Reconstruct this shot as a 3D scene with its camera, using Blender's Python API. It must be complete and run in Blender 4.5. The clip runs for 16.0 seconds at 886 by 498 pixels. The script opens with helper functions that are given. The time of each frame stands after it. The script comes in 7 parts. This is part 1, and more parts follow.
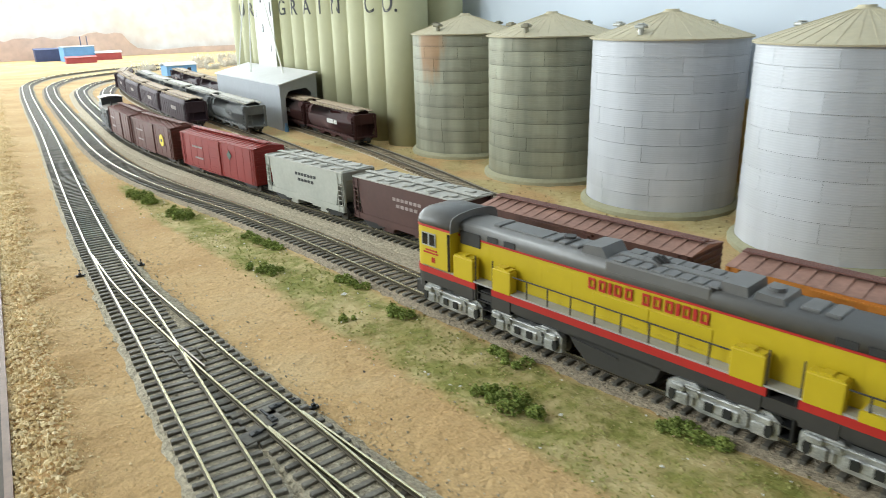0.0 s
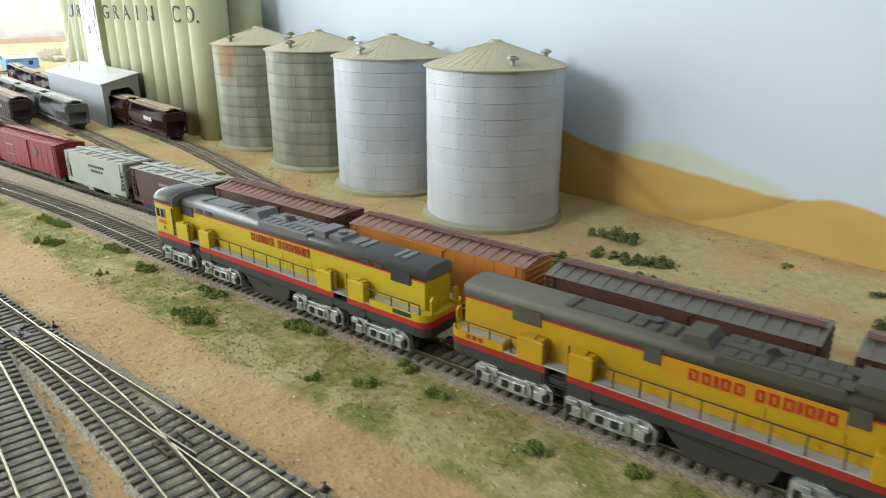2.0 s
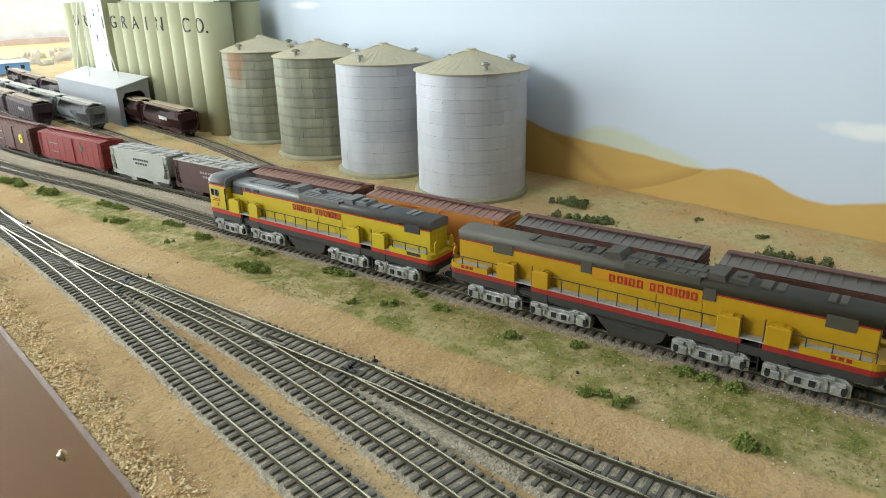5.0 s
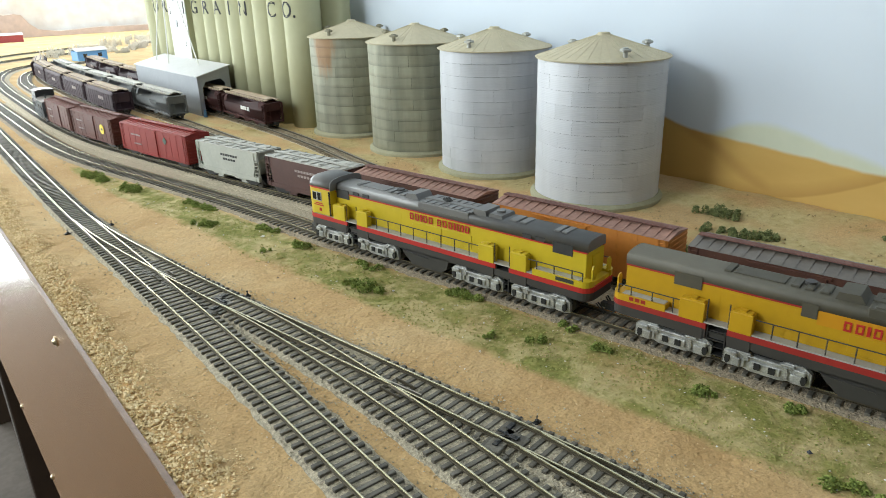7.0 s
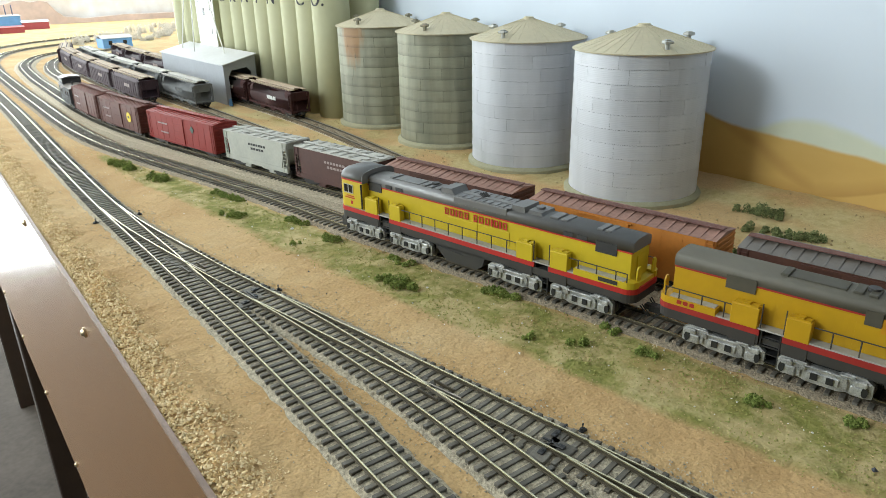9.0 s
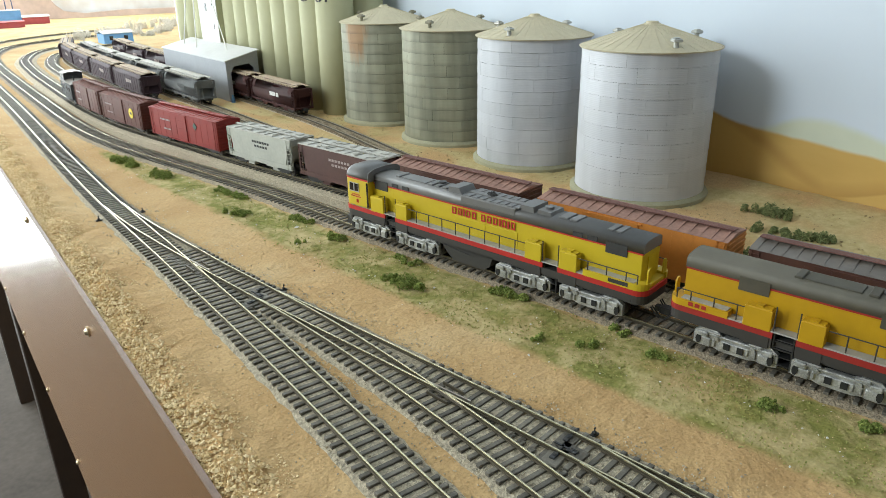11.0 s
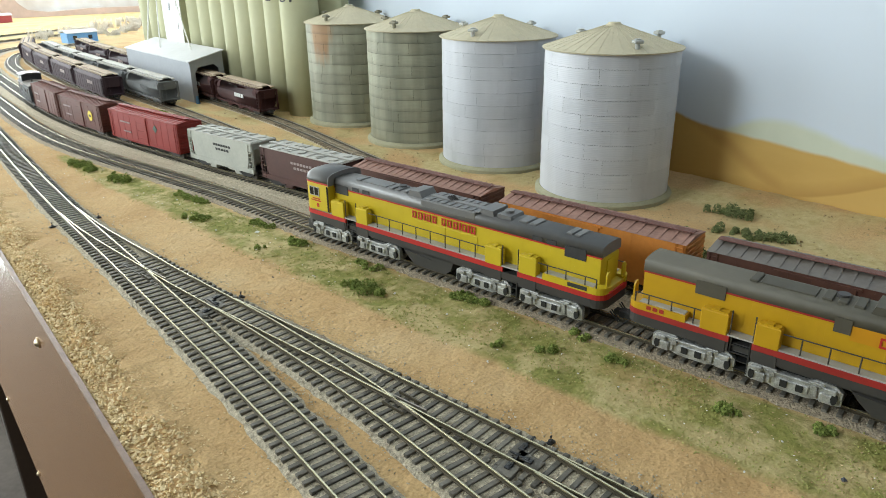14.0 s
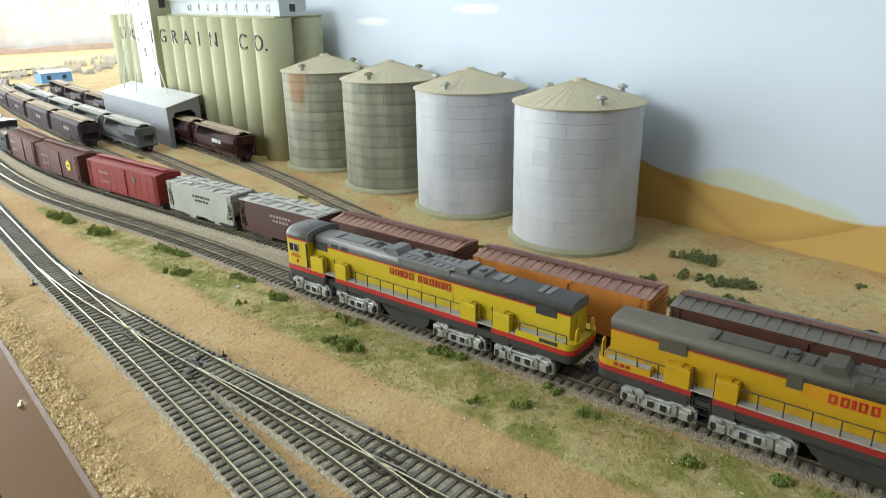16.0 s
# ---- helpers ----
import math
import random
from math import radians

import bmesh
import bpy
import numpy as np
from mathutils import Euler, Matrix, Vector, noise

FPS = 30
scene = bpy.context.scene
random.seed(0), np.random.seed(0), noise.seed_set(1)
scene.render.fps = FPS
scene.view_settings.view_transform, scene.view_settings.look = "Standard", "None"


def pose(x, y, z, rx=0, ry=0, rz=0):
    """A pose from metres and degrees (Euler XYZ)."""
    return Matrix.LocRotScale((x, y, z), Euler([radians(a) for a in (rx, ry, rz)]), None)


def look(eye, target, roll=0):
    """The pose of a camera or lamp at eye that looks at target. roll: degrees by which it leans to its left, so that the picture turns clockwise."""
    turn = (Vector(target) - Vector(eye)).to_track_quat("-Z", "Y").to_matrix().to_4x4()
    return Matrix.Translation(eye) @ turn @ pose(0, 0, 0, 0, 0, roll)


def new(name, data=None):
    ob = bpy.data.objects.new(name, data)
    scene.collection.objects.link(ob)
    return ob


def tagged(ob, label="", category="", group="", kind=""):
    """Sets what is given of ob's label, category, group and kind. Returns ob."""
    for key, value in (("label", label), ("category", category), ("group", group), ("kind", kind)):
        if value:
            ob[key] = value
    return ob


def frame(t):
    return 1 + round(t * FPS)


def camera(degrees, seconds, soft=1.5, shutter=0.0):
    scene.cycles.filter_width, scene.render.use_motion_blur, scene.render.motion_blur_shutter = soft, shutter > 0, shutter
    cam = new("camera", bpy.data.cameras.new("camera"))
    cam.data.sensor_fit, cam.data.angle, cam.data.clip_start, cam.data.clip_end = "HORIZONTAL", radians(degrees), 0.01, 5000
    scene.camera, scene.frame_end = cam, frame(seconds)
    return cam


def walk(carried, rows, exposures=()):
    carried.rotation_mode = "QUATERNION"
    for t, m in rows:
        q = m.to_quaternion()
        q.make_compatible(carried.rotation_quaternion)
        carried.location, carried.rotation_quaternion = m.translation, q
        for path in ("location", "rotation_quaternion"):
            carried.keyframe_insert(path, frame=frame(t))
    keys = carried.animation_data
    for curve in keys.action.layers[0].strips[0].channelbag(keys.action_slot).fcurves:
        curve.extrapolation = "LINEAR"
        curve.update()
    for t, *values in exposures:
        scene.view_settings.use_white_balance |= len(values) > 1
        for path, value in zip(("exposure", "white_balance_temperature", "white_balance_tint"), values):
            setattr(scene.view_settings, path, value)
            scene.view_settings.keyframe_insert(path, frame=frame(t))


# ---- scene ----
cam = camera(64.7, 16.0, 0.75, 0.4)
METRES, EYE, TILT, LEAN, TURN = 0.909, 0.30, 0.0, 0.0, -33.9
PATH = [
    (0, (0.074, 0.035, 0.171), (1.097, 1.629, -0.469), -1.4),
    (0.5, (0.074, -0.003, 0.18), (1.144, 1.557, -0.469), -1.0),
    (1, (0.074, -0.045, 0.186), (1.217, 1.464, -0.459), -0.5),
    (1.5, (0.087, -0.109, 0.187), (1.307, 1.331, -0.472), -0.3),
    (2, (0.085, -0.182, 0.206), (1.345, 1.217, -0.468), -0.2),
    (2.5, (0.082, -0.21, 0.208), (1.365, 1.16, -0.483), -0.1),
    (3, (0.074, -0.225, 0.211), (1.382, 1.116, -0.489), -0.1),
    (5.5, (-0.05, -0.292, 0.238), (1.248, 1.06, -0.459), -1.7),
    (6, (-0.031, -0.23, 0.228), (1.196, 1.187, -0.468), -1.9),
    (6.5, (-0.019, -0.19, 0.224), (1.181, 1.242, -0.488), -1.9),
    (7, (-0.021, -0.17, 0.225), (1.166, 1.269, -0.497), -1.6),
    (7.5, (-0.026, -0.162, 0.225), (1.147, 1.284, -0.505), -1.6),
    (8, (-0.025, -0.159, 0.225), (1.138, 1.292, -0.511), -1.5),
    (8.5, (-0.025, -0.152, 0.226), (1.128, 1.305, -0.516), -1.3),
    (9, (-0.022, -0.149, 0.223), (1.121, 1.314, -0.52), -1.2),
    (11.5, (-0.024, -0.139, 0.224), (1.119, 1.319, -0.53), -0.9),
    (12, (-0.026, -0.137, 0.225), (1.121, 1.317, -0.53), -0.9),
    (12.5, (-0.027, -0.136, 0.226), (1.124, 1.314, -0.53), -1.0),
    (13, (-0.024, -0.136, 0.225), (1.129, 1.313, -0.531), -1.1),
    (13.5, (-0.017, -0.138, 0.224), (1.146, 1.303, -0.531), -1.1),
    (14, (-0.009, -0.143, 0.225), (1.184, 1.274, -0.532), -0.8),
    (14.5, (-0.005, -0.145, 0.224), (1.199, 1.261, -0.532), -0.9),
    (15, (-0.003, -0.151, 0.227), (1.212, 1.246, -0.529), -1.1),
    (15.5, (-0.01, -0.151, 0.239), (1.226, 1.239, -0.496), -0.9),
    (16, (-0.015, -0.152, 0.254), (1.245, 1.241, -0.435), -1.1),
]
walk(cam, [(t, look(eye, target, roll)) for t, eye, target, roll in PATH])

# ---------------------------------------------------------------- world and lights
wd = bpy.data.worlds.new("room_world")
scene.world = wd
wd.use_nodes = True
wd.node_tree.nodes["Background"].inputs[0].default_value = (0.80, 0.88, 1.0, 1)
wd.node_tree.nodes["Background"].inputs[1].default_value = 0.35


def area_lamp(name, eye, target, sx, sy, watts, colour):
    d = bpy.data.lights.new(name, "AREA")
    d.shape, d.size, d.size_y, d.energy, d.color = "RECTANGLE", sx, sy, watts, colour
    ob = new(name, d)
    ob.matrix_world = look(eye, target)
    return ob


area_lamp("window_daylight", (-1.69, 2.85, 0.27), (0.0, 2.72, 0.22), 2.0, 1.62, 52, (0.865, 0.965, 0.99))
area_lamp("side_window_daylight", (-1.69, 1.02, 1.04), (0.0, 0.95, 0.40), 0.80, 0.66, 33, (0.865, 0.965, 0.99))
area_lamp("north_window_daylight", (0.0, 4.085, 0.80), (0.0, 1.0, 0.45), 3.0, 0.98, 80, (0.88, 0.97, 0.99))
area_lamp("glass_door_daylight", (-0.75, 4.085, -0.48), (-0.75, 1.0, -0.48), 1.68, 1.48, 84, (0.88, 0.97, 0.99))
# two soft fill lights added under the ceiling; no fixtures are known there
area_lamp("overhead_fill_light", (-0.30, 1.45, 1.44), (-0.27, 1.45, 0.0), 0.5, 1.5, 6.5, (0.98, 1.0, 0.92))
area_lamp("rear_fill_light", (0.15, -0.70, 1.44), (0.17, -0.70, 0.0), 0.4, 1.2, 0.4, (0.98, 1.0, 0.92))


# ---------------------------------------------------------------- material tools
def mat(name, base, rough=0.6, metal=0.0, vary=0.12, scale=40.0, bump=0.0, bscale=200.0, coat=0.0, tint=None, detail=4.0, rnd=0.0, spec=0.5):
    """A principled material whose colour drifts by noise at two scales, with an optional fine relief."""
    m = bpy.data.materials.new(name)
    m.use_nodes = True
    nt = m.node_tree
    bs = nt.nodes["Principled BSDF"]
    bs.inputs["Roughness"].default_value = rough
    bs.inputs["Metallic"].default_value = metal
    bs.inputs["Coat Weight"].default_value = coat
    bs.inputs["Specular IOR Level"].default_value = spec
    tc = nt.nodes.new("ShaderNodeTexCoord")
    n1 = nt.nodes.new("ShaderNodeTexNoise")
    n1.inputs["Scale"].default_value, n1.inputs["Detail"].default_value = scale, detail
    n2 = nt.nodes.new("ShaderNodeTexNoise")
    n2.inputs["Scale"].default_value, n2.inputs["Detail"].default_value = scale * 7.3, 2.0
    add = nt.nodes.new("ShaderNodeMath")
    add.operation = "MULTIPLY_ADD"
    add.inputs[1].default_value = 0.6
    nt.links.new(tc.outputs["Object"], n1.inputs["Vector"])
    nt.links.new(tc.outputs["Object"], n2.inputs["Vector"])
    nt.links.new(n1.outputs["Fac"], add.inputs[0])
    half = nt.nodes.new("ShaderNodeMath")
    half.operation = "MULTIPLY"
    half.inputs[1].default_value = 0.4
    nt.links.new(n2.outputs["Fac"], half.inputs[0])
    nt.links.new(half.outputs[0], add.inputs[2])
    ramp = nt.nodes.new("ShaderNodeValToRGB")
    t = tint or base
    ramp.color_ramp.elements[0].position, ramp.color_ramp.elements[1].position = 0.30, 0.70
    ramp.color_ramp.elements[0].color = (*[max(0, c * (1 - vary)) for c in t], 1)
    ramp.color_ramp.elements[1].color = (*[min(1, c * (1 + vary)) for c in base], 1)
    nt.links.new(add.outputs[0], ramp.inputs[0])
    out = ramp.outputs[0]
    if rnd:
        oi = nt.nodes.new("ShaderNodeObjectInfo")
        mr = nt.nodes.new("ShaderNodeMapRange")
        mr.inputs[3].default_value, mr.inputs[4].default_value = 1 - rnd, 1 + rnd
        hv = nt.nodes.new("ShaderNodeHueSaturation")
        nt.links.new(oi.outputs["Random"], mr.inputs[0])
        nt.links.new(mr.outputs[0], hv.inputs["Value"])
        nt.links.new(out, hv.inputs["Color"])
        out = hv.outputs[0]
    nt.links.new(out, bs.inputs["Base Color"])
    if bump:
        n3 = nt.nodes.new("ShaderNodeTexNoise")
        n3.inputs["Scale"].default_value, n3.inputs["Detail"].default_value = bscale, 3.0
        b = nt.nodes.new("ShaderNodeBump")
        b.inputs["Strength"].default_value, b.inputs["Distance"].default_value = bump, 0.002
        nt.links.new(tc.outputs["Object"], n3.inputs["Vector"])
        nt.links.new(n3.outputs["Fac"], b.inputs["Height"])
        nt.links.new(b.outputs[0], bs.inputs["Normal"])
    return m


def island_mat(name, dark, light, rough=0.9):
    """For joined crumbs and leaves: each one takes its own shade."""
    m = bpy.data.materials.new(name)
    m.use_nodes = True
    nt = m.node_tree
    bs = nt.nodes["Principled BSDF"]
    bs.inputs["Roughness"].default_value = rough
    bs.inputs["Specular IOR Level"].default_value = 0.2
    g = nt.nodes.new("ShaderNodeNewGeometry")
    r = nt.nodes.new("ShaderNodeValToRGB")
    r.color_ramp.elements[0].color, r.color_ramp.elements[1].color = (*dark, 1), (*light, 1)
    nt.links.new(g.outputs["Random Per Island"], r.inputs[0])
    nt.links.new(r.outputs[0], bs.inputs["Base Color"])
    return m


def ground_material():
    m = bpy.data.materials.new("scenic_ground")
    m.use_nodes = True
    nt = m.node_tree
    L = nt.links.new
    bs = nt.nodes["Principled BSDF"]
    bs.inputs["Roughness"].default_value = 0.90
    bs.inputs["Specular IOR Level"].default_value = 0.22
    tc = nt.nodes.new("ShaderNodeTexCoord")

    def noise_node(scale, detail=5.0, rough=0.6):
        n = nt.nodes.new("ShaderNodeTexNoise")
        n.inputs["Scale"].default_value, n.inputs["Detail"].default_value, n.inputs["Roughness"].default_value = scale, detail, rough
        L(tc.outputs["Object"], n.inputs["Vector"])
        return n

    def ramp(src, stops):
        r = nt.nodes.new("ShaderNodeValToRGB")
        while len(r.color_ramp.elements) < len(stops):
            r.color_ramp.elements.new(0.5)
        for e, (p, c) in zip(r.color_ramp.elements, stops):
            e.position, e.color = p, (*c, 1)
        L(src, r.inputs[0])
        return r.outputs[0]

    def mix(f, a, b):
        x = nt.nodes.new("ShaderNodeMix")
        x.data_type = "RGBA"
        L(f, x.inputs[0]), L(a, x.inputs[6]), L(b, x.inputs[7])
        return x.outputs[2]

    big, fine, grain = noise_node(9, 4), noise_node(140, 4), noise_node(620, 3, 0.7)
    tan = ramp(big.outputs["Fac"], [(0.30, (0.465, 0.292, 0.128)), (0.52, (0.55, 0.368, 0.176)), (0.70, (0.605, 0.438, 0.236))])
    speck = ramp(grain.outputs["Fac"], [(0.26, (0.55, 0.52, 0.48)), (0.5, (1, 1, 1)), (0.72, (1.22, 1.20, 1.16))])
    mul = nt.nodes.new("ShaderNodeMix")
    mul.data_type, mul.blend_type = "RGBA", "MULTIPLY"
    mul.inputs[0].default_value = 0.55
    L(tan, mul.inputs[6]), L(speck, mul.inputs[7])
    green = ramp(fine.outputs["Fac"], [(0.30, (0.175, 0.185, 0.046)), (0.52, (0.252, 0.247, 0.068)), (0.72, (0.36, 0.325, 0.115))])
    straw = ramp(fine.outputs["Fac"], [(0.3, (0.44, 0.345, 0.15)), (0.7, (0.58, 0.475, 0.25))])
    dry = noise_node(36, 6, 0.65)
    dry_mask = nt.nodes.new("ShaderNodeMapRange")
    dry_mask.inputs[1].default_value, dry_mask.inputs[2].default_value, dry_mask.inputs[4].default_value = 0.45, 0.60, 0.9
    L(dry.outputs["Fac"], dry_mask.inputs[0])
    green = mix(dry_mask.outputs[0], green, straw)
    at = nt.nodes.new("ShaderNodeAttribute")
    at.attribute_name = "cover"
    sep = nt.nodes.new("ShaderNodeSeparateColor")
    L(at.outputs["Color"], sep.inputs[0])

    def broken(ch, src, k):
        a = nt.nodes.new("ShaderNodeMath")
        a.operation = "MULTIPLY_ADD"
        L(src, a.inputs[0])
        a.inputs[1].default_value = k
        L(sep.outputs[ch], a.inputs[2])
        r = nt.nodes.new("ShaderNodeMapRange")
        r.inputs[1].default_value, r.inputs[2].default_value = 0.5 + k * 0.35, 0.95 + k * 0.5
        L(a.outputs[0], r.inputs[0])
        return r.outputs[0]

    patch = noise_node(55, 5, 0.65)
    c = mix(broken(0, patch.outputs["Fac"], 0.9), mul.outputs[2], green)
    c = mix(broken(1, patch.outputs["Fac"], 0.5), c, straw)
    L(c, bs.inputs["Base Color"])
    b = nt.nodes.new("ShaderNodeBump")
    b.inputs["Strength"].default_value, b.inputs["Distance"].default_value = 0.60, 0.0010
    L(grain.outputs["Fac"], b.inputs["Height"])
    b2 = nt.nodes.new("ShaderNodeBump")
    b2.inputs["Strength"].default_value, b2.inputs["Distance"].default_value = 0.5, 0.004
    L(fine.outputs["Fac"], b2.inputs["Height"])
    L(b.outputs[0], b2.inputs["Normal"])
    L(b2.outputs[0], bs.inputs["Normal"])
    return m


def mural_material():
    """Painted backdrop: pale blue sky, ochre dunes, a pale green hill, two thin clouds. Object x runs along the wall, z up."""
    m = bpy.data.materials.new("painted_backdrop")
    m.use_nodes = True
    nt = m.node_tree
    L = nt.links.new
    bs = nt.nodes["Principled BSDF"]
    bs.inputs["Roughness"].default_value = 0.75
    bs.inputs["Specular IOR Level"].default_value = 0.25
    tc = nt.nodes.new("ShaderNodeTexCoord")
    sp = nt.nodes.new("ShaderNodeSeparateXYZ")
    L(tc.outputs["Object"], sp.inputs[0])

    def math_node(op, a, b=None, c=None):
        n = nt.nodes.new("ShaderNodeMath")
        n.operation = op
        for i, v in enumerate((a, b, c)):
            if v is None:
                continue
            if isinstance(v, (int, float)):
                n.inputs[i].default_value = v
            else:
                L(v, n.inputs[i])
        return n.outputs[0]

    def noise_node(scale, detail=4.0, stretch=(1, 1, 1)):
        mp = nt.nodes.new("ShaderNodeMapping")
        mp.inputs["Scale"].default_value = stretch
        L(tc.outputs["Object"], mp.inputs[0])
        n = nt.nodes.new("ShaderNodeTexNoise")
        n.inputs["Scale"].default_value, n.inputs["Detail"].default_value = scale, detail
        L(mp.outputs[0], n.inputs["Vector"])
        return n.outputs["Fac"]

    u = math_node("MULTIPLY_ADD", sp.outputs["Y"], 0.625, 0.625)

    def curve(points):
        n = nt.nodes.new("ShaderNodeFloatCurve")
        cv = n.mapping.curves[0]
        while len(cv.points) < len(points):
            cv.points.new(0.5, 0.5)
        for p, (y, z) in zip(cv.points, sorted(points)):
            p.location = (y * 0.625 + 0.625, z * 5)
        n.mapping.update()
        L(u, n.inputs["Value"])
        return math_node("MULTIPLY", n.outputs[0], 0.2)

    def below(top, soft):
        d = math_node("SUBTRACT", top, sp.outputs["Z"])
        r = nt.nodes.new("ShaderNodeMapRange")
        r.interpolation_type = "SMOOTHSTEP"
        r.inputs[1].default_value, r.inputs[2].default_value = -soft, soft
        L(d, r.inputs[0])
        return r.outputs[0]

    def rgb(c):
        n = nt.nodes.new("ShaderNodeRGB")
        n.outputs[0].default_value = (*c, 1)
        return n.outputs[0]

    def mix(f, a, b):
        x = nt.nodes.new("ShaderNodeMix")
        x.data_type = "RGBA"
        L(f, x.inputs[0]), L(a, x.inputs[6]), L(b, x.inputs[7])
        return x.outputs[2]

    wob = math_node("MULTIPLY", math_node("SUBTRACT", noise_node(30), 0.5), 0.008)
    sky = mix(noise_node(3.0), rgb((0.60, 0.670, 0.765)), rgb((0.68, 0.740, 0.815)))
    hill = curve([(-0.9, 0.01), (-0.2, 0.015), (0.0, 0.040), (0.06, 0.061), (0.10, 0.070), (0.14, 0.079), (0.165, 0.081), (0.20, 0.068), (0.28, 0.05), (0.5, 0.04), (0.95, 0.02)])
    dune = curve([(-0.9, 0.065), (-0.5, 0.055), (-0.25, 0.05), (-0.15, 0.048), (-0.11, 0.041), (-0.086, 0.036), (-0.065, 0.038), (-0.043, 0.045), (-0.016, 0.054), (0.01, 0.055), (0.035, 0.0495), (0.10, 0.054), (0.16, 0.059), (0.21, 0.063), (0.245, 0.067), (0.28, 0.077), (0.40, 0.09), (0.60, 0.06), (0.95, 0.03)])
    crease = curve([(-0.9, 0.2), (-0.03, 0.2), (0.0, 0.10), (0.018, 0.063), (0.04, 0.046), (0.07, 0.031), (0.10, 0.019), (0.135, 0.010), (0.2, 0.004), (0.95, 0.0)])
    col = mix(below(math_node("ADD", hill, wob), 0.005), sky, mix(noise_node(40), rgb((0.58, 0.63, 0.50)), rgb((0.67, 0.69, 0.56))))
    sand = mix(noise_node(14, 5, (1, 1, 2.5)), rgb((0.56, 0.345, 0.095)), rgb((0.68, 0.45, 0.155)))
    dark = mix(noise_node(22), rgb((0.44, 0.250, 0.066)), rgb((0.54, 0.33, 0.10)))
    rise = math_node("SUBTRACT", sp.outputs["Z"], crease)
    edge = nt.nodes.new("ShaderNodeMapRange")
    edge.interpolation_type = "SMOOTHSTEP"
    edge.inputs[1].default_value, edge.inputs[2].default_value = -0.0015, 0.0015
    L(rise, edge.inputs[0])
    fade = nt.nodes.new("ShaderNodeMapRange")
    fade.inputs[1].default_value, fade.inputs[2].default_value, fade.inputs[3].default_value, fade.inputs[4].default_value = 0.0, 0.016, 1.0, 0.0
    L(rise, fade.inputs[0])
    # sand darkens towards the bins: their shadow on the wall, put into the colour
    side = nt.nodes.new("ShaderNodeMapRange")
    side.interpolation_type = "SMOOTHSTEP"
    side.inputs[1].default_value, side.inputs[2].default_value, side.inputs[4].default_value = 0.15, 0.32, 0.2
    L(sp.outputs["Y"], side.inputs[0])
    gully = curve([(-0.9, 0.0), (0.10, 0.001), (0.13, 0.008), (0.15, 0.017), (0.175, 0.031), (0.20, 0.046), (0.225, 0.058), (0.26, 0.075), (0.95, 0.19)])
    band = nt.nodes.new("ShaderNodeMapRange")
    band.interpolation_type = "SMOOTHSTEP"
    band.inputs[1].default_value, band.inputs[2].default_value, band.inputs[3].default_value, band.inputs[4].default_value = 0.0, 0.013, 0.75, 0.0
    L(math_node("ABSOLUTE", math_node("SUBTRACT", math_node("ADD", sp.outputs["Z"], wob), gully)), band.inputs[0])
    stroke = math_node("MAXIMUM", math_node("MULTIPLY", edge.outputs[0], fade.outputs[0]), band.outputs[0])
    sand = mix(math_node("MAXIMUM", stroke, side.outputs[0]), sand, dark)
    col = mix(below(math_node("ADD", dune, math_node("MULTIPLY", wob, 0.5)), 0.0022), col, sand)

    def cloud(y, z, ry, rz):
        dy = math_node("DIVIDE", math_node("SUBTRACT", sp.outputs["Y"], y), ry)
        dz = math_node("DIVIDE", math_node("SUBTRACT", sp.outputs["Z"], z), rz)
        d = math_node("ADD", math_node("MULTIPLY", dy, dy), math_node("MULTIPLY", dz, dz))
        d = math_node("ADD", d, math_node("MULTIPLY", noise_node(60), 0.9))
        r = nt.nodes.new("ShaderNodeMapRange")
        r.interpolation_type = "SMOOTHSTEP"
        r.inputs[1].default_value, r.inputs[2].default_value, r.inputs[3].default_value, r.inputs[4].default_value = 0.4, 1.5, 0.85, 0.0
        L(d, r.inputs[0])
        return r.outputs[0]

    for spec in ((0.53, 0.233, 0.05, 0.008), (0.755, 0.214, 0.05, 0.008), (-0.115, 0.108, 0.05, 0.010)):
        col = mix(cloud(*spec), col, rgb((0.90, 0.90, 0.88)))
    L(col, bs.inputs["Base Color"])
    return m


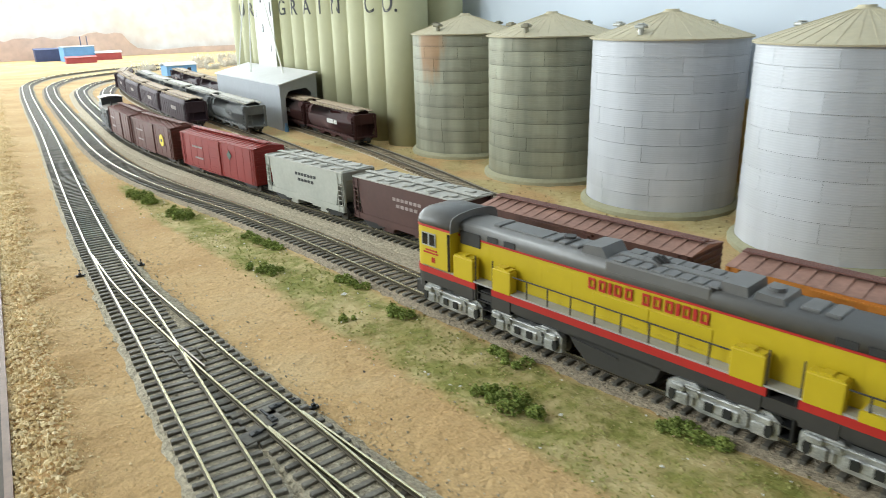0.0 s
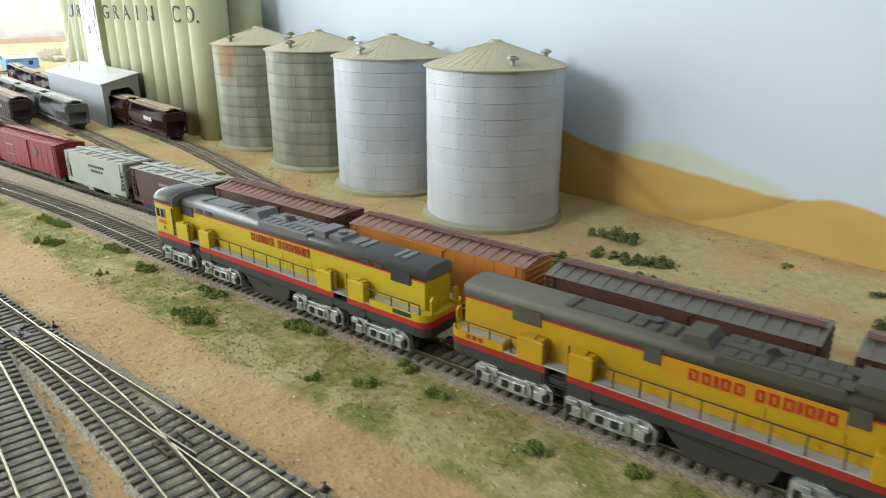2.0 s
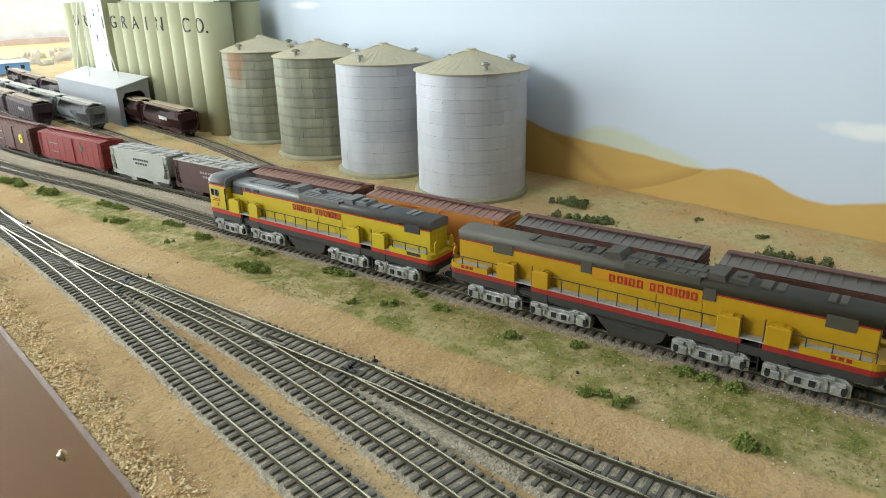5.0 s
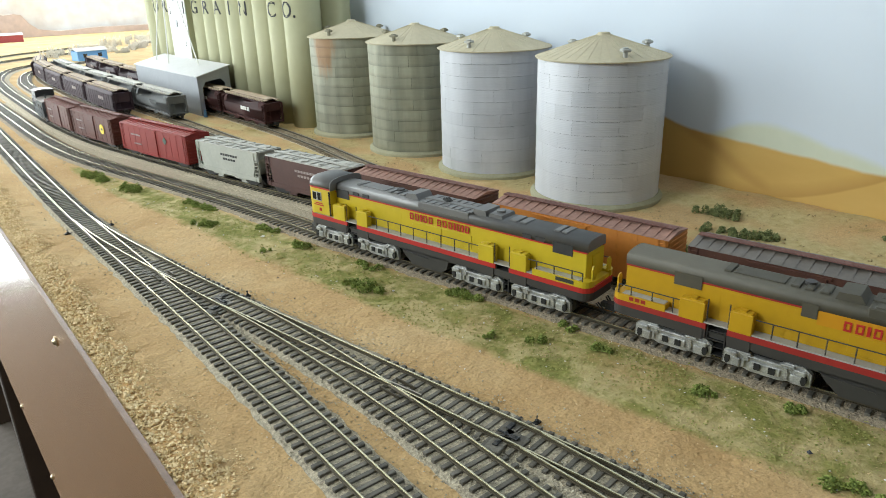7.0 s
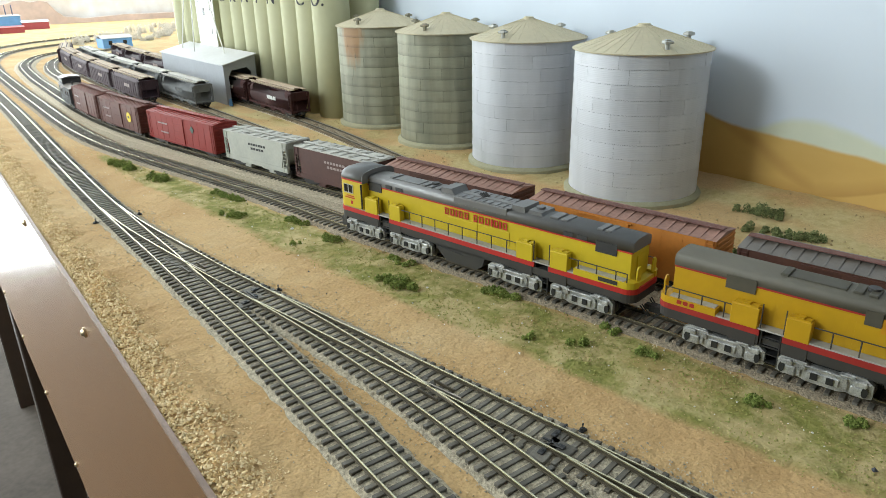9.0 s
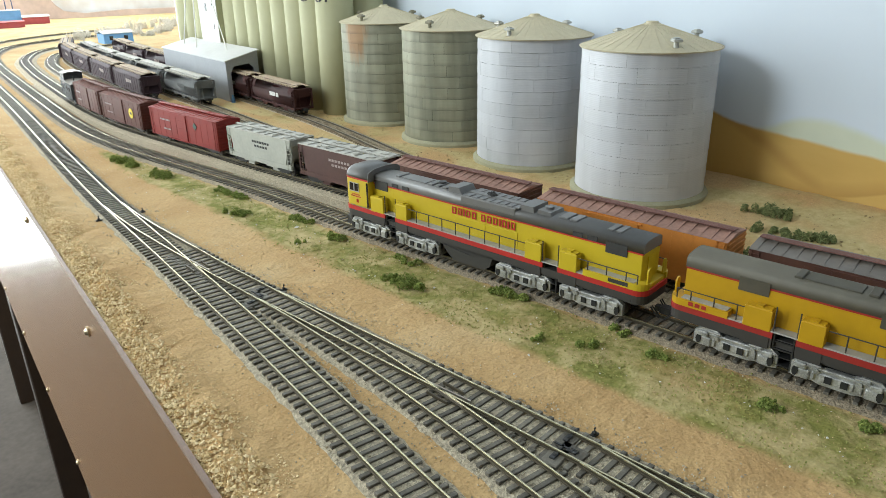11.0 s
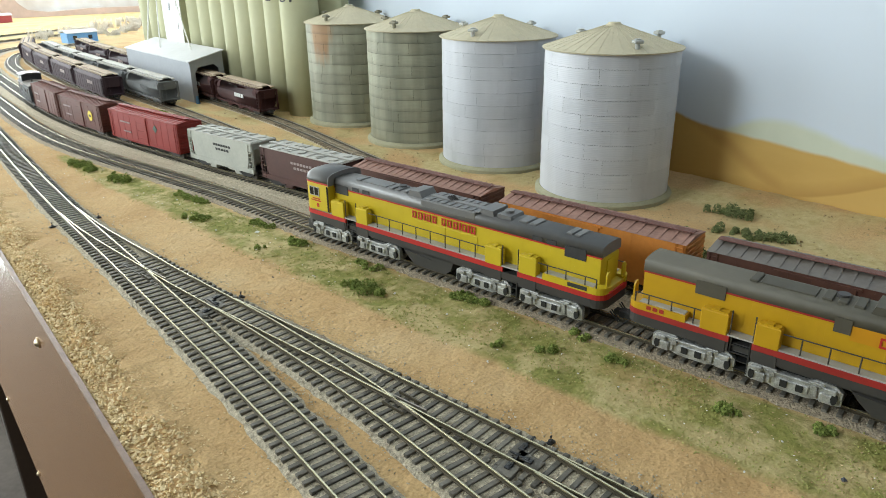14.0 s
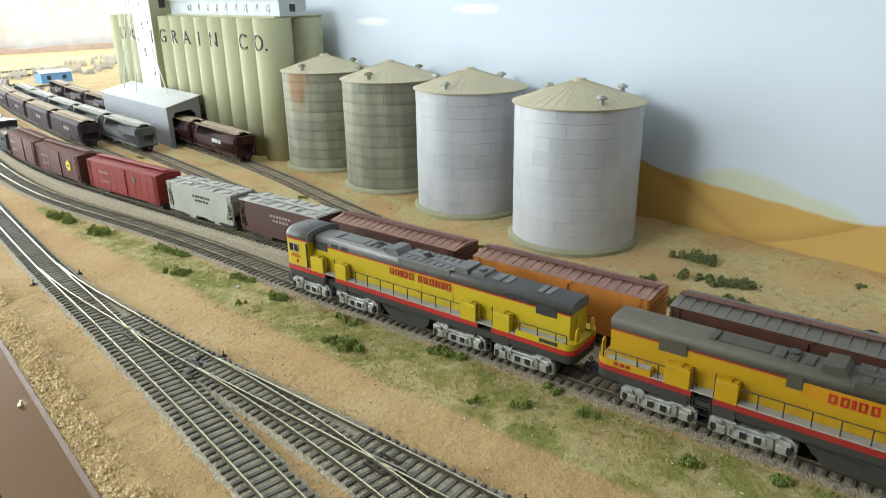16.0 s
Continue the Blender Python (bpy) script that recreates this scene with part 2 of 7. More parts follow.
def steel_panel_material(name, base, dark, metal, rough, stain, stain_amount, ripple=0.35, spread=0.05, rust=None):
    """Corrugated sheet: fine horizontal ripple by relief, streaks that run down, a shade of its own for each sheet."""
    m = bpy.data.materials.new(name)
    m.use_nodes = True
    nt = m.node_tree
    L = nt.links.new
    bs = nt.nodes["Principled BSDF"]
    bs.inputs["Metallic"].default_value, bs.inputs["Roughness"].default_value = metal, rough
    tc = nt.nodes.new("ShaderNodeNewGeometry")
    mp = nt.nodes.new("ShaderNodeMapping")
    mp.inputs["Scale"].default_value = (1, 1, 0.12)
    L(tc.outputs["Position"], mp.inputs[0])
    n = nt.nodes.new("ShaderNodeTexNoise")
    n.inputs["Scale"].default_value, n.inputs["Detail"].default_value = 45, 5
    L(mp.outputs[0], n.inputs["Vector"])
    n2 = nt.nodes.new("ShaderNodeTexNoise")
    n2.inputs["Scale"].default_value, n2.inputs["Detail"].default_value = 22, 5
    L(tc.outputs["Position"], n2.inputs["Vector"])
    r = nt.nodes.new("ShaderNodeValToRGB")
    r.color_ramp.elements[0].position, r.color_ramp.elements[1].position = 0.32, 0.66
    r.color_ramp.elements[0].color, r.color_ramp.elements[1].color = (*dark, 1), (*base, 1)
    L(n.outputs["Fac"], r.inputs[0])
    r2 = nt.nodes.new("ShaderNodeMapRange")
    r2.inputs[1].default_value, r2.inputs[2].default_value, r2.inputs[4].default_value = 0.52, 0.75, stain_amount
    L(n2.outputs["Fac"], r2.inputs[0])
    mx = nt.nodes.new("ShaderNodeMix")
    mx.data_type = "RGBA"
    mx.inputs[7].default_value = (*stain, 1)
    L(r2.outputs[0], mx.inputs[0]), L(r.outputs[0], mx.inputs[6])
    if rust:
        # rust that runs down from the eave at one side
        (rx, ry, rz), reach = rust
        dist = nt.nodes.new("ShaderNodeVectorMath")
        dist.operation = "DISTANCE"
        dist.inputs[1].default_value = (rx, ry, rz * 0.38)
        tall = nt.nodes.new("ShaderNodeMapping")
        tall.inputs["Scale"].default_value = (1, 1, 0.38)
        L(tc.outputs["Position"], tall.inputs[0])
        L(tall.outputs[0], dist.inputs[0])
        near_mask = nt.nodes.new("ShaderNodeMapRange")
        near_mask.inputs[1].default_value, near_mask.inputs[2].default_value, near_mask.inputs[3].default_value, near_mask.inputs[4].default_value = reach * 0.25, reach, 0.66, -0.12
        near_mask.clamp = False
        L(dist.outputs["Value"], near_mask.inputs[0])
        mp3 = nt.nodes.new("ShaderNodeMapping")
        mp3.inputs["Scale"].default_value = (1, 1, 0.16)
        L(tc.outputs["Position"], mp3.inputs[0])
        n4 = nt.nodes.new("ShaderNodeTexNoise")
        n4.inputs["Scale"].default_value, n4.inputs["Detail"].default_value = 130, 5
        L(mp3.outputs[0], n4.inputs["Vector"])
        add = nt.nodes.new("ShaderNodeMath")
        L(n4.outputs["Fac"], add.inputs[0]), L(near_mask.outputs[0], add.inputs[1])
        rmask = nt.nodes.new("ShaderNodeMapRange")
        rmask.inputs[1].default_value, rmask.inputs[2].default_value, rmask.inputs[4].default_value = 0.58, 0.95, 0.75
        L(add.outputs[0], rmask.inputs[0])
        clean = mx
        mx = nt.nodes.new("ShaderNodeMix")
        mx.data_type = "RGBA"
        mx.inputs[7].default_value = (0.31, 0.150, 0.050, 1)
        L(rmask.outputs[0], mx.inputs[0]), L(clean.outputs[2], mx.inputs[6])
    oi = nt.nodes.new("ShaderNodeObjectInfo")
    mr = nt.nodes.new("ShaderNodeMapRange")
    mr.inputs[3].default_value, mr.inputs[4].default_value = 1 - spread, 1 + spread
    L(oi.outputs["Random"], mr.inputs[0])
    hv = nt.nodes.new("ShaderNodeHueSaturation")
    L(mr.outputs[0], hv.inputs["Value"]), L(mx.outputs[2], hv.inputs["Color"])
    out = hv.outputs[0]
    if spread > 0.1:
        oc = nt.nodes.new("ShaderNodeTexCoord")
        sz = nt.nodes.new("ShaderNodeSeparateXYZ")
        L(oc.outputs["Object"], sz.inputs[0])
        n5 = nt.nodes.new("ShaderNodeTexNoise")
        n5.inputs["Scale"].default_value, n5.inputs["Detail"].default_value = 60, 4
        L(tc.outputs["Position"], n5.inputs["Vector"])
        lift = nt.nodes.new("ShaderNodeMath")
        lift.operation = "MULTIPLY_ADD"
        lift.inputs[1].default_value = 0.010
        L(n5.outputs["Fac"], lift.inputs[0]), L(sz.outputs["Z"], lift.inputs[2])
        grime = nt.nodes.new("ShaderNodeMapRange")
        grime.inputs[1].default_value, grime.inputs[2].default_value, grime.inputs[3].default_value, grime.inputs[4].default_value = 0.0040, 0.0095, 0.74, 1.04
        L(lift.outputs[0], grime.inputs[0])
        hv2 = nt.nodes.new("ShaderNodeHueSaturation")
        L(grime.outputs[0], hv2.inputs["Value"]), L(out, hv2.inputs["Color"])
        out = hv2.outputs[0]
    L(out, bs.inputs["Base Color"])
    w = nt.nodes.new("ShaderNodeTexWave")
    w.wave_type, w.bands_direction = "BANDS", "Z"
    w.inputs["Scale"].default_value = 177.0
    L(tc.outputs["Position"], w.inputs["Vector"])
    b = nt.nodes.new("ShaderNodeBump")
    b.inputs["Strength"].default_value, b.inputs["Distance"].default_value = ripple, 0.0006
    L(w.outputs["Fac"], b.inputs["Height"])
    L(b.outputs[0], bs.inputs["Normal"])
    return m


M = {}
M["ground"] = ground_material()
M["mural"] = mural_material()
M["wall"] = mat("room_wall_paint", (0.38, 0.37, 0.34), 0.8, vary=0.05, scale=4)
M["far_mural"] = mat("pale_far_backdrop", (0.90, 0.88, 0.84), 0.8, vary=0.06, scale=2.5, tint=(0.78, 0.66, 0.55))
M["far_hills"] = mat("tan_painted_hills", (0.60, 0.45, 0.38), 0.8, vary=0.2, scale=5)
M["ceiling"] = mat("ceiling_paint", (0.46, 0.46, 0.45), 0.9, vary=0.04, scale=5)
M["floor"] = mat("grey_floor_covering", (0.082, 0.070, 0.060), 0.85, vary=0.25, spec=0.15, scale=7, bump=0.15, bscale=60)
M["fascia"] = mat("brown_hardboard", (0.215, 0.103, 0.036), 0.26, vary=0.10, scale=12, bump=0.01, bscale=90, spec=0.5)
M["fascia_top"] = mat("raw_board_edge", (0.22, 0.14, 0.10), 0.5, vary=0.25, scale=90)
M["dark_wood"] = mat("dark_table_leg", (0.035, 0.022, 0.016), 0.5, vary=0.2, scale=30)
M["screw"] = mat("brass_screw", (0.55, 0.45, 0.30), 0.35, 1.0, vary=0.1)
M["chips"] = island_mat("ochre_chips", (0.62, 0.45, 0.22), (0.90, 0.74, 0.47))
M["crumbs"] = island_mat("sand_crumbs", (0.47, 0.34, 0.18), (0.66, 0.50, 0.29))
M["turf"] = island_mat("green_turf", (0.24, 0.26, 0.070), (0.41, 0.39, 0.14))
M["leaf"] = island_mat("bush_foam", (0.090, 0.130, 0.026), (0.31, 0.36, 0.095))
M["leaf_dark"] = island_mat("dark_bush_foam", (0.070, 0.095, 0.034), (0.27, 0.29, 0.12))
M["leaf_pale"] = island_mat("pale_dry_bush_foam", (0.52, 0.47, 0.39), (0.85, 0.80, 0.72))
M["tuft"] = island_mat("brown_dry_tufts", (0.27, 0.20, 0.10), (0.46, 0.36, 0.19))
M["ballast"] = mat("grey_ballast", (0.49, 0.425, 0.305), 0.95, vary=0.5, scale=480, bump=0.9, bscale=900, tint=(0.30, 0.265, 0.21))
M["ballast_brown"] = mat("brown_grey_ballast", (0.37, 0.30, 0.21), 0.95, vary=0.5, scale=480, bump=0.9, bscale=900, tint=(0.27, 0.22, 0.16))
M["ballast_tan"] = mat("tan_ballast", (0.52, 0.445, 0.325), 0.95, vary=0.40, scale=480, bump=0.9, bscale=900, tint=(0.44, 0.37, 0.26))
M["tie"] = mat("grey_brown_tie", (0.143, 0.130, 0.105), 0.6, vary=0.3, scale=300, rnd=0.35, bump=0.3, bscale=700, spec=0.35)
M["tie_brown"] = mat("sanded_brown_tie", (0.27, 0.215, 0.145), 0.9, vary=0.3, scale=300, rnd=0.3)
M["rail_head"] = mat("polished_rail_head", (0.52, 0.47, 0.31), 0.25, 0.8, vary=0.08, scale=80)
M["rail_web"] = mat("brown_rail_side", (0.085, 0.070, 0.045), 0.5, 0.4, vary=0.2, scale=120)
M["rail_dull"] = mat("dull_rail_head", (0.36, 0.32, 0.26), 0.45, 0.8, vary=0.2, scale=80)
M["black"] = mat("black_plastic", (0.018, 0.018, 0.018), 0.5, vary=0.2)
M["yellow"] = mat("armour_yellow_paint", (0.55, 0.405, 0.016), 0.38, vary=0.06, scale=25, bump=0.02)
M["orange_yellow"] = mat("deep_yellow_paint", (0.50, 0.285, 0.008), 0.40, vary=0.08, scale=25, bump=0.02)
M["name_orange"] = mat("orange_panel_paint", (0.56, 0.25, 0.008), 0.42, vary=0.10, scale=25)
M["loco_grey"] = mat("harbour_grey_paint", (0.150, 0.146, 0.140), 0.40, vary=0.10, scale=30)
M["loco_olive"] = mat("weathered_dark_grey", (0.074, 0.066, 0.046), 0.65, vary=0.15, scale=30)
M["sill_grey"] = mat("underframe_grey", (0.045, 0.042, 0.039), 0.5, vary=0.12, scale=30)
M["red"] = mat("stripe_red", (0.46, 0.022, 0.018), 0.45, vary=0.08)
M["red_dull"] = mat("weathered_stripe_red", (0.33, 0.020, 0.016), 0.5, vary=0.15)
M["walk_grey"] = mat("walkway_light_grey", (0.38, 0.37, 0.34), 0.6, vary=0.1)
M["silver"] = mat("silver_truck_casting", (0.52, 0.52, 0.50), 0.38, 0.5, vary=0.25, scale=170, bump=0.35, bscale=420, tint=(0.30, 0.30, 0.29))
M["glass"] = mat("dark_cab_glass", (0.012, 0.012, 0.012), 0.12, vary=0.1)
M["grille"] = mat("dark_grille", (0.03, 0.03, 0.03), 0.55, vary=0.25, scale=300)
M["wheel"] = mat("wheel_steel", (0.10, 0.09, 0.08), 0.45, 0.6, vary=0.2)
M["roof_tan"] = mat("tan_bin_roof", (0.55, 0.49, 0.34), 0.7, vary=0.10, scale=30)
M["galv"] = steel_panel_material("galvanised_sheet", (0.565, 0.575, 0.60), (0.47, 0.48, 0.505), 0.12, 0.50, (0.47, 0.475, 0.48), 0.6, 0.0)
M["galv_dull"] = steel_panel_material("dull_galvanised_sheet", (0.53, 0.54, 0.565), (0.43, 0.44, 0.465), 0.08, 0.55, (0.36, 0.37, 0.38), 0.6, 0.0)
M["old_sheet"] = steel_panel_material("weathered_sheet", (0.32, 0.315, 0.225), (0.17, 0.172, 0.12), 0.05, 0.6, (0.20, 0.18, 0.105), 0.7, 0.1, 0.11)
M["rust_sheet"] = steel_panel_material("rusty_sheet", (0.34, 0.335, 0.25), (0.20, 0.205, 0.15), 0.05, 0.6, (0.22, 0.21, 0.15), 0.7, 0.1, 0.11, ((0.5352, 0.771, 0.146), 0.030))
M["bin_seam"] = mat("dark_sheet_seam", (0.10, 0.098, 0.075), 0.7, vary=0.1)
M["bin_seam_pale"] = mat("pale_sheet_seam", (0.44, 0.445, 0.455), 0.7, vary=0.1)
M["bin_base"] = mat("tan_green_plinth", (0.33, 0.315, 0.205), 0.85, vary=0.15, scale=60, bump=0.3)
M["vent_tan"] = mat("dusty_tan_vent", (0.27, 0.25, 0.18), 0.7, vary=0.2)
M["vent"] = mat("zinc_vent", (0.45, 0.45, 0.42), 0.45, 0.5, vary=0.2)
M["elev"] = mat("pale_olive_concrete", (0.42, 0.41, 0.25), 0.7, vary=0.06, scale=9, bump=0.05)
M["elev_light"] = mat("off_white_tower_paint", (0.78, 0.78, 0.74), 0.7, vary=0.05, scale=12)
M["gallery"] = mat("pale_grey_gallery_paint", (0.56, 0.59, 0.62), 0.65, vary=0.06, scale=12)
M["letter"] = mat("black_lettering", (0.02, 0.02, 0.022), 0.6, vary=0.1)
M["shed"] = mat("blue_grey_shed_sheet", (0.33, 0.345, 0.37), 0.6, vary=0.07, scale=25)
M["shed_roof"] = mat("light_shed_roof", (0.56, 0.56, 0.56), 0.6, vary=0.05, scale=20)
M["boxcar_red"] = mat("oxide_red_paint", (0.098, 0.027, 0.016), 0.6, vary=0.18, scale=40)
M["boxcar_brown"] = mat("oxide_brown_paint", (0.088, 0.033, 0.021), 0.6, vary=0.18, scale=40)
M["bright_red"] = mat("bright_red_paint", (0.24, 0.016, 0.009), 0.6, vary=0.12, scale=40)
M["car_grey"] = mat("light_grey_car_paint", (0.41, 0.41, 0.355), 0.6, vary=0.12, scale=40)
M["car_maroon"] = mat("maroon_brown_car_paint", (0.085, 0.035, 0.027), 0.6, vary=0.15, scale=40)
M["sf_brown"] = mat("mineral_brown_paint", (0.050, 0.012, 0.011), 0.85, vary=0.15, scale=40)
M["purple"] = mat("purple_brown_paint", (0.040, 0.018, 0.026), 0.7, vary=0.15, scale=40)
M["hop_grey"] = mat("grey_hopper_paint", (0.155, 0.16, 0.16), 0.85, vary=0.12, scale=40)
M["roof_walk"] = mat("dusty_tan_roof_walk", (0.42, 0.33, 0.24), 0.8, vary=0.2, scale=60)
M["roof_pale"] = mat("dusty_pale_roof", (0.44, 0.425, 0.38), 0.7, vary=0.15, scale=50)
M["walk_rust"] = mat("dusty_red_running_board", (0.16, 0.070, 0.055), 0.75, vary=0.25, scale=60)
M["roof_dusty"] = mat("pale_dusty_roof", (0.30, 0.165, 0.125), 0.8, vary=0.3, scale=50)
M["roof_rust"] = mat("dusty_red_roof", (0.155, 0.060, 0.046), 0.75, vary=0.25, scale=50)
M["car_orange"] = mat("orange_car_paint", (0.55, 0.20, 0.03), 0.6, vary=0.12, scale=40)
M["dusty_dark"] = mat("dusty_dark_roof", (0.14, 0.12, 0.10), 0.42, vary=0.2, scale=50)
M["caboose"] = mat("black_caboose_paint", (0.022, 0.023, 0.026), 0.5, vary=0.2, scale=40)
M["white"] = mat("white_lettering", (0.72, 0.72, 0.70), 0.6, vary=0.1)
M["dim_white"] = mat("worn_white_lettering", (0.34, 0.27, 0.25), 0.7, vary=0.25, scale=200)
M["decal_yellow"] = mat("yellow_disc_paint", (0.72, 0.55, 0.04), 0.55, vary=0.06)
M["green_tag"] = mat("dark_green_emblem", (0.06, 0.10, 0.07), 0.6, vary=0.1)
M["blue"] = mat("blue_building_paint", (0.13, 0.30, 0.55), 0.6, vary=0.1)
M["dark_blue"] = mat("dark_blue_paint", (0.05, 0.07, 0.16), 0.6, vary=0.15)
M["far_red"] = mat("far_red_paint", (0.36, 0.06, 0.06), 0.6, vary=0.15)
M["rubber"] = mat("bluish_rubber", (0.05, 0.055, 0.07), 0.7, vary=0.2)
M["stone"] = mat("white_stone", (0.75, 0.74, 0.70), 0.8, vary=0.1)
M["window_frame"] = mat("white_window_frame", (0.8, 0.8, 0.78), 0.5, vary=0.04)


# ---------------------------------------------------------------- mesh tools
def link(name, bm, material, parent=None, label="", smooth=False):
    me = bpy.data.meshes.new(name)
    bmesh.ops.recalc_face_normals(bm, faces=bm.faces)
    if smooth:
        for f in bm.faces:
            f.smooth = True
    bm.to_mesh(me)
    bm.free()
    for mm in material if isinstance(material, (list, tuple)) else [material]:
        me.materials.append(mm)
    ob = new(name, me)
    if parent:
        ob.parent = parent
    if label:
        ob["label"] = label
    return ob


def part(name, bm, material, parent, label="", smooth=False):
    if isinstance(bm, list):
        return [link(name, b, material, parent, label, smooth) for b in bm][0]
    return link(name, bm, material, parent, label, smooth)


def share(name, data, parent, m, label=""):
    ob = new(name, data)
    ob.parent, ob.matrix_basis = parent, m
    if label:
        ob["label"] = label
    return ob


def thing(name, m, label, category, group=""):
    ob = new(name)
    ob.empty_display_size = 0.01
    ob.matrix_basis = m
    return tagged(ob, label, category, group)


def box(bm, x0, x1, y0, y1, z0, z1, bevel=0.0):
    g = bmesh.ops.create_cube(bm, size=1.0, matrix=Matrix.LocRotScale(((x0 + x1) / 2, (y0 + y1) / 2, (z0 + z1) / 2), None, (abs(x1 - x0), abs(y1 - y0), abs(z1 - z0))))
    if bevel:
        es = list({e for v in g["verts"] for e in v.link_edges})
        bmesh.ops.bevel(bm, geom=es, offset=bevel, segments=1, affect="EDGES", profile=0.5)
    return bm


def boxes(*specs, bevel=0.0):
    bm = bmesh.new()
    for s in specs:
        box(bm, *s, bevel=bevel)
    return bm


def prism(bm, outline, a0, a1, axis="x"):
    """Extrude an outline. axis x: outline is (y, z); axis y: (x, z); axis z: (x, y)."""
    def at(p, a):
        return {"x": (a, p[0], p[1]), "y": (p[0], a, p[1]), "z": (p[0], p[1], a)}[axis]
    v0 = [bm.verts.new(at(p, a0)) for p in outline]
    v1 = [bm.verts.new(at(p, a1)) for p in outline]
    n = len(outline)
    bm.faces.new(v0), bm.faces.new(list(reversed(v1)))
    for i in range(n):
        bm.faces.new((v0[i], v0[(i + 1) % n], v1[(i + 1) % n], v1[i]))
    return bm


def soften(bm, axis=0):
    """Smooth the long faces of a body and keep its end caps flat."""
    for f in bm.faces:
        f.normal_update()
        f.smooth = abs(f.normal[axis]) < 0.9
    return bm


def cyl(bm, p0, p1, r, n=8, r2=None):
    a, b = Vector(p0), Vector(p1)
    q = (b - a).to_track_quat("Z", "Y").to_matrix().to_4x4()
    bmesh.ops.create_cone(bm, cap_ends=True, segments=n, radius1=r, radius2=r if r2 is None else r2, depth=(b - a).length, matrix=Matrix.Translation((a + b) / 2) @ q)
    return bm


def clump(bm, c, r, rng, squash=0.8):
    """A crumpled eight-sided crumb."""
    vs = []
    for d in ((1, 0, 0), (0, 1, 0), (-1, 0, 0), (0, -1, 0), (0, 0, 1), (0, 0, -1)):
        k = r * rng.uniform(0.6, 1.2)
        vs.append(bm.verts.new((c[0] + d[0] * k + rng.uniform(-.3, .3) * r, c[1] + d[1] * k + rng.uniform(-.3, .3) * r, c[2] + d[2] * k * squash)))
    for i in range(4):
        j = (i + 1) % 4
        bm.faces.new((vs[i], vs[j], vs[4]))
        bm.faces.new((vs[j], vs[i], vs[5]))


def crumbs_object(name, spots, material, label, category, squash=0.8, seed=3):
    """Many crumbs as one mesh. spots: (x, y, z, r)."""
    rng = np.random.default_rng(seed)
    n = len(spots)
    s = np.array(spots)
    dirs = np.array([(1, 0, 0), (0, 1, 0), (-1, 0, 0), (0, -1, 0), (0, 0, squash), (0, 0, -squash)])
    k = s[:, None, 3:4] * rng.uniform(0.6, 1.2, (n, 6, 1))
    ang = rng.uniform(0, 6.28, n)
    ca, sa = np.cos(ang), np.sin(ang)
    p = dirs[None] * k + rng.uniform(-.35, .35, (n, 6, 3)) * s[:, None, 3:4]
    q = p.copy()
    q[..., 0] = p[..., 0] * ca[:, None] - p[..., 1] * sa[:, None]
    q[..., 1] = p[..., 0] * sa[:, None] + p[..., 1] * ca[:, None]
    q += s[:, None, :3]
    fs = []
    for i in range(4):
        j = (i + 1) % 4
        fs += [(i, j, 4), (j, i, 5)]
    f = (np.array(fs)[None] + 6 * np.arange(n)[:, None, None]).reshape(-1, 3)
    me = bpy.data.meshes.new(name)
    me.from_pydata(q.reshape(-1, 3).tolist(), [], f.tolist())
    me.materials.append(material)
    ob = new(name, me)
    return tagged(ob, label, category, kind="stuff")


def spline(points, step=0.004):
    """A smooth line through (x, y) points, resampled at even steps; returns points and headings."""
    P = [Vector(p) for p in points]
    P = [P[0] * 2 - P[1]] + P + [P[-1] * 2 - P[-2]]
    raw = []
    for i in range(1, len(P) - 2):
        for k in range(24):
            t = k / 24
            a, b, c, d = P[i - 1:i + 3]
            t0, t1, t2, t3 = 0, (b - a).length ** .5, 0, 0
            t2 = t1 + (c - b).length ** .5
            t3 = t2 + (d - c).length ** .5
            u = t1 + (t2 - t1) * t
            a1 = a * ((t1 - u) / (t1 - t0)) + b * ((u - t0) / (t1 - t0))
            a2 = b * ((t2 - u) / (t2 - t1)) + c * ((u - t1) / (t2 - t1))
            a3 = c * ((t3 - u) / (t3 - t2)) + d * ((u - t2) / (t3 - t2))
            b1 = a1 * ((t2 - u) / (t2 - t0)) + a2 * ((u - t0) / (t2 - t0))
            b2 = a2 * ((t3 - u) / (t3 - t1)) + a3 * ((u - t1) / (t3 - t1))
            raw.append(b1 * ((t2 - u) / (t2 - t1)) + b2 * ((u - t1) / (t2 - t1)))
    raw.append(P[-2])
    cum = [0.0]
    for a, b in zip(raw, raw[1:]):
        cum.append(cum[-1] + (b - a).length)
    out, j, s = [], 0, 0.0
    while s <= cum[-1]:
        while cum[j + 1] < s:
            j += 1
        f = (s - cum[j]) / max(1e-9, cum[j + 1] - cum[j])
        out.append(raw[j].lerp(raw[j + 1], f))
        s += step
    return out


def headings(pts):
    h = []
    for i in range(len(pts)):
        a, b = pts[max(0, i - 1)], pts[min(len(pts) - 1, i + 1)]
        h.append((b - a).normalized())
    return h


# ---------------------------------------------------------------- plan
def edge_x(y):
    """The front edge of the layout."""
    return 0.0485 + 0.020 * y


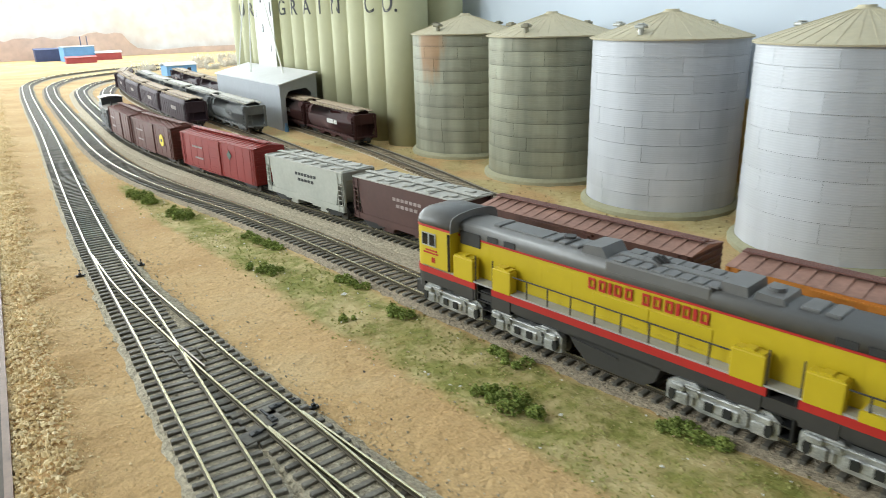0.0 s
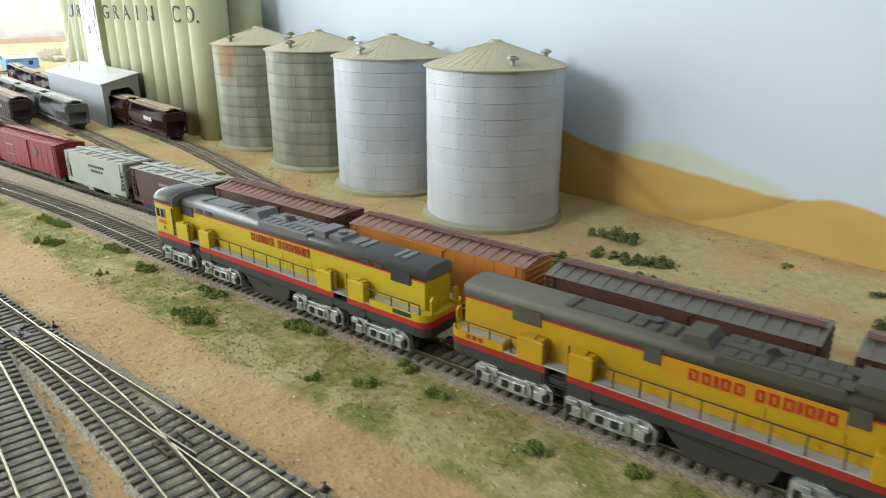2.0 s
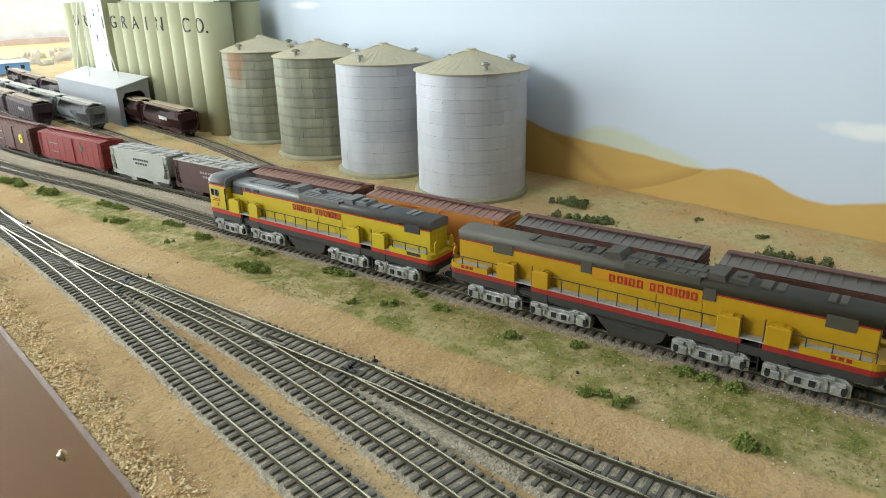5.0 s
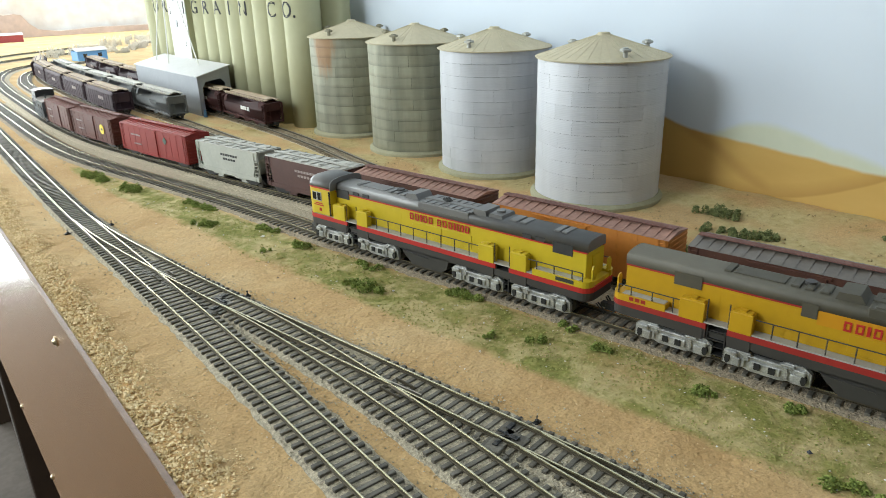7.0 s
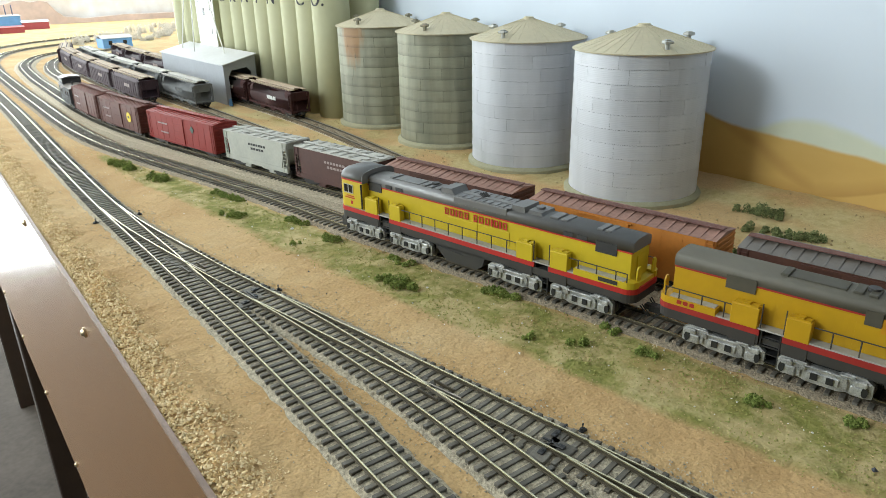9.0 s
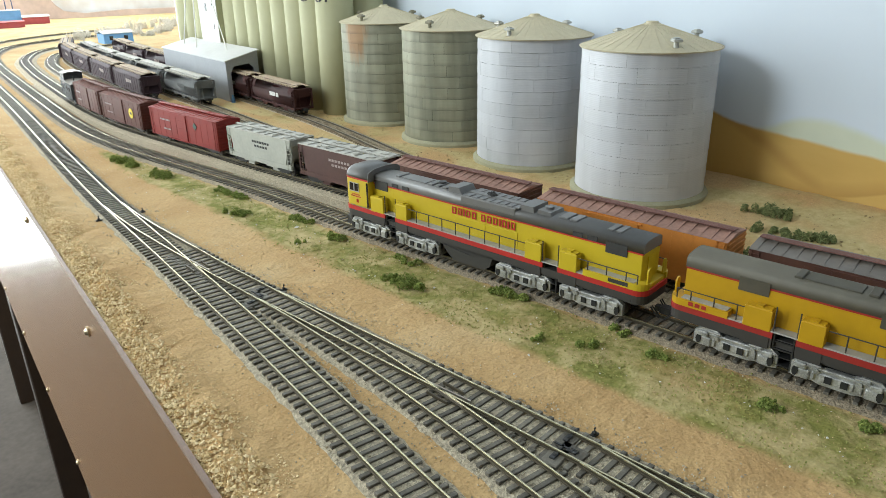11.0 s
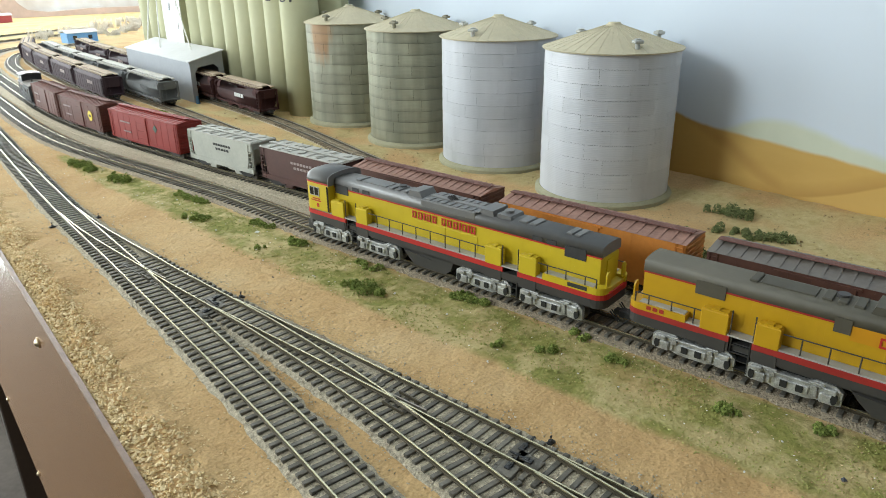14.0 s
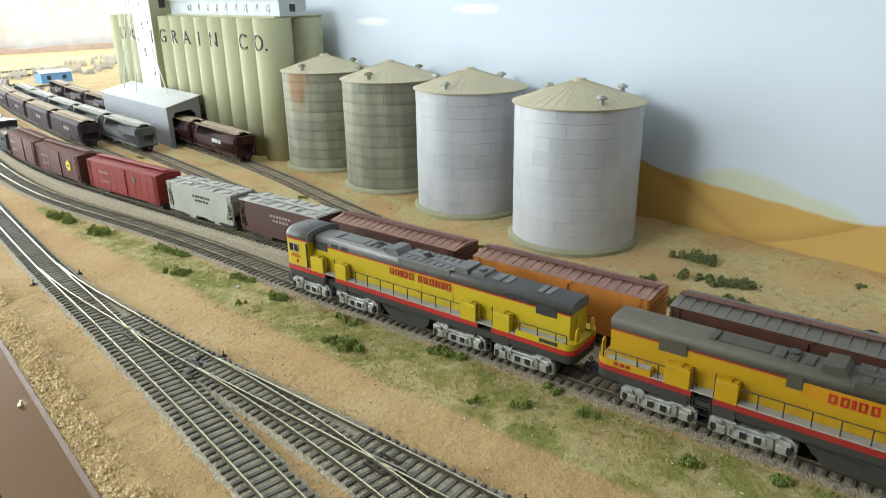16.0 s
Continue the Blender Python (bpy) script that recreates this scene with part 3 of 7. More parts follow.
GAUGE, TIE_TOP, RAIL_TOP, WALL_X = 0.0170, 0.0031, 0.0056, 0.668
LINES = {
    "front": [(0.112, -0.70), (0.114, -0.30), (0.118, -0.05), (0.1205, 0.06), (0.1235, 0.13), (0.127, 0.25), (0.1283, 0.355), (0.129, 0.43), (0.129, 0.515), (0.1295, 0.62), (0.134, 0.80), (0.1415, 1.02), (0.151, 1.29), (0.162, 1.75), (0.174, 2.1), (0.20, 2.42), (0.29, 2.68), (0.45, 2.86), (0.70, 3.0)],
    "turnout_leg": [(0.150, -0.70), (0.158, -0.30), (0.164, -0.12), (0.167, -0.05), (0.1685, 0.02), (0.170, 0.10), (0.168, 0.18), (0.163, 0.25), (0.157, 0.30), (0.1525, 0.335), (0.148, 0.37), (0.1440, 0.41), (0.1385, 0.46), (0.1325, 0.525), (0.1297, 0.60)],
    "crossover": [(0.330, -0.70), (0.255, -0.30), (0.236, -0.20), (0.2285, -0.16), (0.220, -0.11), (0.2125, -0.06), (0.2065, -0.01), (0.2005, 0.03), (0.190, 0.10), (0.1785, 0.174), (0.166, 0.25), (0.1575, 0.30)],
    "spur": [(0.255, -0.70), (0.222, -0.30), (0.211, -0.156), (0.2065, -0.119), (0.2035, -0.064), (0.2015, -0.005), (0.1995, 0.035)],
    "main": [(0.471, -0.70), (0.404, -0.30), (0.354, 0.0), (0.3122, 0.25), (0.2905, 0.38), (0.281, 0.46), (0.2695, 0.55), (0.2500, 0.665), (0.2230, 0.80), (0.2075, 0.90), (0.1995, 1.0), (0.1970, 1.12), (0.2000, 1.30), (0.2075, 1.65), (0.2230, 2.05), (0.255, 2.32), (0.35, 2.56), (0.52, 2.70), (0.72, 2.78)],
    "train": [(0.536, -0.70), (0.469, -0.30), (0.419, 0.0), (0.3775, 0.25), (0.344, 0.45), (0.327, 0.55), (0.3125, 0.631), (0.295, 0.736), (0.2765, 0.85), (0.2590, 0.975), (0.2500, 1.10), (0.2480, 1.22), (0.2500, 1.33), (0.2570, 1.55), (0.268, 1.80), (0.30, 2.10), (0.38, 2.32), (0.53, 2.46)],
    "yard_a": [(0.3665, 0.66), (0.3600, 0.715), (0.3480, 0.765), (0.3250, 0.85), (0.3110, 0.924), (0.3010, 1.01), (0.2990, 1.16), (0.3045, 1.37), (0.3130, 1.65), (0.335, 1.95), (0.40, 2.18), (0.53, 2.32)],
    "yard_b": [(0.400, 0.16), (0.389, 0.30), (0.386, 0.40), (0.3850, 0.50), (0.3800, 0.60), (0.3745, 0.65), (0.3670, 0.72), (0.3625, 0.80), (0.3610, 0.90), (0.3595, 1.065), (0.3590, 1.37), (0.3640, 1.62), (0.3740, 1.84), (0.40, 2.06), (0.47, 2.24), (0.60, 2.36)],
    "yard_c": [(0.400, 0.16), (0.3975, 0.30), (0.4010, 0.45), (0.4025, 0.57), (0.4045, 0.67), (0.4070, 0.77), (0.4105, 0.88), (0.4125, 1.04), (0.4110, 1.30), (0.4110, 1.55), (0.4200, 1.85), (0.45, 2.10), (0.54, 2.28)],
    "shed_track": [(0.405, 0.08), (0.4210, 0.18), (0.4420, 0.33), (0.4530, 0.45), (0.4640, 0.57), (0.4800, 0.70), (0.4920, 0.85), (0.4965, 1.10), (0.4970, 1.50), (0.506, 1.85), (0.545, 2.15), (0.62, 2.35)],
}
PTS = {k: spline(v, 0.00712) for k, v in LINES.items()}
TABLE = {k: (np.array([p.y for p in v]), np.array([p.x for p in v])) for k, v in PTS.items()}


def on_track(name, y):
    """The middle of a track at y, and its heading in degrees (towards greater y)."""
    ys, xs = TABLE[name]
    x = float(np.interp(y, ys, xs))
    dx = float(np.interp(y + 0.03, ys, xs) - np.interp(y - 0.03, ys, xs))
    return x, math.degrees(math.atan2(0.06, dx))


# ---------------------------------------------------------------- room
def slab(name, x0, x1, y0, y1, z0, z1, material, label="", category=""):
    ob = link(name, boxes((x0, x1, y0, y1, z0, z1)), material)
    return tagged(ob, label, category, kind="structure")


slab("floor", -1.75, 3.1, -2.2, 4.6, -1.32, -1.27, M["floor"], "grey carpeted room floor below the layout", "floor")
slab("ceiling", -1.75, 3.1, -2.2, 4.6, 1.50, 1.55, M["ceiling"], "plain white room ceiling", "ceiling")
slab("wall_south", -1.75, 3.1, -2.25, -2.2, -1.27, 1.5, M["wall"], "plain painted room wall", "wall")
bm = boxes((-1.75, -1.62, 4.10, 4.15, -1.27, 1.5), (-1.62, 1.52, 4.10, 4.15, 1.30, 1.5), (1.52, 3.1, 4.10, 4.15, -1.27, 1.5), (0.05, 1.52, 4.10, 4.15, -1.27, 0.30))
tagged(link("wall_north", bm, M["far_mural"]), "pale painted room wall with a wide window and a glass door", "wall", kind="structure")
tagged(link("window_2", boxes((-1.62, 1.52, 4.105, 4.14, 1.27, 1.30), (0.05, 1.52, 4.105, 4.14, 0.30, 0.33), (1.49, 1.52, 4.105, 4.14, 0.33, 1.27), (0.03, 0.06, 4.105, 4.14, 0.33, 1.27)), M["window_frame"]), "wide bright window high in the far wall", "window", kind="structure")
tagged(link("door_1", boxes((-1.62, -1.58, 4.105, 4.14, -1.27, 1.27), (-0.02, 0.03, 4.105, 4.14, -1.27, 1.27), (-1.58, -0.02, 4.105, 4.14, 0.26, 0.30), (-1.58, -0.02, 4.105, 4.14, -1.27, -1.23), (-0.82, -0.78, 4.105, 4.14, -1.23, 0.26)), M["window_frame"]), "glazed door with a white frame, letting in daylight", "door", kind="structure")
slab("wall_east_end", 3.1, 3.15, -2.2, 4.6, -1.27, 1.5, M["wall"], "plain painted room wall", "wall")
bm = boxes((-1.80, -1.75, -2.2, 0.57, -1.27, 1.5), (-1.80, -1.75, 0.57, 1.47, -1.27, 0.64), (-1.80, -1.75, 0.57, 1.47, 1.44, 1.5), (-1.80, -1.75, 1.47, 1.80, -1.27, 1.5), (-1.80, -1.75, 3.90, 4.15, -1.27, 1.5), (-1.80, -1.75, 1.80, 3.90, -1.27, -0.58), (-1.80, -1.75, 1.80, 3.90, 1.12, 1.5))
tagged(link("window_3", boxes((-1.79, -1.755, 0.57, 0.61, 0.64, 1.44), (-1.79, -1.755, 1.43, 1.47, 0.64, 1.44), (-1.79, -1.755, 0.61, 1.43, 0.64, 0.68), (-1.79, -1.755, 0.61, 1.43, 1.40, 1.44)), M["window_frame"]), "square window with a white frame", "window", kind="structure")
tagged(link("wall_west", bm, M["wall"]), "painted room wall with two window openings", "wall", kind="structure")
tagged(link("window_1", boxes((-1.79, -1.755, 1.80, 1.85, -0.58, 1.12), (-1.79, -1.755, 3.85, 3.90, -0.58, 1.12), (-1.79, -1.755, 1.85, 3.85, -0.58, -0.54), (-1.79, -1.755, 1.85, 3.85, 1.08, 1.12)), M["window_frame"]), "wide bright window with a white frame", "window", kind="structure")
# backdrop wall with its painted sky and dunes, coved away at the far yard
bm = bmesh.new()
line = [(WALL_X, -2.2), (WALL_X, 1.66), (0.69, 1.90), (0.745, 2.15), (0.83, 2.42), (0.96, 2.68), (1.20, 3.00), (1.60, 3.40), (2.3, 4.08)]
back = [(a + 0.05, b - 0.02) for a, b in line]
prism(bm, line + back[::-1], -1.27, 1.5, "z")
tagged(link("wall_east", bm, M["mural"]), "backdrop wall painted with pale blue sky and ochre dunes", "wall", kind="structure")
bm = bmesh.new()
outline = [(-0.30, -0.10)] + [(-0.30 + 0.04 * i, 0.104 + 0.006 * math.sin(i * 0.9) + 0.006 * math.sin(i * 2.3) + 0.008 * math.sin(i * 0.31)) for i in range(0, 26)] + [(0.735, 0.108), (0.765, 0.065), (0.80, 0.035), (0.90, 0.02), (1.1, 0.03), (1.6, 0.025), (1.6, -0.10)]
prism(bm, outline, 4.02, 4.05, "y")
tagged(link("painted_hills", bm, M["far_hills"]), "flat cut-out board of tan painted hills at the far end", "backdrop", kind="structure")


# ---------------------------------------------------------------- ground of the layout
def track_gap(x, y):
    """Distance from the nearest track's middle."""
    d = np.full(x.shape, 9.0)
    for ys, xs in TABLE.values():
        t = np.interp(y, ys, xs)
        dd = np.where((y >= ys[0] - 0.01) & (y <= ys[-1] + 0.01), np.abs(x - t), 9.0)
        d = np.minimum(d, dd)
    return d


def verge(x, y):
    """Grass between the front tracks and the main: 1 in its middle, 0 outside."""
    d = np.interp(y, *TABLE["main"]) - x
    lo, hi = 0.015, np.interp(y, [-0.7, -0.1, 0.2, 0.45, 0.7, 0.9], [0.105, 0.097, 0.090, 0.080, 0.068, 0.034])
    a = np.clip((d - lo) / 0.012, 0, 1) * np.clip((hi - d) / 0.016, 0, 1)
    return a * np.clip((0.92 - y) / 0.08, 0, 1)


def smooth(a, b, v):
    t = np.clip((v - a) / (b - a), 0, 1)
    return t * t * (3 - 2 * t)


ys = np.concatenate([np.arange(-0.9, -0.35, 0.012), np.arange(-0.35, 1.3, 0.0042), np.arange(1.3, 2.2, 0.012), np.arange(2.2, 4.06, 0.04)])
NX = 150
rows, cover = [], []
for y in ys:
    right = float(np.interp(y, [0, 1.66, 1.90, 2.15, 2.42, 2.68, 3.0, 3.4, 4.06], [WALL_X + 0.01, WALL_X + 0.01, 0.70, 0.755, 0.84, 0.97, 1.21, 1.61, 2.25]))
    left = edge_x(y) + 0.0005
    f = np.linspace(0, 1, NX)
    x = left + (right - left) * (f if right < 0.8 else f ** 1.6)
    yy = np.full(NX, y)
    nz = np.array([noise.noise((a * 38, y * 38, 0.0)) * 0.0012 + noise.noise((a * 130, y * 130, 3.0)) * 0.0006 for a in x])
    flat = smooth(0.020, 0.040, track_gap(x, yy))
    z = nz * flat - 0.0004
    z += smooth(0.585, 0.668, x) * 0.010 * (y < 1.66)
    berm = np.exp(-((x - left - 0.020) / 0.014) ** 2)
    z += berm * 0.003 + berm * np.array([noise.noise((a * 90, y * 90, 7.0)) for a in x]) * 0.0025
    rows.append(np.stack([x, yy, z], 1))
    g = verge(x, yy)
    n1 = np.array([noise.noise((a * 22, y * 16, 11.0)) for a in x])
    n2 = np.array([noise.noise((a * 30, y * 14, 23.0)) for a in x])
    behind = smooth(0.40, 0.48, x) * (1 - smooth(0.64, 0.66, x)) * 0.55
    grass = np.clip(g * (1.06 + n1 * 0.6) + behind * (0.5 + n1), 0, 1)
    straw = np.clip(g * np.clip(n2 * 2.6 - 0.05, 0, 1) + smooth(0.37, 0.44, x) * 1.25 * np.clip(n2 * 1.3 + 0.55, 0, 1), 0, 1)
    cover.append(np.stack([grass, straw, np.zeros(NX), np.ones(NX)], 1))
V = np.concatenate(rows)
F = [(r * NX + c, r * NX + c + 1, (r + 1) * NX + c + 1, (r + 1) * NX + c) for r in range(len(ys) - 1) for c in range(NX - 1)]
me = bpy.data.meshes.new("ground")
me.from_pydata(V.tolist(), [], F)
me.polygons.foreach_set("use_smooth", [True] * len(me.polygons))
at = me.color_attributes.new("cover", "FLOAT_COLOR", "POINT")
at.data.foreach_set("color", np.concatenate(cover).astype(np.float32).ravel())
me.materials.append(M["ground"])
tagged(new("ground", me), "sandy tan scenic ground with patchy green turf", "ground", kind="structure")


def ground_z(x, y):
    return 0.010 * float(smooth(0.585, 0.668, np.array([x]))[0]) if y < 1.6 else 0.0


# layout deck below the scenery, front board, legs
bm = bmesh.new()
prism(bm, [(edge_x(-0.9), -0.9), (WALL_X, -0.9), (WALL_X, 1.66), (0.745, 2.15), (0.96, 2.68), (1.6, 3.4), (2.2, 4.05), (edge_x(4.05), 4.05)], -0.06, -0.008, "z")
tagged(link("layout_deck", bm, M["dark_wood"]), "wooden deck board under the scenery", "deck", kind="structure")
H_FASCIA = 0.43
fas = thing("fascia_board", Matrix.Identity(4), "glossy brown hardboard fascia along the layout edge", "fascia board")
bm = bmesh.new()
prism(bm, [(edge_x(-0.9) - 0.0020, -0.9), (edge_x(-0.9) + 0.0005, -0.9), (edge_x(4.05) + 0.0005, 4.05), (edge_x(4.05) - 0.0020, 4.05)], -H_FASCIA, 0.0005, "z")
part("board", bm, M["fascia"], fas)
bm = bmesh.new()
prism(bm, [(edge_x(-0.9) - 0.0023, -0.9), (edge_x(-0.9) + 0.0007, -0.9), (edge_x(4.05) + 0.0007, 4.05), (edge_x(4.05) - 0.0023, 4.05)], 0.0006, 0.0022, "z")
part("edge_strip", bm, M["fascia_top"], fas, "pale raw edge of the board")
for y, z in ((0.655, -0.012), (0.40, -0.032), (0.17, -0.05), (0.90, -0.01), (1.25, -0.40), (1.02, -0.405), (0.80, -0.41), (0.6, -0.41), (1.5, -0.40)):
    bm = bmesh.new()
    x = edge_x(y) - 0.0020
    cyl(bm, (x + 0.001, y, z), (x - 0.0012, y, z), 0.0042, 12)
    cyl(bm, (x - 0.001, y, z), (x - 0.0032, y, z), 0.0034, 12, 0.0016)
    part("screw", bm, M["screw"], fas, "round-headed metal screw")
for i, (x, y) in enumerate(((0.12, 1.05), (0.12, 1.75), (0.12, 2.6), (0.12, 0.2), (0.12, -0.6))):
    leg = link("table_leg", boxes((x - 0.03, x + 0.03, y - 0.03, y + 0.03, -1.27, -0.06), bevel=0.003), M["dark_wood"])
    tagged(leg, "dark stained square wooden leg under the layout", "table leg", "legs of the layout")

# ---------------------------------------------------------------- track
TIE = boxes((-0.0150, 0.0150, -0.00142, 0.00142, 0.0002, TIE_TOP), bevel=0.00025)
tie_me = bpy.data.meshes.new("tie")
TIE.to_mesh(tie_me), TIE.free()
tie_brown_me = tie_me.copy()
tie_me.materials.append(M["tie"]), tie_brown_me.materials.append(M["tie_brown"])


def strip(pts, hs, offs, ragged=0.0):
    """A band along a line: offs are (sideways, z) pairs from one side to the other."""
    bm = bmesh.new()
    prev = None
    for p, h in zip(pts, hs):
        s = Vector((h.y, -h.x))
        wide = [1 + ragged * 60 * noise.noise((p.x * 150, p.y * 150, 3.0 if o > 0 else 8.0)) if abs(o) > 0.013 else 1 for o, z in offs]
        cur = [bm.verts.new((p.x + s.x * o * k, p.y + s.y * o * k, z)) for (o, z), k in zip(offs, wide)]
        if prev:
            for a in range(len(offs) - 1):
                bm.faces.new((prev[a], prev[a + 1], cur[a + 1], cur[a]))
        prev = cur
    return bm


def rail_mesh(pts, hs, off):
    bm = bmesh.new()
    prof = [(-0.0009, TIE_TOP), (-0.00085, TIE_TOP + 0.0004), (-0.0003, TIE_TOP + 0.0006), (-0.0003, 0.0046), (-0.00050, 0.0049), (-0.00050, RAIL_TOP - 0.0001), (-0.00036, RAIL_TOP), (0.00036, RAIL_TOP), (0.00050, RAIL_TOP - 0.0001), (0.00050, 0.0049), (0.0003, 0.0046), (0.0003, TIE_TOP + 0.0006), (0.00085, TIE_TOP + 0.0004), (0.0009, TIE_TOP)]
    prev = None
    for p, h in zip(pts, hs):
        s = Vector((h.y, -h.x))
        cur = [bm.verts.new((p.x + s.x * (off + o), p.y + s.y * (off + o), z)) for o, z in prof]
        if prev:
            for a in range(len(prof) - 1):
                f = bm.faces.new((prev[a], prev[a + 1], cur[a + 1], cur[a]))
                f.material_index = 0 if 4 <= a <= 8 else 1
        else:
            bm.faces.new(cur)
        prev = cur
    bm.faces.new(prev)
    return bm


BED = [0]


def track(key, label, y0=-9.0, y1=9.0, ballast="ballast", width=0.0162, ties="tie", single_to=1.15, single_from=-0.35, skip_tie=None, head="rail_head"):
    keep = [p for p in PTS[key] if y0 <= p.y <= y1]
    hs = headings(keep)
    root = thing("railway_track", Matrix.Identity(4), label, "railway track", "tracks of the yard")
    BED[0] += 1
    e = BED[0] * 0.00004
    b = part("ballast", strip(keep, hs, [(-width - 0.0035, -0.0014), (-width, 0.0009 + e), (-0.0125, 0.0017 + e), (-0.006, 0.0021 + e), (0.006, 0.0021 + e), (0.0125, 0.0017 + e), (width, 0.0009 + e), (width + 0.0035, -0.0014)], 0.0022), M[ballast], root, "fine gravel ballast", True)
    for off in (-GAUGE / 2, GAUGE / 2):
        part("rail", rail_mesh(keep, hs, off), [M[head], M["rail_web"]], root, "metal rail with a polished head")
    rest = []
    rng = random.Random(key)
    data = tie_me if ties == "tie" else tie_brown_me
    for p, h in zip(keep, hs):
        if skip_tie and skip_tie(p):
            continue
        a = math.atan2(h.y, h.x) - math.pi / 2 + rng.uniform(-0.02, 0.02)
        m = Matrix.Translation((p.x + rng.uniform(-.0003, .0003), p.y, 0)) @ Matrix.Rotation(a, 4, "Z")
        if single_from <= p.y <= single_to:
            share("tie", data, root, m)
        else:
            rest.append(m)
    if rest:
        vs, fs = [], []
        for m in rest:
            n = len(vs)
            vs += [m @ Vector((x, y, z)) for z in (0.0002, TIE_TOP) for x, y in ((-.015, -.0016), (.015, -.0016), (.015, .0016), (-.015, .0016))]
            fs += [tuple(n + i for i in f) for f in ((4, 5, 6, 7), (0, 1, 5, 4), (1, 2, 6, 5), (2, 3, 7, 6), (3, 0, 4, 7))]
        me = bpy.data.meshes.new("tie_rest")
        me.from_pydata([tuple(v) for v in vs], [], fs)
        me.materials.append(M[ties])
        ob = new("tie_rest", me)
        ob.parent = root
        ob["kind"] = "stuff"
    return root


def near(other, gap):
    ys_, xs_ = TABLE[other]
    return lambda p: abs(p.x - float(np.interp(p.y, ys_, xs_))) < gap and ys_[0] <= p.y <= ys_[-1]


track("front", "front siding of grey ties and bright rails in grey ballast", head="rail_head")
track("turnout_leg", "turnout leg of grey ties and bright rails", skip_tie=near("front", 0.013))
track("crossover", "second turnout leg of grey ties and bright rails", skip_tie=near("turnout_leg", 0.013))
track("spur", "third turnout leg of grey ties and bright rails", skip_tie=near("crossover", 0.013))
track("main", "main line of grey ties under the yellow locomotives", ballast="ballast_brown", width=0.0178)
track("train", "running line of grey ties under the freight train", ballast="ballast_tan", width=0.024)
track("yard_a", "curving yard track of grey ties", skip_tie=near("yard_b", 0.013), head="rail_head")
track("yard_b", "yard track of brown ties under the purple hoppers", ties="tie_brown", ballast="ballast_tan", width=0.015, skip_tie=near("yard_c", 0.010), head="rail_dull")
track("yard_c", "yard track of brown ties under the grey hoppers", ties="tie_brown", ballast="ballast_tan", width=0.014, head="rail_dull")
track("shed_track", "weedy elevator track of brown ties", ties="tie_brown", ballast="ballast_tan", width=0.013, head="rail_dull")
# grey gravel strip between the main and the running line
bm = bmesh.new()
prev = None
for y in np.arange(-0.5, 1.6, 0.01):
    a, b = float(np.interp(y, *TABLE["main"])) + 0.020, float(np.interp(y, *TABLE["train"])) - 0.022
    cur = [bm.verts.new((a + (b - a) * k / 4, y, 0.0006 + 0.0006 * noise.noise((k * 9.1, y * 60, 5)))) for k in range(5)]
    if prev:
        for k in range(4):
            bm.faces.new((prev[k], prev[k + 1], cur[k + 1], cur[k]))
    prev = cur
tagged(link("gravel_strip", bm, M["ballast_tan"], smooth=True), "pale fine gravel between two tracks", "gravel", kind="structure")


def frog(x, y, heading, name="turnout_frog"):
    """Crossing point of a turnout with guard rails."""
    root = thing(name, pose(x, y, 0, 0, 0, heading - 90), "metal turnout frog and guard rails", "turnout", "turnout parts")
    bm = bmesh.new()
    prism(bm, [(-0.0035, -0.016), (-0.0027, -0.017), (0.0, 0.012), (0.0027, -0.017), (0.0035, -0.016), (0.0006, 0.016), (-0.0006, 0.016)], TIE_TOP, RAIL_TOP - 0.0004, "z")
    part("crossing", bm, M["rail_dull"], root)
    for s in (-1, 1):
        bm = boxes((s * 0.0064 - 0.0004, s * 0.0064 + 0.0004, -0.008, 0.008, TIE_TOP, RAIL_TOP - 0.0006))
        part("guard_rail", bm, M["rail_web"], root)
    return root


frog(0.1385, 0.383, 93)
frog(0.1795, 0.118, 96)
frog(0.2115, -0.115, 98)


def switch_stand(x, y, heading, side):
    root = thing("switch_stand", pose(x, y, 0, 0, 0, heading) @ Matrix.Diagonal((0.55, 0.6, 0.62, 1)), "small black switch stand beside the turnout", "switch stand", "switch stands")
    part("base", boxes((-0.0045, 0.0045, -0.0022, 0.0022, 0.0, 0.0022), (-0.0016, 0.0020, -0.0016, 0.0016, 0.0020, 0.0042), bevel=0.0003), M["black"], root)
    bm = bmesh.new()
    cyl(bm, (0.0002, 0, 0.0040), (0.0002, 0, 0.0072), 0.0006, 6)
    box(bm, -0.0008, 0.0014, -0.0004, 0.0004, 0.0064, 0.0080)
    part("lever", bm, M["black"], root)
    part("throw_rod", boxes((min(side * 0.004, side * 0.013), max(side * 0.004, side * 0.013), -0.0006, 0.0006, 0.0010, 0.0018)), M["black"], root)
    return root


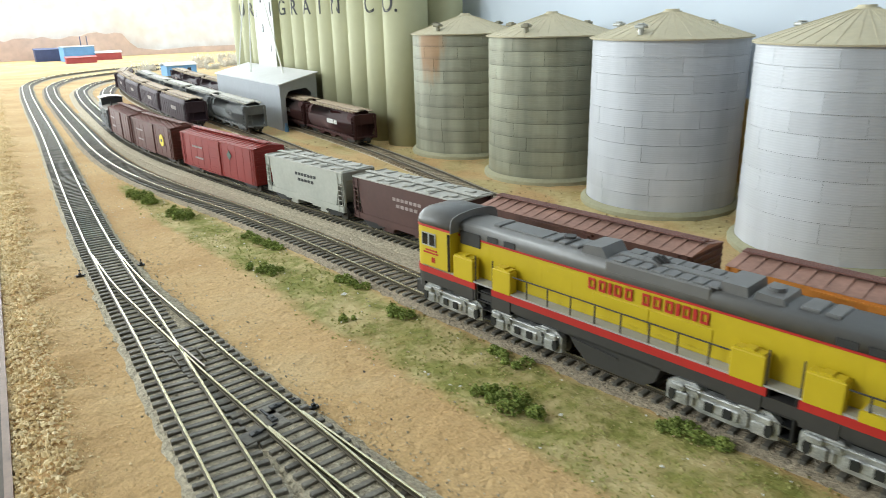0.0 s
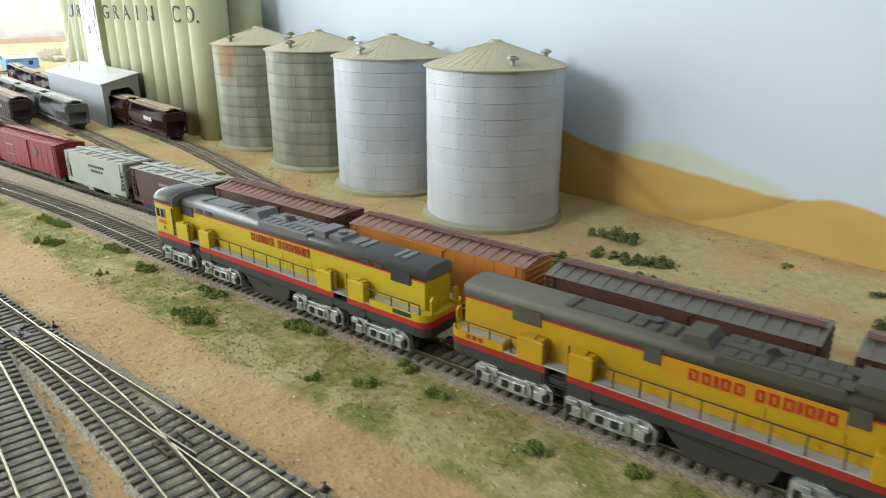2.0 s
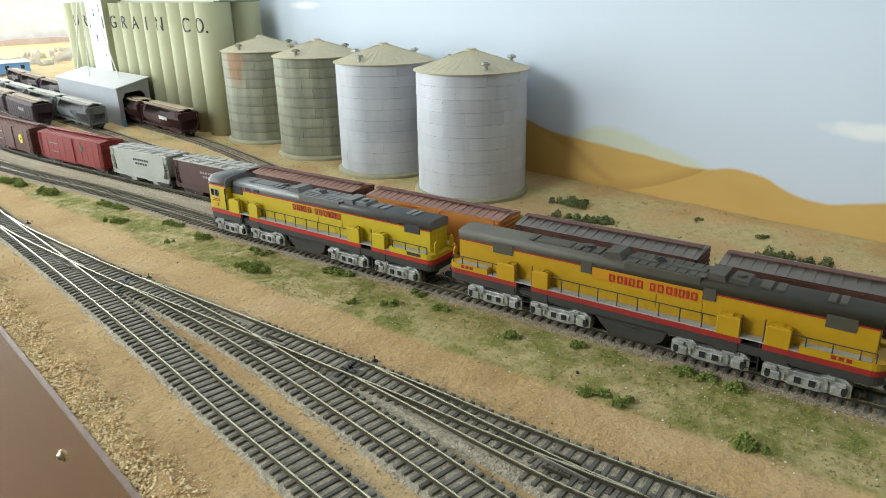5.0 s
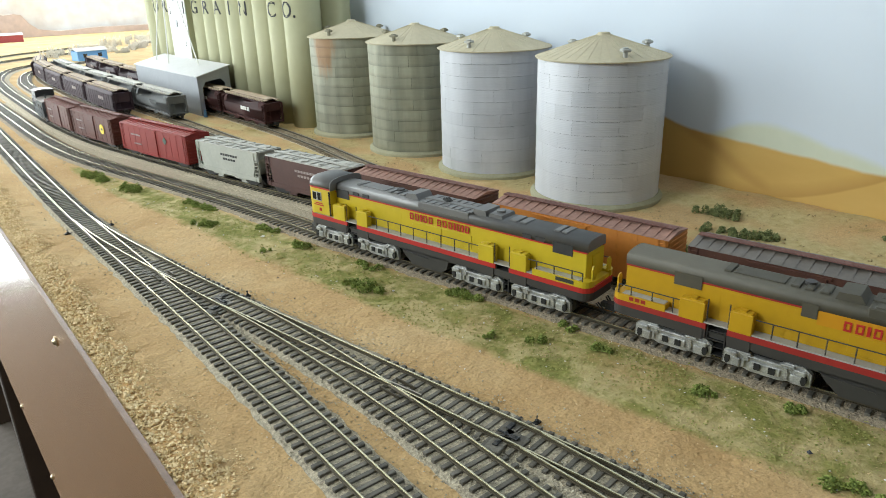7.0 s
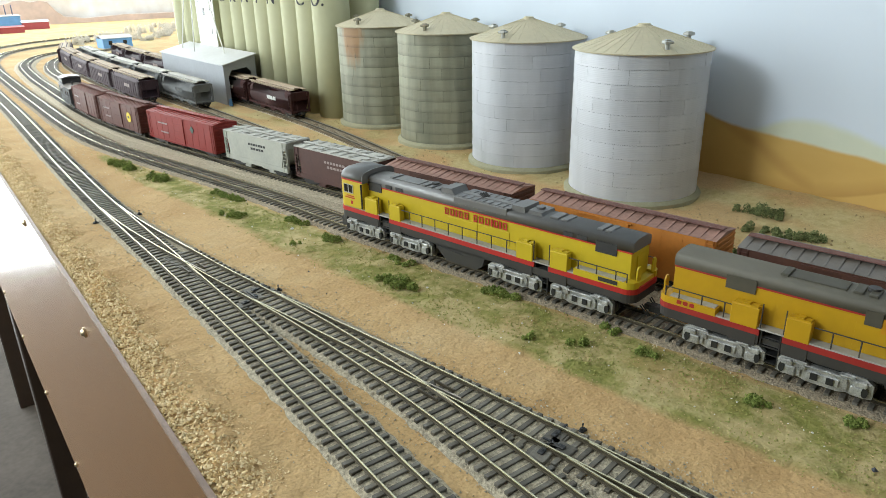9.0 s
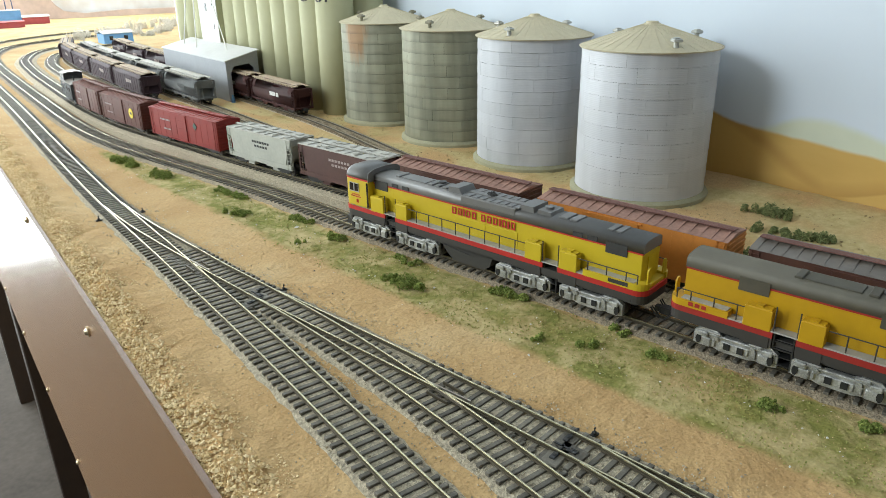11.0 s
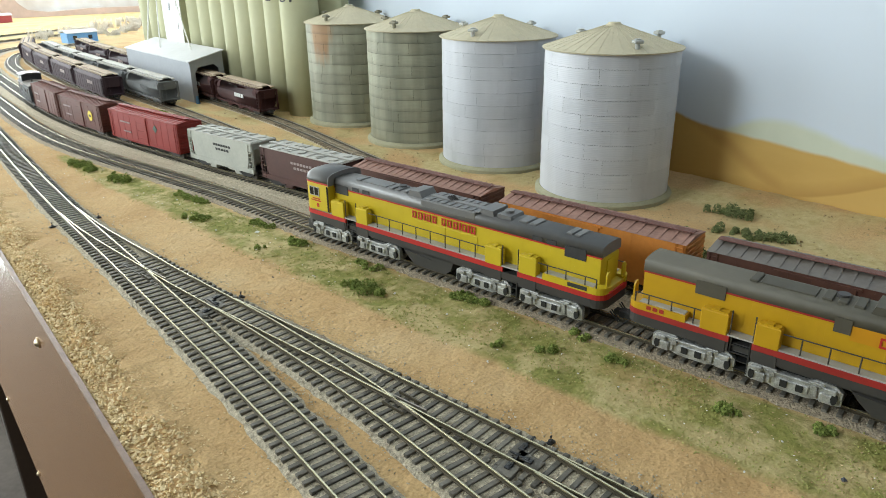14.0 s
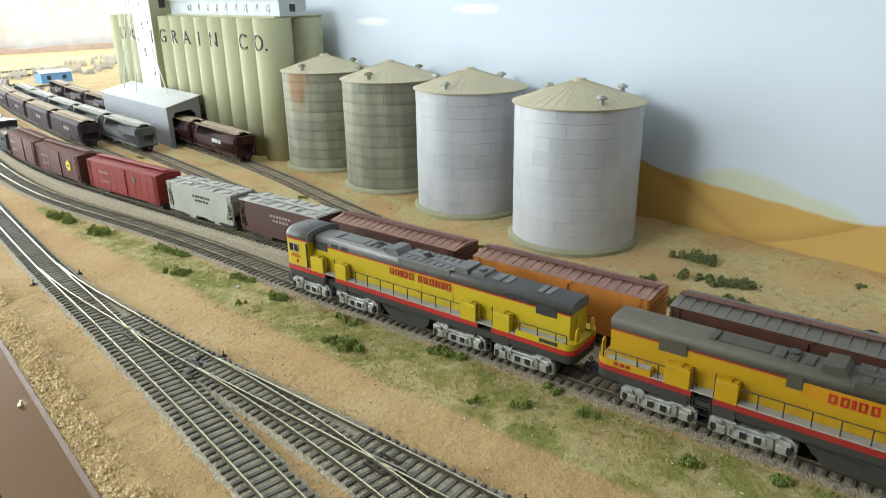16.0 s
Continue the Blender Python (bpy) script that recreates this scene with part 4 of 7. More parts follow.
switch_stand(0.1085, 0.5650, 0, 1)
switch_stand(0.1490, 0.5630, 0, -1)
switch_stand(0.1745, 0.3050, 0, -1)
switch_stand(0.2175, 0.0440, 0, -1)
for x, y, h in ((0.1590, 0.3110, 8), (0.1540, 0.3020, 100), (0.1445, 0.2950, 12), (0.2020, 0.0480, 10), (0.1960, 0.0400, 98), (0.1870, 0.0430, 14)):
    sw = thing("point_machine", pose(x, y, 0, 0, 0, h), "small black point machine between the ties", "point machine", "point machines")
    part("motor_box", boxes((-0.0030, 0.0024, -0.0015, 0.0015, 0.0034, 0.0046), (-0.0012, 0.0008, -0.0008, 0.0008, 0.0044, 0.0050), bevel=0.0003), M["black"], sw)
    part("base_plate", boxes((-0.0075, 0.0070, -0.0048, 0.0044, 0.0006, 0.0036), bevel=0.0003), M["tie"], sw, "flat dark plate on the ties")
    part("drive_rod", boxes((0.0024, 0.0100, -0.0005, 0.0005, 0.0037, 0.0043)), M["black"], sw)


# ---------------------------------------------------------------- locomotives
def bars(x_from, x_to, z0, z1, y, widths, gap=0.14, thick=0.0003, hollow=True, lean=0.0):
    """Plain upright blocks in place of a name, along -x: one mesh for each block."""
    made = []
    tot = sum(abs(w) for w in widths)
    unit = abs(x_to - x_from) / tot
    x = x_from
    sgn = 1 if x_to > x_from else -1
    for w in widths:
        if w > 0:
            bm = bmesh.new()
            made.append(bm)
            a, b = x + sgn * unit * w * gap * 0.5, x + sgn * unit * w * (1 - gap * 0.5)
            t = abs(b - a) * 0.25
            if hollow and w >= 0.8:
                lo, hi = min(a, b), max(a, b)
                box(bm, lo, lo + t, y, y + thick, z0, z1)
                box(bm, hi - t, hi, y, y + thick, z0, z1)
                k = (z1 - z0) * 0.2
                box(bm, lo + t, hi - t, y, y + thick, z1 - k, z1)
                box(bm, lo + t, hi - t, y, y + thick, z0 + (z1 - z0) * 0.0, z0 + k)
            else:
                box(bm, min(a, b), max(a, b), y, y + thick, z0, z1)
        x += sgn * unit * abs(w)
    return made


TR_L = 0.0485


def loco_truck(root, xc, sil):
    t = new("truck")
    t.parent, t.location = root, (xc, 0, 0)
    t["label"] = "cast two-axle truck with silver side frames"
    for s in (-1, 1):
        y0, y1 = s * 0.0145, s * 0.0178
        bm = bmesh.new()
        h = TR_L / 2
        prism(bm, [(-h, 0.0170), (-h, 0.0092), (-h + 0.004, 0.0082), (-h + 0.012, 0.0090), (-h + 0.016, 0.0078), (h - 0.016, 0.0078), (h - 0.012, 0.0090), (h - 0.004, 0.0082), (h, 0.0092), (h, 0.0170), (h - 0.004, 0.0200), (h - 0.013, 0.0202), (h - 0.017, 0.0178), (-h + 0.017, 0.0178), (-h + 0.013, 0.0202), (-h + 0.004, 0.0200)], min(y0, y1), max(y0, y1), "y")
        part("side_frame", bm, sil, t, "silver cast side frame")
        ya, yb = s * 0.0176, s * 0.0192
        lo, hi = min(ya, yb), max(ya, yb)
        for k in (-1, 1):
            bm = bmesh.new()
            box(bm, k * 0.0170 - 0.0034, k * 0.0170 + 0.0034, lo, hi, 0.0088, 0.0146, 0.0006)
            box(bm, k * 0.0185 - 0.0030, k * 0.0185 + 0.0030, lo, hi + (0.0008 if s > 0 else 0), 0.0150, 0.0182, 0.0005)
            cyl(bm, (k * 0.0105, lo, 0.0158), (k * 0.0105, hi, 0.0158), 0.0016, 8)
            part("axle_box", bm, sil, t, "cast journal box")
        bm = bmesh.new()
        box(bm, -0.0085, 0.0085, lo, hi - 0.0004 * (s > 0), 0.0100, 0.0150, 0.0006)
        box(bm, -0.0230, 0.0230, lo, hi - 0.0006 * (s > 0), 0.0166, 0.0176, 0.0003)
        part("spring_plank", bm, sil, t, "cast spring plank")
        for k in (-0.0040, 0.0040):
            part("spring_gap", boxes((k - 0.0018, k + 0.0018, min(ya, s * 0.0196), max(ya, s * 0.0196), 0.0107, 0.0145)), M["black"], t, "dark opening in the frame")
        for k in (-0.0208, 0.0208):
            bm = bmesh.new()
            prism(bm, [(k + 0.0016 * math.cos(i * math.pi / 5), 0.0128 + 0.0031 * math.sin(i * math.pi / 5)) for i in range(10)], min(s * 0.0170, s * 0.0198), max(s * 0.0170, s * 0.0198), "y")
            part("end_gap", bm, M["black"], t, "dark oval opening in the frame")
        for k in (-0.0118, 0.0118):
            part("equaliser", boxes((k - 0.0036, k + 0.0036, lo, hi + 0.0004 * (s > 0), 0.0182, 0.0194), (k - 0.0008, k + 0.0008, lo, hi, 0.0100, 0.0150), bevel=0.0003), sil, t, "cast equaliser bar")
    for k in (-1, 1):
        bm = bmesh.new()
        cyl(bm, (k * 0.0185, -0.0102, 0.0116), (k * 0.0185, -0.0076, 0.0116), 0.0060, 20)
        cyl(bm, (k * 0.0185, 0.0102, 0.0116), (k * 0.0185, 0.0076, 0.0116), 0.0060, 20)
        cyl(bm, (k * 0.0185, -0.013, 0.0116), (k * 0.0185, 0.013, 0.0116), 0.0012, 8)
        part("wheelset", bm, M["wheel"], t)
    part("bolster", boxes((-0.022, 0.022, -0.012, 0.012, 0.0120, 0.0200)), M["black"], t)
    return t


def hood_outline(w, z0, zs, zt):
    """Hood section: upright sides from z0, shoulder at zs, crown at zt."""
    o = [(-w, z0), (-w, zs)]
    for k in range(1, 12):
        a = math.pi * k / 12
        o.append((-w * math.cos(a), zs + (zt - zs) * math.sin(a) ** 0.50))
    return o + [(w, zs), (w, z0)]


def round_nose(x_in, x_end, w, r):
    """Plan outline of a body end: square at x_in, with rounded corners of radius r at x_end."""
    d = 1 if x_end > x_in else -1
    o = [(x_in, -w)]
    for k in range(6):
        a = math.radians(18 * k)
        o.append((x_end - d * r + d * r * math.sin(a), -w + r - r * math.cos(a)))
    return o + [(x, -y) for x, y in reversed(o)]


def locomotive(m, cab, paint, roofp, label, name_from, name_to):
    root = thing("diesel_locomotive", m, label, "locomotive", "yellow locomotives")
    W, HW = 0.0185, 0.0120
    REAR = -0.1492
    NOSE = 0.1385 if cab else 0.1492
    front = 0.1065 if cab else 0.1425
    red = M["red"] if cab else M["red_dull"]
    # running gear
    for xc in (0.1065, 0.0515, -0.0545, -0.1105):
        loco_truck(root, xc, M["silver"])
    # frame with drop sides
    bm = boxes((-0.142, NOSE - 0.007, -W + 0.002, W - 0.002, 0.0195, 0.0262))
    part("frame", bm, M["sill_grey"], root, "dark grey underframe")
    bm = bmesh.new()
    prism(bm, [(0.0255, 0.0215), (0.0205, 0.0150), (0.0130, 0.0088), (-0.0180, 0.0088), (-0.0235, 0.0125), (-0.0265, 0.0215)], -W + 0.002, W - 0.002, "y")
    part("fuel_tank", bm, M["sill_grey"], root, "dark grey tapered fuel tank")
    for s in (-1, 1):
        bm = bmesh.new()
        cyl(bm, (0.022, s * 0.0172, 0.0190), (-0.004, s * 0.0172, 0.0172), 0.0005, 6)
        part("tank_pipe", bm, M["sill_grey"], root)
    for s in (-1, 1):
        lo, hi = sorted((s * W, s * (W - 0.0022)))
        part("side_sill", boxes((REAR + 0.0090, 0.0745, lo, hi, 0.0215, 0.0266), (0.087, NOSE - 0.0090, lo, hi, 0.0205, 0.0266)), M["sill_grey"], root, "grey side sill")
        lo2, hi2 = sorted((s * (W + 0.0004), s * (W - 0.002)))
        part("red_band", boxes((REAR + 0.0088, -0.0845, lo2, hi2, 0.0266, 0.0303), (-0.0722, 0.0745, lo2, hi2, 0.0266, 0.0303), (0.087, NOSE - 0.0088, lo2, hi2, 0.0266, 0.0303)), red, root, "bright red stripe along the sill")
    part("walkway", boxes((REAR + 0.0080, NOSE - 0.0080, -W, W, 0.0303, 0.0312)), M["walk_grey"], root, "light grey walkway")
    # hood
    bm = bmesh.new()
    box(bm, -0.1425, front, -HW, HW, 0.0312, 0.0522, 0.0003)
    part("hood", bm, M[paint], root, "yellow hood side")
    for s in (-1, 1):
        lo, hi = sorted((s * (HW + 0.0003), s * (HW - 0.002)))
        for a, b in [(-0.1428, front)] if cab else [(-0.1428, -0.0530), (0.0390, front)]:
            part("upper_stripe", boxes((a, b, lo, hi, 0.0522, 0.0532)), red, root, "thin red stripe under the roof")
    bm = bmesh.new()
    prism(bm, hood_outline(HW + 0.0002, 0.0532, 0.0572, 0.0612), -0.1433, front + (0.0 if cab else 0.0005), "x")
    soften(bm)
    part("roof", bm, M[roofp], root, "grey rounded hood roof", False)
    # side louvres and doors, seen as shallow panels
    for s in (-1, 1):
        y0, y1 = sorted((s * (HW - 0.001), s * (HW + 0.0004)))
        for a, b in [(0.0145, -0.0155), (-0.0160, -0.0455)]:
            part("radiator_door", boxes((b, a, y0, y1, 0.0335, 0.0440), bevel=0.0002), M[paint], root, "raised yellow door panel")
        for i in range(13):
            x = 0.098 - i * 0.0185
            if -0.05 < x < 0.02:
                continue
            part("hood_door", boxes((x - 0.0155, x, y0 + (0.00030 if s < 0 else 0), (y1 - 0.00035) if s > 0 else y1, 0.0330, 0.0505), bevel=0.0001), M[paint], root, "yellow hood access door")
        dark = [(0.0890, 0.1045, 0.0482, 0.0558), (0.0765, 0.0835, 0.0536, 0.0566), (0.0640, 0.0715, 0.0536, 0.0566), (-0.0990, -0.0915, 0.0536, 0.0566), (-0.1100, -0.1025, 0.0536, 0.0566), (-0.1320, -0.1165, 0.0482, 0.0558)]
        if not cab:
            dark = [(0.0940, 0.1110, 0.0478, 0.0560), (0.031, 0.039, 0.0478, 0.0560), (-0.053, -0.045, 0.0478, 0.0560), (-0.131, -0.115, 0.0478, 0.0560)]
        ya, yb = sorted((s * (HW - 0.001), s * (HW + 0.0007)))
        for a, b, z0, z1 in dark:
            part("grille", boxes((a, b, ya, yb, z0, z1)), M["grille"] if cab else M[roofp], root, "dark air intake panel")
        ends = [(REAR + 0.0003, -0.1045)] + ([] if cab else [(0.1125, -REAR - 0.0003)])
        for a, b in ends:
            bm = bmesh.new()
            far, near_end = (a, b) if a < 0 else (b, a)
            rr, dd = 0.0070, (-1 if a < 0 else 1)
            o = [(near_end, s * (HW - 0.001)), (near_end, s * (W + 0.0006))]
            o += [(far - dd * rr + dd * rr * math.sin(math.radians(18 * k)), s * (W + 0.0006 - rr + rr * math.cos(math.radians(18 * k)))) for k in range(6)]
            o += [(far, s * (HW - 0.001))]
            prism(bm, o, 0.0304, 0.0348, "z")
            pl = part("end_platform", bm, M[paint], root, "raised yellow end platform with a rounded corner")
            tr = sorted((s * (HW + 0.0004), s * (W - 0.0006)))
            part("tread", boxes((a + 0.0075, b - 0.0010, *tr, 0.0348, 0.0352)) if a < 0 else boxes((a + 0.0010, b - 0.0075, *tr, 0.0348, 0.0352)), M["walk_grey"], pl, "light grey tread on the platform")
            lo4, hi4 = sorted((s * (W + 0.0004), s * (W + 0.0009)))
            if cab:
                part("side_grille", boxes((-0.1375, -0.1235, lo4, hi4, 0.0316, 0.0342)), M["grille"], pl, "dark slot in the platform side")
            else:
                part("number_block", bars((a + b) / 2 - 0.006, (a + b) / 2 + 0.006, 0.0318, 0.0342, W + 0.0006 if s > 0 else -W - 0.0009, [1, 1, 1], 0.3, 0.0003, False), M["red_dull"], pl, "small red lettering as bars")
    # name in plain blocks
    for s in (-1, 1):
        if not cab:
            lo, hi = sorted((s * (HW - 0.001), s * (HW + 0.0003)))
            part("name_panel", boxes((-0.0448, 0.0308, lo, hi, 0.0450, 0.0532)), M["name_orange"], root, "orange-tinted panel behind the lettering")
        b = bars(name_from if s > 0 else name_to, name_to if s > 0 else name_from, 0.0455, 0.0511, HW + 0.0005 if s > 0 else -HW - 0.0008, [1, 1, .45, 1, 1, -.55, .9, 1, 1, .45, .9, .45, 1], 0.34, 0.0003)
        part("name_block", b, M["red"], root, "red lettering as plain blocks")
    # roof gear
    r = M[roofp]
    top = 0.0612
    bm = bmesh.new()
    prism(bm, [(0.0255, top - 0.003), (0.0235, top + 0.0036), (0.0135, top + 0.0042), (0.0085, top - 0.003)], -0.0085, 0.0085, "y")
    part("fan_housing", bm, r, root)
    bm = bmesh.new()
    prism(bm, [(-0.0440, top - 0.003), (-0.0455, top + 0.0036), (-0.0560, top + 0.0036), (-0.0575, top - 0.003)], -0.0090, 0.0090, "y")
    part("fan_housing", bm, r, root)
    bm = bmesh.new()
    prism(bm, [(-0.0580, top - 0.003), (-0.0595, top + 0.0026), (-0.0700, top + 0.0022), (-0.0720, top - 0.003)], -0.0080, 0.0080, "y")
    part("stack_housing", bm, r, root)
    bm = bmesh.new()
    cyl(bm, (-0.0640, 0, top), (-0.0640, 0, top + 0.0040), 0.0034, 14)
    part("exhaust_pipe", bm, r, root)
    bm = boxes((-0.043, 0.0085, -HW - 0.0004, HW + 0.0004, 0.0560, top + 0.0004), bevel=0.0006)
    part("radiator_deck", bm, r, root)
    for i in range(8):
        x = 0.0055 - i * 0.0065
        part("radiator_panel", boxes((x - 0.0052, x, 0.0033, HW - 0.0012, top, top + 0.0010), (x - 0.0052, x, -HW + 0.0012, -0.0033, top, top + 0.0010), bevel=0.0003), r, root)
    part("roof_spine", boxes((-0.043, 0.0085, -0.0025, 0.0025, top, top + 0.0013), bevel=0.0004), r, root)
    bm = bmesh.new()
    for s in (-1, 0, 1):
        cyl(bm, (-0.0150 + s * 0.001, s * 0.0018, top + 0.0012), (-0.0110 + s * 0.001, s * 0.0018, top + 0.0034), 0.0008, 8, 0.0012)
    part("air_horn", bm, M["sill_grey"], root, "small air horns")
    part("roof_panel", boxes((0.0510, 0.0790, -0.0060, 0.0060, top - 0.001, top + 0.0005), bevel=0.0002), r, root)
    hat = [(0.0800, 0.0845), (0.0430, 0.0480), (0.0360, 0.0405), (0.028, 0.033), (-0.0830, -0.0760), (-0.0905, -0.0850), (-0.1180, -0.1135), (-0.1240, -0.1195)]
    for a, b in hat:
        part("hatch", boxes((a, b, -0.0065, 0.0065, top - 0.001, top + 0.0010), bevel=0.0004), r, root)
    bm = bmesh.new()
    cyl(bm, (0.0395, -0.002, top), (0.0395, -0.002, top + 0.0022), 0.0032, 12)
    part("exhaust_port", bm, M["sill_grey"], root)
    # boxes on the walkway, ladders between them
    for s in (-1, 1):
        for a, b in ((0.0885, 0.1040), (0.0610, 0.0740), (-0.0708, -0.0568), (-0.0994, -0.0853)):
            lo, hi = sorted((s * (W - 0.0050), s * (W + 0.0006)))
            bx = part("equipment_box", boxes((a, b, lo, hi, 0.0300, 0.0428), bevel=0.0004), M[paint], root, "yellow equipment box on the walkway")
            part("lid", boxes((a + 0.001, b - 0.001, lo + 0.0004, hi - 0.0004, 0.0428, 0.0436), ((a + b) / 2 - 0.002, (a + b) / 2 + 0.002, lo + 0.0006, hi - 0.0006, 0.0434, 0.0444)), M[paint], bx)
            lo, hi = sorted((s * (W - 0.002), s * (W + 0.0004)))
            part("box_skirt", boxes((a, b, lo, hi, 0.0195, 0.0268)), M["sill_grey"], root)
        for a, b in ((0.0750, 0.0865), (-0.0838, -0.0722)):
            lo, hi = sorted((s * (W - 0.0105), s * (W - 0.0007)))
            specs = [(a + 0.0008, b - 0.0008, lo, hi, z, z + 0.0007) for z in (0.0110, 0.0160, 0.0205, 0.0250)]
            specs += [(a, a + 0.0009, lo, hi, 0.0095, 0.030), (b - 0.0009, b, lo, hi, 0.0095, 0.030)]
            for sp in specs:
                part("step", boxes(sp), M["black"], root, "dark step")
    # handrails
    posts = [0.0505, 0.0370, 0.0229, 0.0089, -0.0054, -0.0199, -0.0336, -0.0477] + [-0.1075, -0.1215, -0.1355, -0.1435]
    if not cab:
        posts += [0.1080, 0.1215, 0.1355, 0.1440]
    for s in (-1, 1):
        y = s * (W - 0.0004)
        for x in posts:
            bm = bmesh.new()
            cyl(bm, (x, y, 0.0300), (x, y, 0.0408), 0.00042, 6)
            part("stanchion", bm, M["sill_grey"], root, "thin handrail post")
        for a, b in ((0.0600, -0.0562), (-0.1000, -0.1435)) + (() if cab else ((0.1440, 0.1030),)):
            bm = bmesh.new()
            cyl(bm, (a, y, 0.0408), (b, y, 0.0408), 0.00038, 6)
            part("handrail", bm, M["sill_grey"], root, "thin handrail")
        for a in (0.0744, 0.0870, -0.0715, -0.0845):
            bm = bmesh.new()
            cyl(bm, (a, y, 0.030), (a, y, 0.0462), 0.0004, 6)
            part("grab_iron", bm, M["sill_grey"], root)
    # ends
    def end_plate(x, s):
        for k in (-1, 1):
            bm = bmesh.new()
            x0, x1 = sorted((x - s * 0.0012, x - s * 0.0022))
            o = [(k * (W - 0.0055), 0.0346), (k * (W - 0.0055), 0.0425), (k * (W - 0.0070), 0.0445), (k * (W - 0.0095), 0.0445), (k * (W - 0.0105), 0.0425), (k * (W - 0.0105), 0.0346)]
            prism(bm, o, x0, x1, "x")
            part("end_railing", bm, M[paint], root, "yellow end railing plate")
        part("end_deck", boxes((*sorted((x - s * 0.0010, x - s * 0.0072)), -HW + 0.0012, HW - 0.0012, 0.0303, 0.0330)), M[paint], root)
        part("end_door", boxes((*sorted((x - s * 0.0062, x - s * 0.0072)), -0.004, 0.004, 0.0330, 0.0490)), M[paint], root)
        bm = bmesh.new()
        prism(bm, round_nose(x - s * 0.0090, x, W - 0.0002, 0.0075), 0.0205, 0.0266, "z")
        part("pilot", bm, M["sill_grey"], root, "dark grey rounded end sill")
        bm = bmesh.new()
        prism(bm, round_nose(x - s * 0.0088, x + s * 0.0003, W + 0.0004, 0.0078), 0.0266, 0.0303, "z")
        part("end_band", bm, red, root, "red band round the end sill")
        bm = boxes((min(x, x + s * 0.010), max(x, x + s * 0.010), -0.0022, 0.0022, 0.0125, 0.0160), (min(x + s * 0.0075, x + s * 0.0115), max(x + s * 0.0075, x + s * 0.0115), -0.0034, 0.0030, 0.0118, 0.0165), bevel=0.0004)
        part("coupler", bm, M["black"], root, "knuckle coupler")
        bm = bmesh.new()
        for k in (-0.008, -0.0055, 0.0055, 0.008):
            cyl(bm, (x, k, 0.0170), (x + s * 0.006, k * 0.9, 0.0105), 0.0005, 6)
        part("air_hoses", bm, M["black"], root)
    end_plate(REAR, -1)
    if not cab:
        end_plate(-REAR, 1)
        return root
    # cab with a rounded nose and a domed roof
    bm = bmesh.new()
    prism(bm, round_nose(0.1065, NOSE, W, 0.0085), 0.0303, 0.0560, "z")
    cabp = part("cab", bm, M[paint], root, "yellow full-width cab with rounded corners")
    bm = bmesh.new()
    prev = None
    for z, k, q in ((0.0560, 1.012, 1.006), (0.0582, 1.005, 1.0), (0.0602, 0.955, 0.985), (0.0622, 0.86, 0.95), (0.0637, 0.70, 0.89), (0.0646, 0.48, 0.80), (0.0650, 0.22, 0.70)):
        cur = [bm.verts.new((0.1062 + (x - 0.1062) * q, y * k, z)) for x, y in round_nose(0.1062, NOSE, W, 0.0085)]
        if prev:
            for i in range(len(cur)):
                j = (i + 1) % len(cur)
                bm.faces.new((prev[i], prev[j], cur[j], cur[i]))
        else:
            bm.faces.new(cur[::-1])
        prev = cur
    bm.faces.new(prev)
    part("cab_roof", bm, M[roofp], cabp, "grey domed cab roof", True)
    bm = bmesh.new()
    prism(bm, hood_outline(W + 0.0005, 0.0545, 0.0578, 0.0653), 0.1055, 0.1063, "x")
    part("cab_rib", bm, M[roofp], cabp)
    bm = bmesh.new()
    prism(bm, round_nose(0.1066, NOSE + 0.0003, W + 0.0003, 0.0087), 0.0546, 0.0559, "z")
    part("cab_stripe", bm, M["red"], cabp, "thin red stripe under the cab roof")
    for s in (-1, 1):
        lo, hi = sorted((s * (W - 0.001), s * (W + 0.0003)))
        for a, b in ((0.1190, 0.1238), (0.1248, 0.1298)):
            w = part("side_window", boxes((a, b, lo, hi, 0.0440, 0.0508)), M["glass"], cabp, "dark cab side window")
            part("window_frame", boxes(*[(u, v, *sorted((s * W, s * (W + 0.0006))), z0, z1) for u, v, z0, z1 in ((a - 0.0006, a, 0.0434, 0.0514), (b, b + 0.0004, 0.0434, 0.0514), (a, b, 0.0434, 0.0440), (a, b, 0.0508, 0.0514))]), M["walk_grey"], w, "pale window frame")
        part("cab_door", boxes((0.1068, 0.1088, lo, hi, 0.0315, 0.0535)), M["glass"], cabp, "dark gap of the cab door")
        part("number_block", bars(0.1275 if s > 0 else 0.1175, 0.1175 if s > 0 else 0.1275, 0.0405, 0.0414, s * W if s > 0 else s * W - 0.0003, [1, 1, 1, 1, 1], 0.2, 0.0003, False), M["red"], cabp, "small red lettering as bars")
        part("number_block", bars(0.1295 if s > 0 else 0.1165, 0.1165 if s > 0 else 0.1295, 0.0388, 0.0397, s * W if s > 0 else s * W - 0.0003, [1, 1, 1, 1, 1, 1, 1], 0.2, 0.0003, False), M["red"], cabp)
        part("number_block", bars(0.1225 if s > 0 else 0.1195, 0.1195 if s > 0 else 0.1225, 0.0338, 0.0368, s * W if s > 0 else s * W - 0.0003, [1, 1], 0.3, 0.0003, False), M["red"], cabp)
    part("windshield", boxes((NOSE - 0.0010, NOSE + 0.0004, -0.0098, -0.0015, 0.0480, 0.0535), (NOSE - 0.0010, NOSE + 0.0004, 0.0015, 0.0098, 0.0480, 0.0535)), M["glass"], cabp, "dark windshield")
